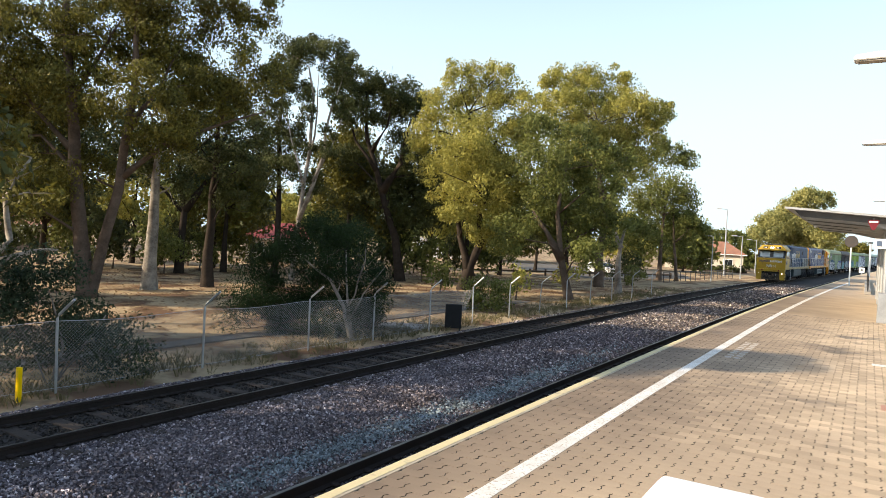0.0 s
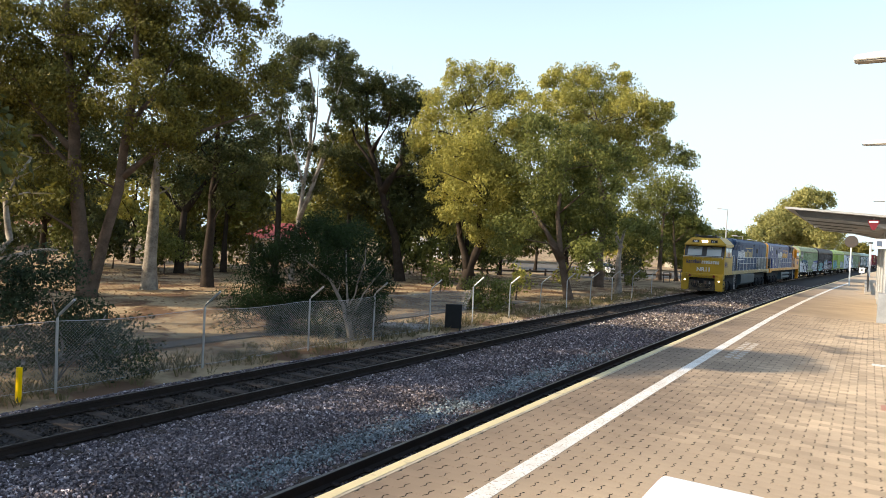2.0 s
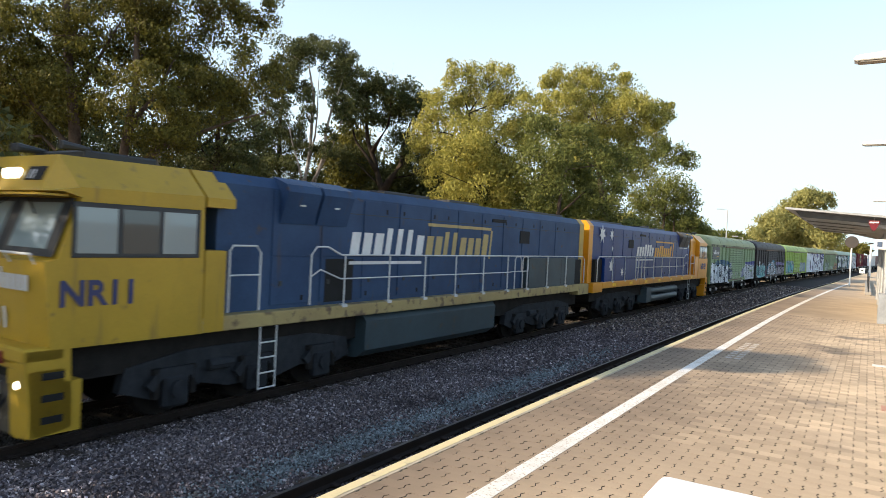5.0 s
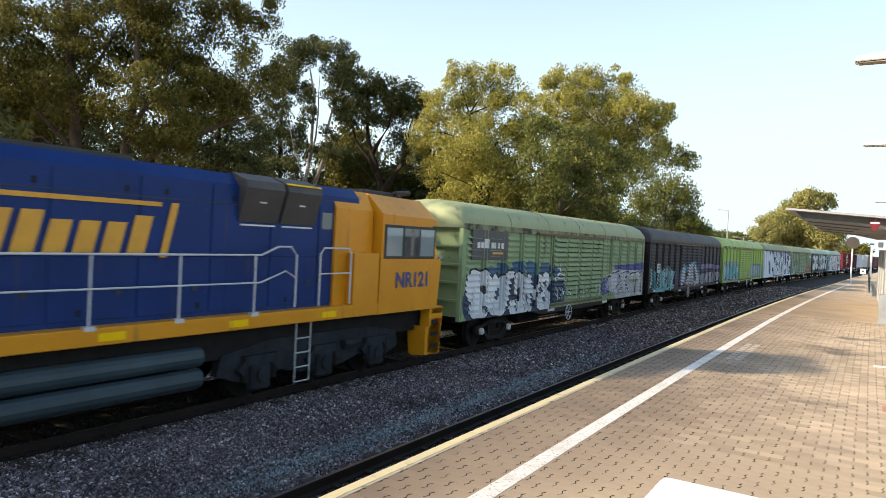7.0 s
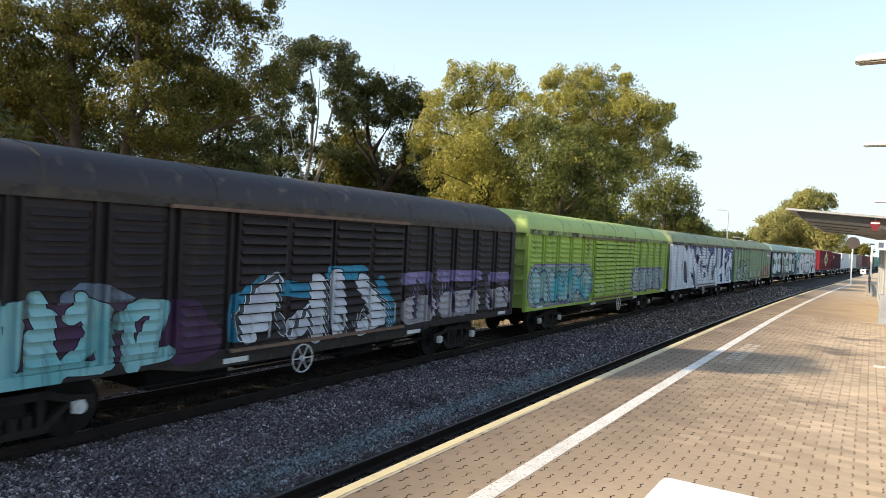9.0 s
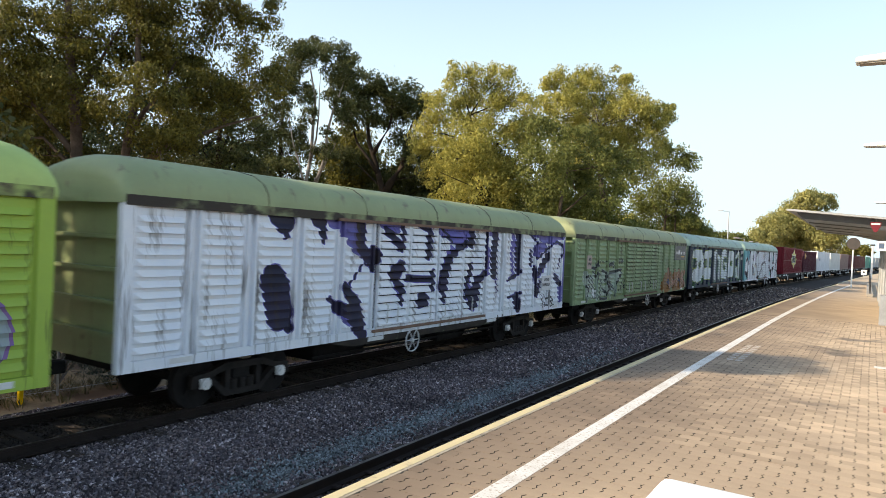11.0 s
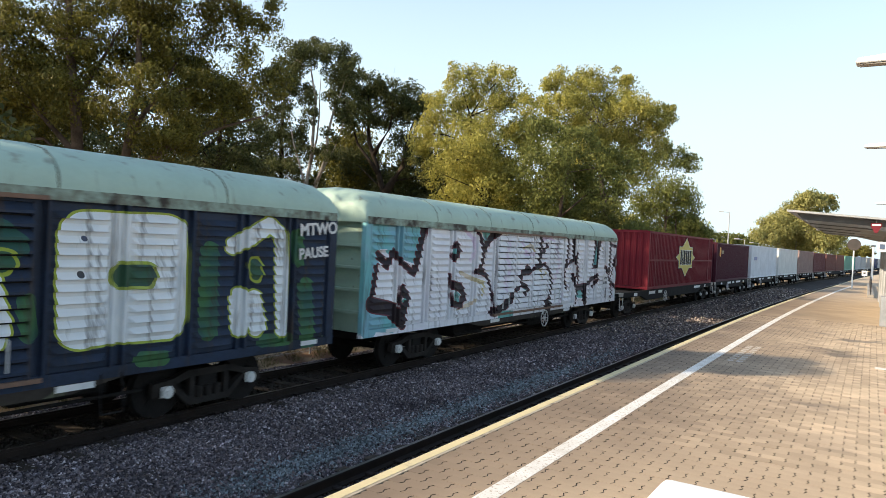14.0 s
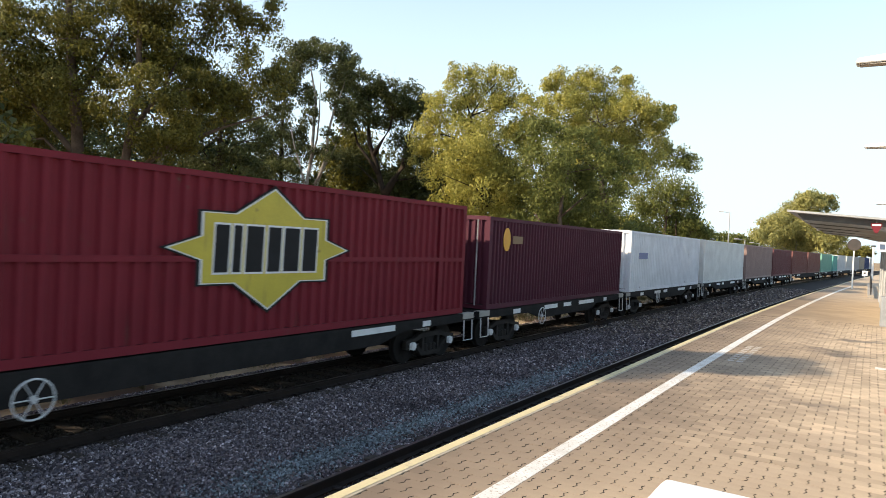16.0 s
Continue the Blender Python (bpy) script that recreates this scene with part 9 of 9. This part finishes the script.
    BOARDS = {4: ((-7.58, -7.09, 2.3, 2.83, plate, M["sign_grey"]),), 6: ((6.55, 7.12, 1.54, 2.1, bare, M["sign_grey"]),), 3: ((6.28, 7.02, 1.62, 2.12, bare, M["sign_grey"]),),
              5: ((-7.6, -7.12, 2.3, 2.62, M["black"], M["logo_white"]),), 1: ((-7.5, -6.95, 1.95, 2.42, bare, M["sign_grey"]),)}
    for i, (label, pm, roof, sign) in enumerate(vans):
        rm = mat("van_roof_paint", roof, tuple(k * 0.86 for k in roof), rough=0.6, scale=1.0, fine=14, bump=0.06, wear=((0.16, 0.12, 0.09), 2.2, 0.66), streak=((0.13, 0.095, 0.07), 0.60))
        em = mat("rusted_eave_paint", tuple(k * 0.8 for k in roof), (0.09, 0.07, 0.045), rough=0.75, scale=2.2, fine=14, bump=0.2, wear=((0.035, 0.027, 0.02), 2.6, 0.43 if i in (3, 4) else 0.54))
        v = van(label, pm, rm, paint("van_end_paint", (green if i in (0, 4) else roof)), sign, wheel_at=(7.4, 7.6, 8.9, 7.35, 9.2, 7.6, 9.4)[i], eave_m=em, boards=BOARDS.get(i, ()))
        made.append((v, 30.4 + 18.06 * i + 8.65, 0))
        if i == 5:
            for word, z in (("MTWO", 3.13), ("PAUSE", 2.68)):
                side = Matrix(((0, 0, 1, 1.44), (1, 0, 0, 7.13), (0, 1, 0, z), (0, 0, 0, 1)))
                link("lettering", lettering(word, 0.33 if word == "MTWO" else 0.29, M["logo_white"]), None, v, "white sprayed capitals", side @ Matrix.Rotation(radians(5), 4, "Z"))
    boxes = [
        # label, colour, start, length, height, belt and lift posts, door bars
        ("dark red corrugated container with a yellow diamond badge", (0.175, 0.017, 0.028), 161.05, 14.56, 2.95, True),
        ("maroon corrugated container with a small yellow emblem", (0.085, 0.02, 0.036), 177.0, 12.19, 2.75, False),
        ("white ribbed refrigerated container", (0.78, 0.80, 0.84), 190.6, 13.7, 2.85, False),
        ("off-white container with dark brackets", (0.76, 0.76, 0.74), 205.75, 13.7, 2.85, False),
        ("faded pink-brown steel shipping container", (0.34, 0.24, 0.22), 220.75, 13.2, 2.85, False),
        ("maroon corrugated steel container", (0.16, 0.06, 0.065), 234.7, 12.19, 2.75, False),
        ("red-brown corrugated steel container", (0.20, 0.085, 0.075), 248.0, 12.19, 2.75, False),
        ("red-brown corrugated steel container", (0.22, 0.10, 0.085), 261.3, 12.19, 2.75, False),
        ("pale green corrugated steel container", (0.22, 0.42, 0.33), 275.0, 12.19, 2.75, False),
        ("short teal corrugated steel container", (0.15, 0.40, 0.36), 289.0, 6.06, 2.6, False),
        ("white corrugated steel container", (0.60, 0.61, 0.62), 296.0, 12.19, 2.75, False),
        ("white corrugated steel container", (0.58, 0.58, 0.57), 310.0, 12.19, 2.75, False),
        ("pale grey corrugated container", (0.46, 0.44, 0.42), 324.0, 12.19, 2.75, False),
        ("beige corrugated steel container", (0.42, 0.36, 0.28), 338.0, 12.19, 2.75, False),
        ("dark blue corrugated container", (0.05, 0.07, 0.16), 352.0, 12.19, 2.75, False),
        ("white corrugated steel container", (0.55, 0.56, 0.57), 366.0, 12.19, 2.75, False),
    ]
    for i, (label, c, s0, ln, ht, belt) in enumerate(boxes):
        cm = mat("container_paint", c, tuple(k * 0.82 for k in c), rough=0.62, spec=0.18, scale=0.8, fine=16, bump=0.05, wear=((0.10, 0.06, 0.045), 3.0, 0.70), streak=((0.09, 0.06, 0.05), 0.66))
        b = container(label, cm, ln, ht, 1.2, cross=belt, posts=belt, n_pitch=0.28 if i != 1 else 0.22)
        mid = s0 + ln / 2
        made.append((b, mid, 0))
        if i in (1, 3, 4):
            door_end(b, ln, ht, 1.2, cm)
        if i == 0:
            # diamond badge: dark border, yellow star-cornered field, dark bars
            def badge(k, x0, x1, m_, lb):
                o = [(0.08, 1.1), (0.85, 0.60), (1.5, 0.60), (1.5, 0.2), (2.16, 0.0), (1.5, -0.2), (1.5, -0.60), (0.8, -0.60), (0, -1.1), (-0.8, -0.60), (-1.5, -0.60), (-1.5, -0.2), (-2.16, 0.0), (-1.5, 0.2), (-1.5, 0.60), (-0.8, 0.60)]
                bm = bmesh.new()
                prism(bm, [(0.05 + u * k, 2.86 + v * k) for u, v in o], x0, x1, "x")
                return part("badge", bm, m_, b, lb)
            badge(1.08, 1.256, 1.262, M["black"], "black border of the badge")
            badge(1.03, 1.2625, 1.2645, M["logo_white"], "thin pale edge of the badge")
            badge(1.0, 1.265, 1.2675, paint("badge_yellow", (0.55, 0.45, 0.06)), "yellow diamond badge")
            for u, wd in ((-1.12, 0.15), (-0.78, 0.09), (-0.38, 0.2), (0.1, 0.16), (0.55, 0.2), (1.05, 0.19)):
                for grow, x0, m_, lb in ((0.035, 1.268, M["logo_white"], "pale edge of a dark block on the badge"), (0.0, 1.271, M["black"], "dark upright block on the badge")):
                    bm = bmesh.new()
                    prism(bm, [(0.05 + u - wd - grow, 2.44 - grow), (0.05 + u + wd + grow, 2.44 - grow), (0.07 + u + wd + grow, 3.27 + grow), (0.07 + u - wd - grow, 3.27 + grow)], x0, x0 + 0.0025, "x")
                    part("lettering_block", bm, m_, b, lb)
        if i == 1:
            bm = bmesh.new()
            prism(bm, [(-5.0 + 0.24 * math.cos(a), 3.3 + 0.36 * math.sin(a)) for a in [k * math.pi / 8 for k in range(16)]], 1.256, 1.262, "x")
            part("emblem", bm, M["logo_gold"], b, "yellow oval emblem")
            part("lettering", box(1.256, 1.262, -4.6, -3.9, 3.18, 3.42), paint("dull_gold", (0.2, 0.12, 0.06)), b, "dull gold bars")
        if i == 2:
            part("lettering", box(1.256, 1.262, -5.6, -4.2, 2.75, 3.05), paint("blue_script", (0.12, 0.16, 0.36)), b, "faded blue bars")
    wagons = [(156.75, 176.3), (176.6, 189.8), (190.2, 204.9), (205.3, 220.0), (220.4, 234.2), (234.4, 247.4), (247.7, 274.0), (274.6, 295.4), (295.7, 322.6), (323.4, 350.6), (351.2, 379.0)]
    for a, c in wagons:
        made.append((flat_wagon("dark grimy container flat wagon", c - a, wheel=a < 200), (a + c) / 2, 0))
    return made


def running(t):
    """Where the train's zero mark is at t seconds: about 58 km/h towards the camera."""
    d = t - 8.0
    early = 0.7 * min(max((6.6 - t) / 2.6, 0.0), 1.0)
    early = early * early * (2.1 - 2 * early) / 0.49 if early < 0.7 else 0.7
    return -30.29 - 15.99 * d - 0.0187 * d * d + early


def rail_pose(y, turn):
    slope = 2 * 0.00031 * min(max(y - 8.0, 0.0), 110.0)
    return pose(TRACK + bend(y), y, 0.003, 0, 0, turn - math.degrees(math.atan(slope)))


def motions():
    times = [i * 0.5 for i in range(33)]
    for ob, s, turn in TRAIN:
        walk(ob, [(t, rail_pose(s + running(t), turn)) for t in times])
    ticks = [i * 0.04 for i in range(401)]
    for wheel, y, r in SPINNERS:
        root = wheel.parent.parent
        s = -1 if root.name in TURNED else 1
        turns = [(t, pose(0, y, r, s * math.degrees((30.29 - running(t)) / r))) for t in ticks]
        walk(wheel, turns)


build_ground()
build_rails()
build_platform()
build_stones()
build_trees()
build_background_trees()
build_tufts()
build_fence()
build_trackside()
build_car((-25.9, 76.4), 70)
build_houses()
build_shelter()
build_platform_things()
build_side_paving()
build_pavers()
TRAIN = build_train()
motions()
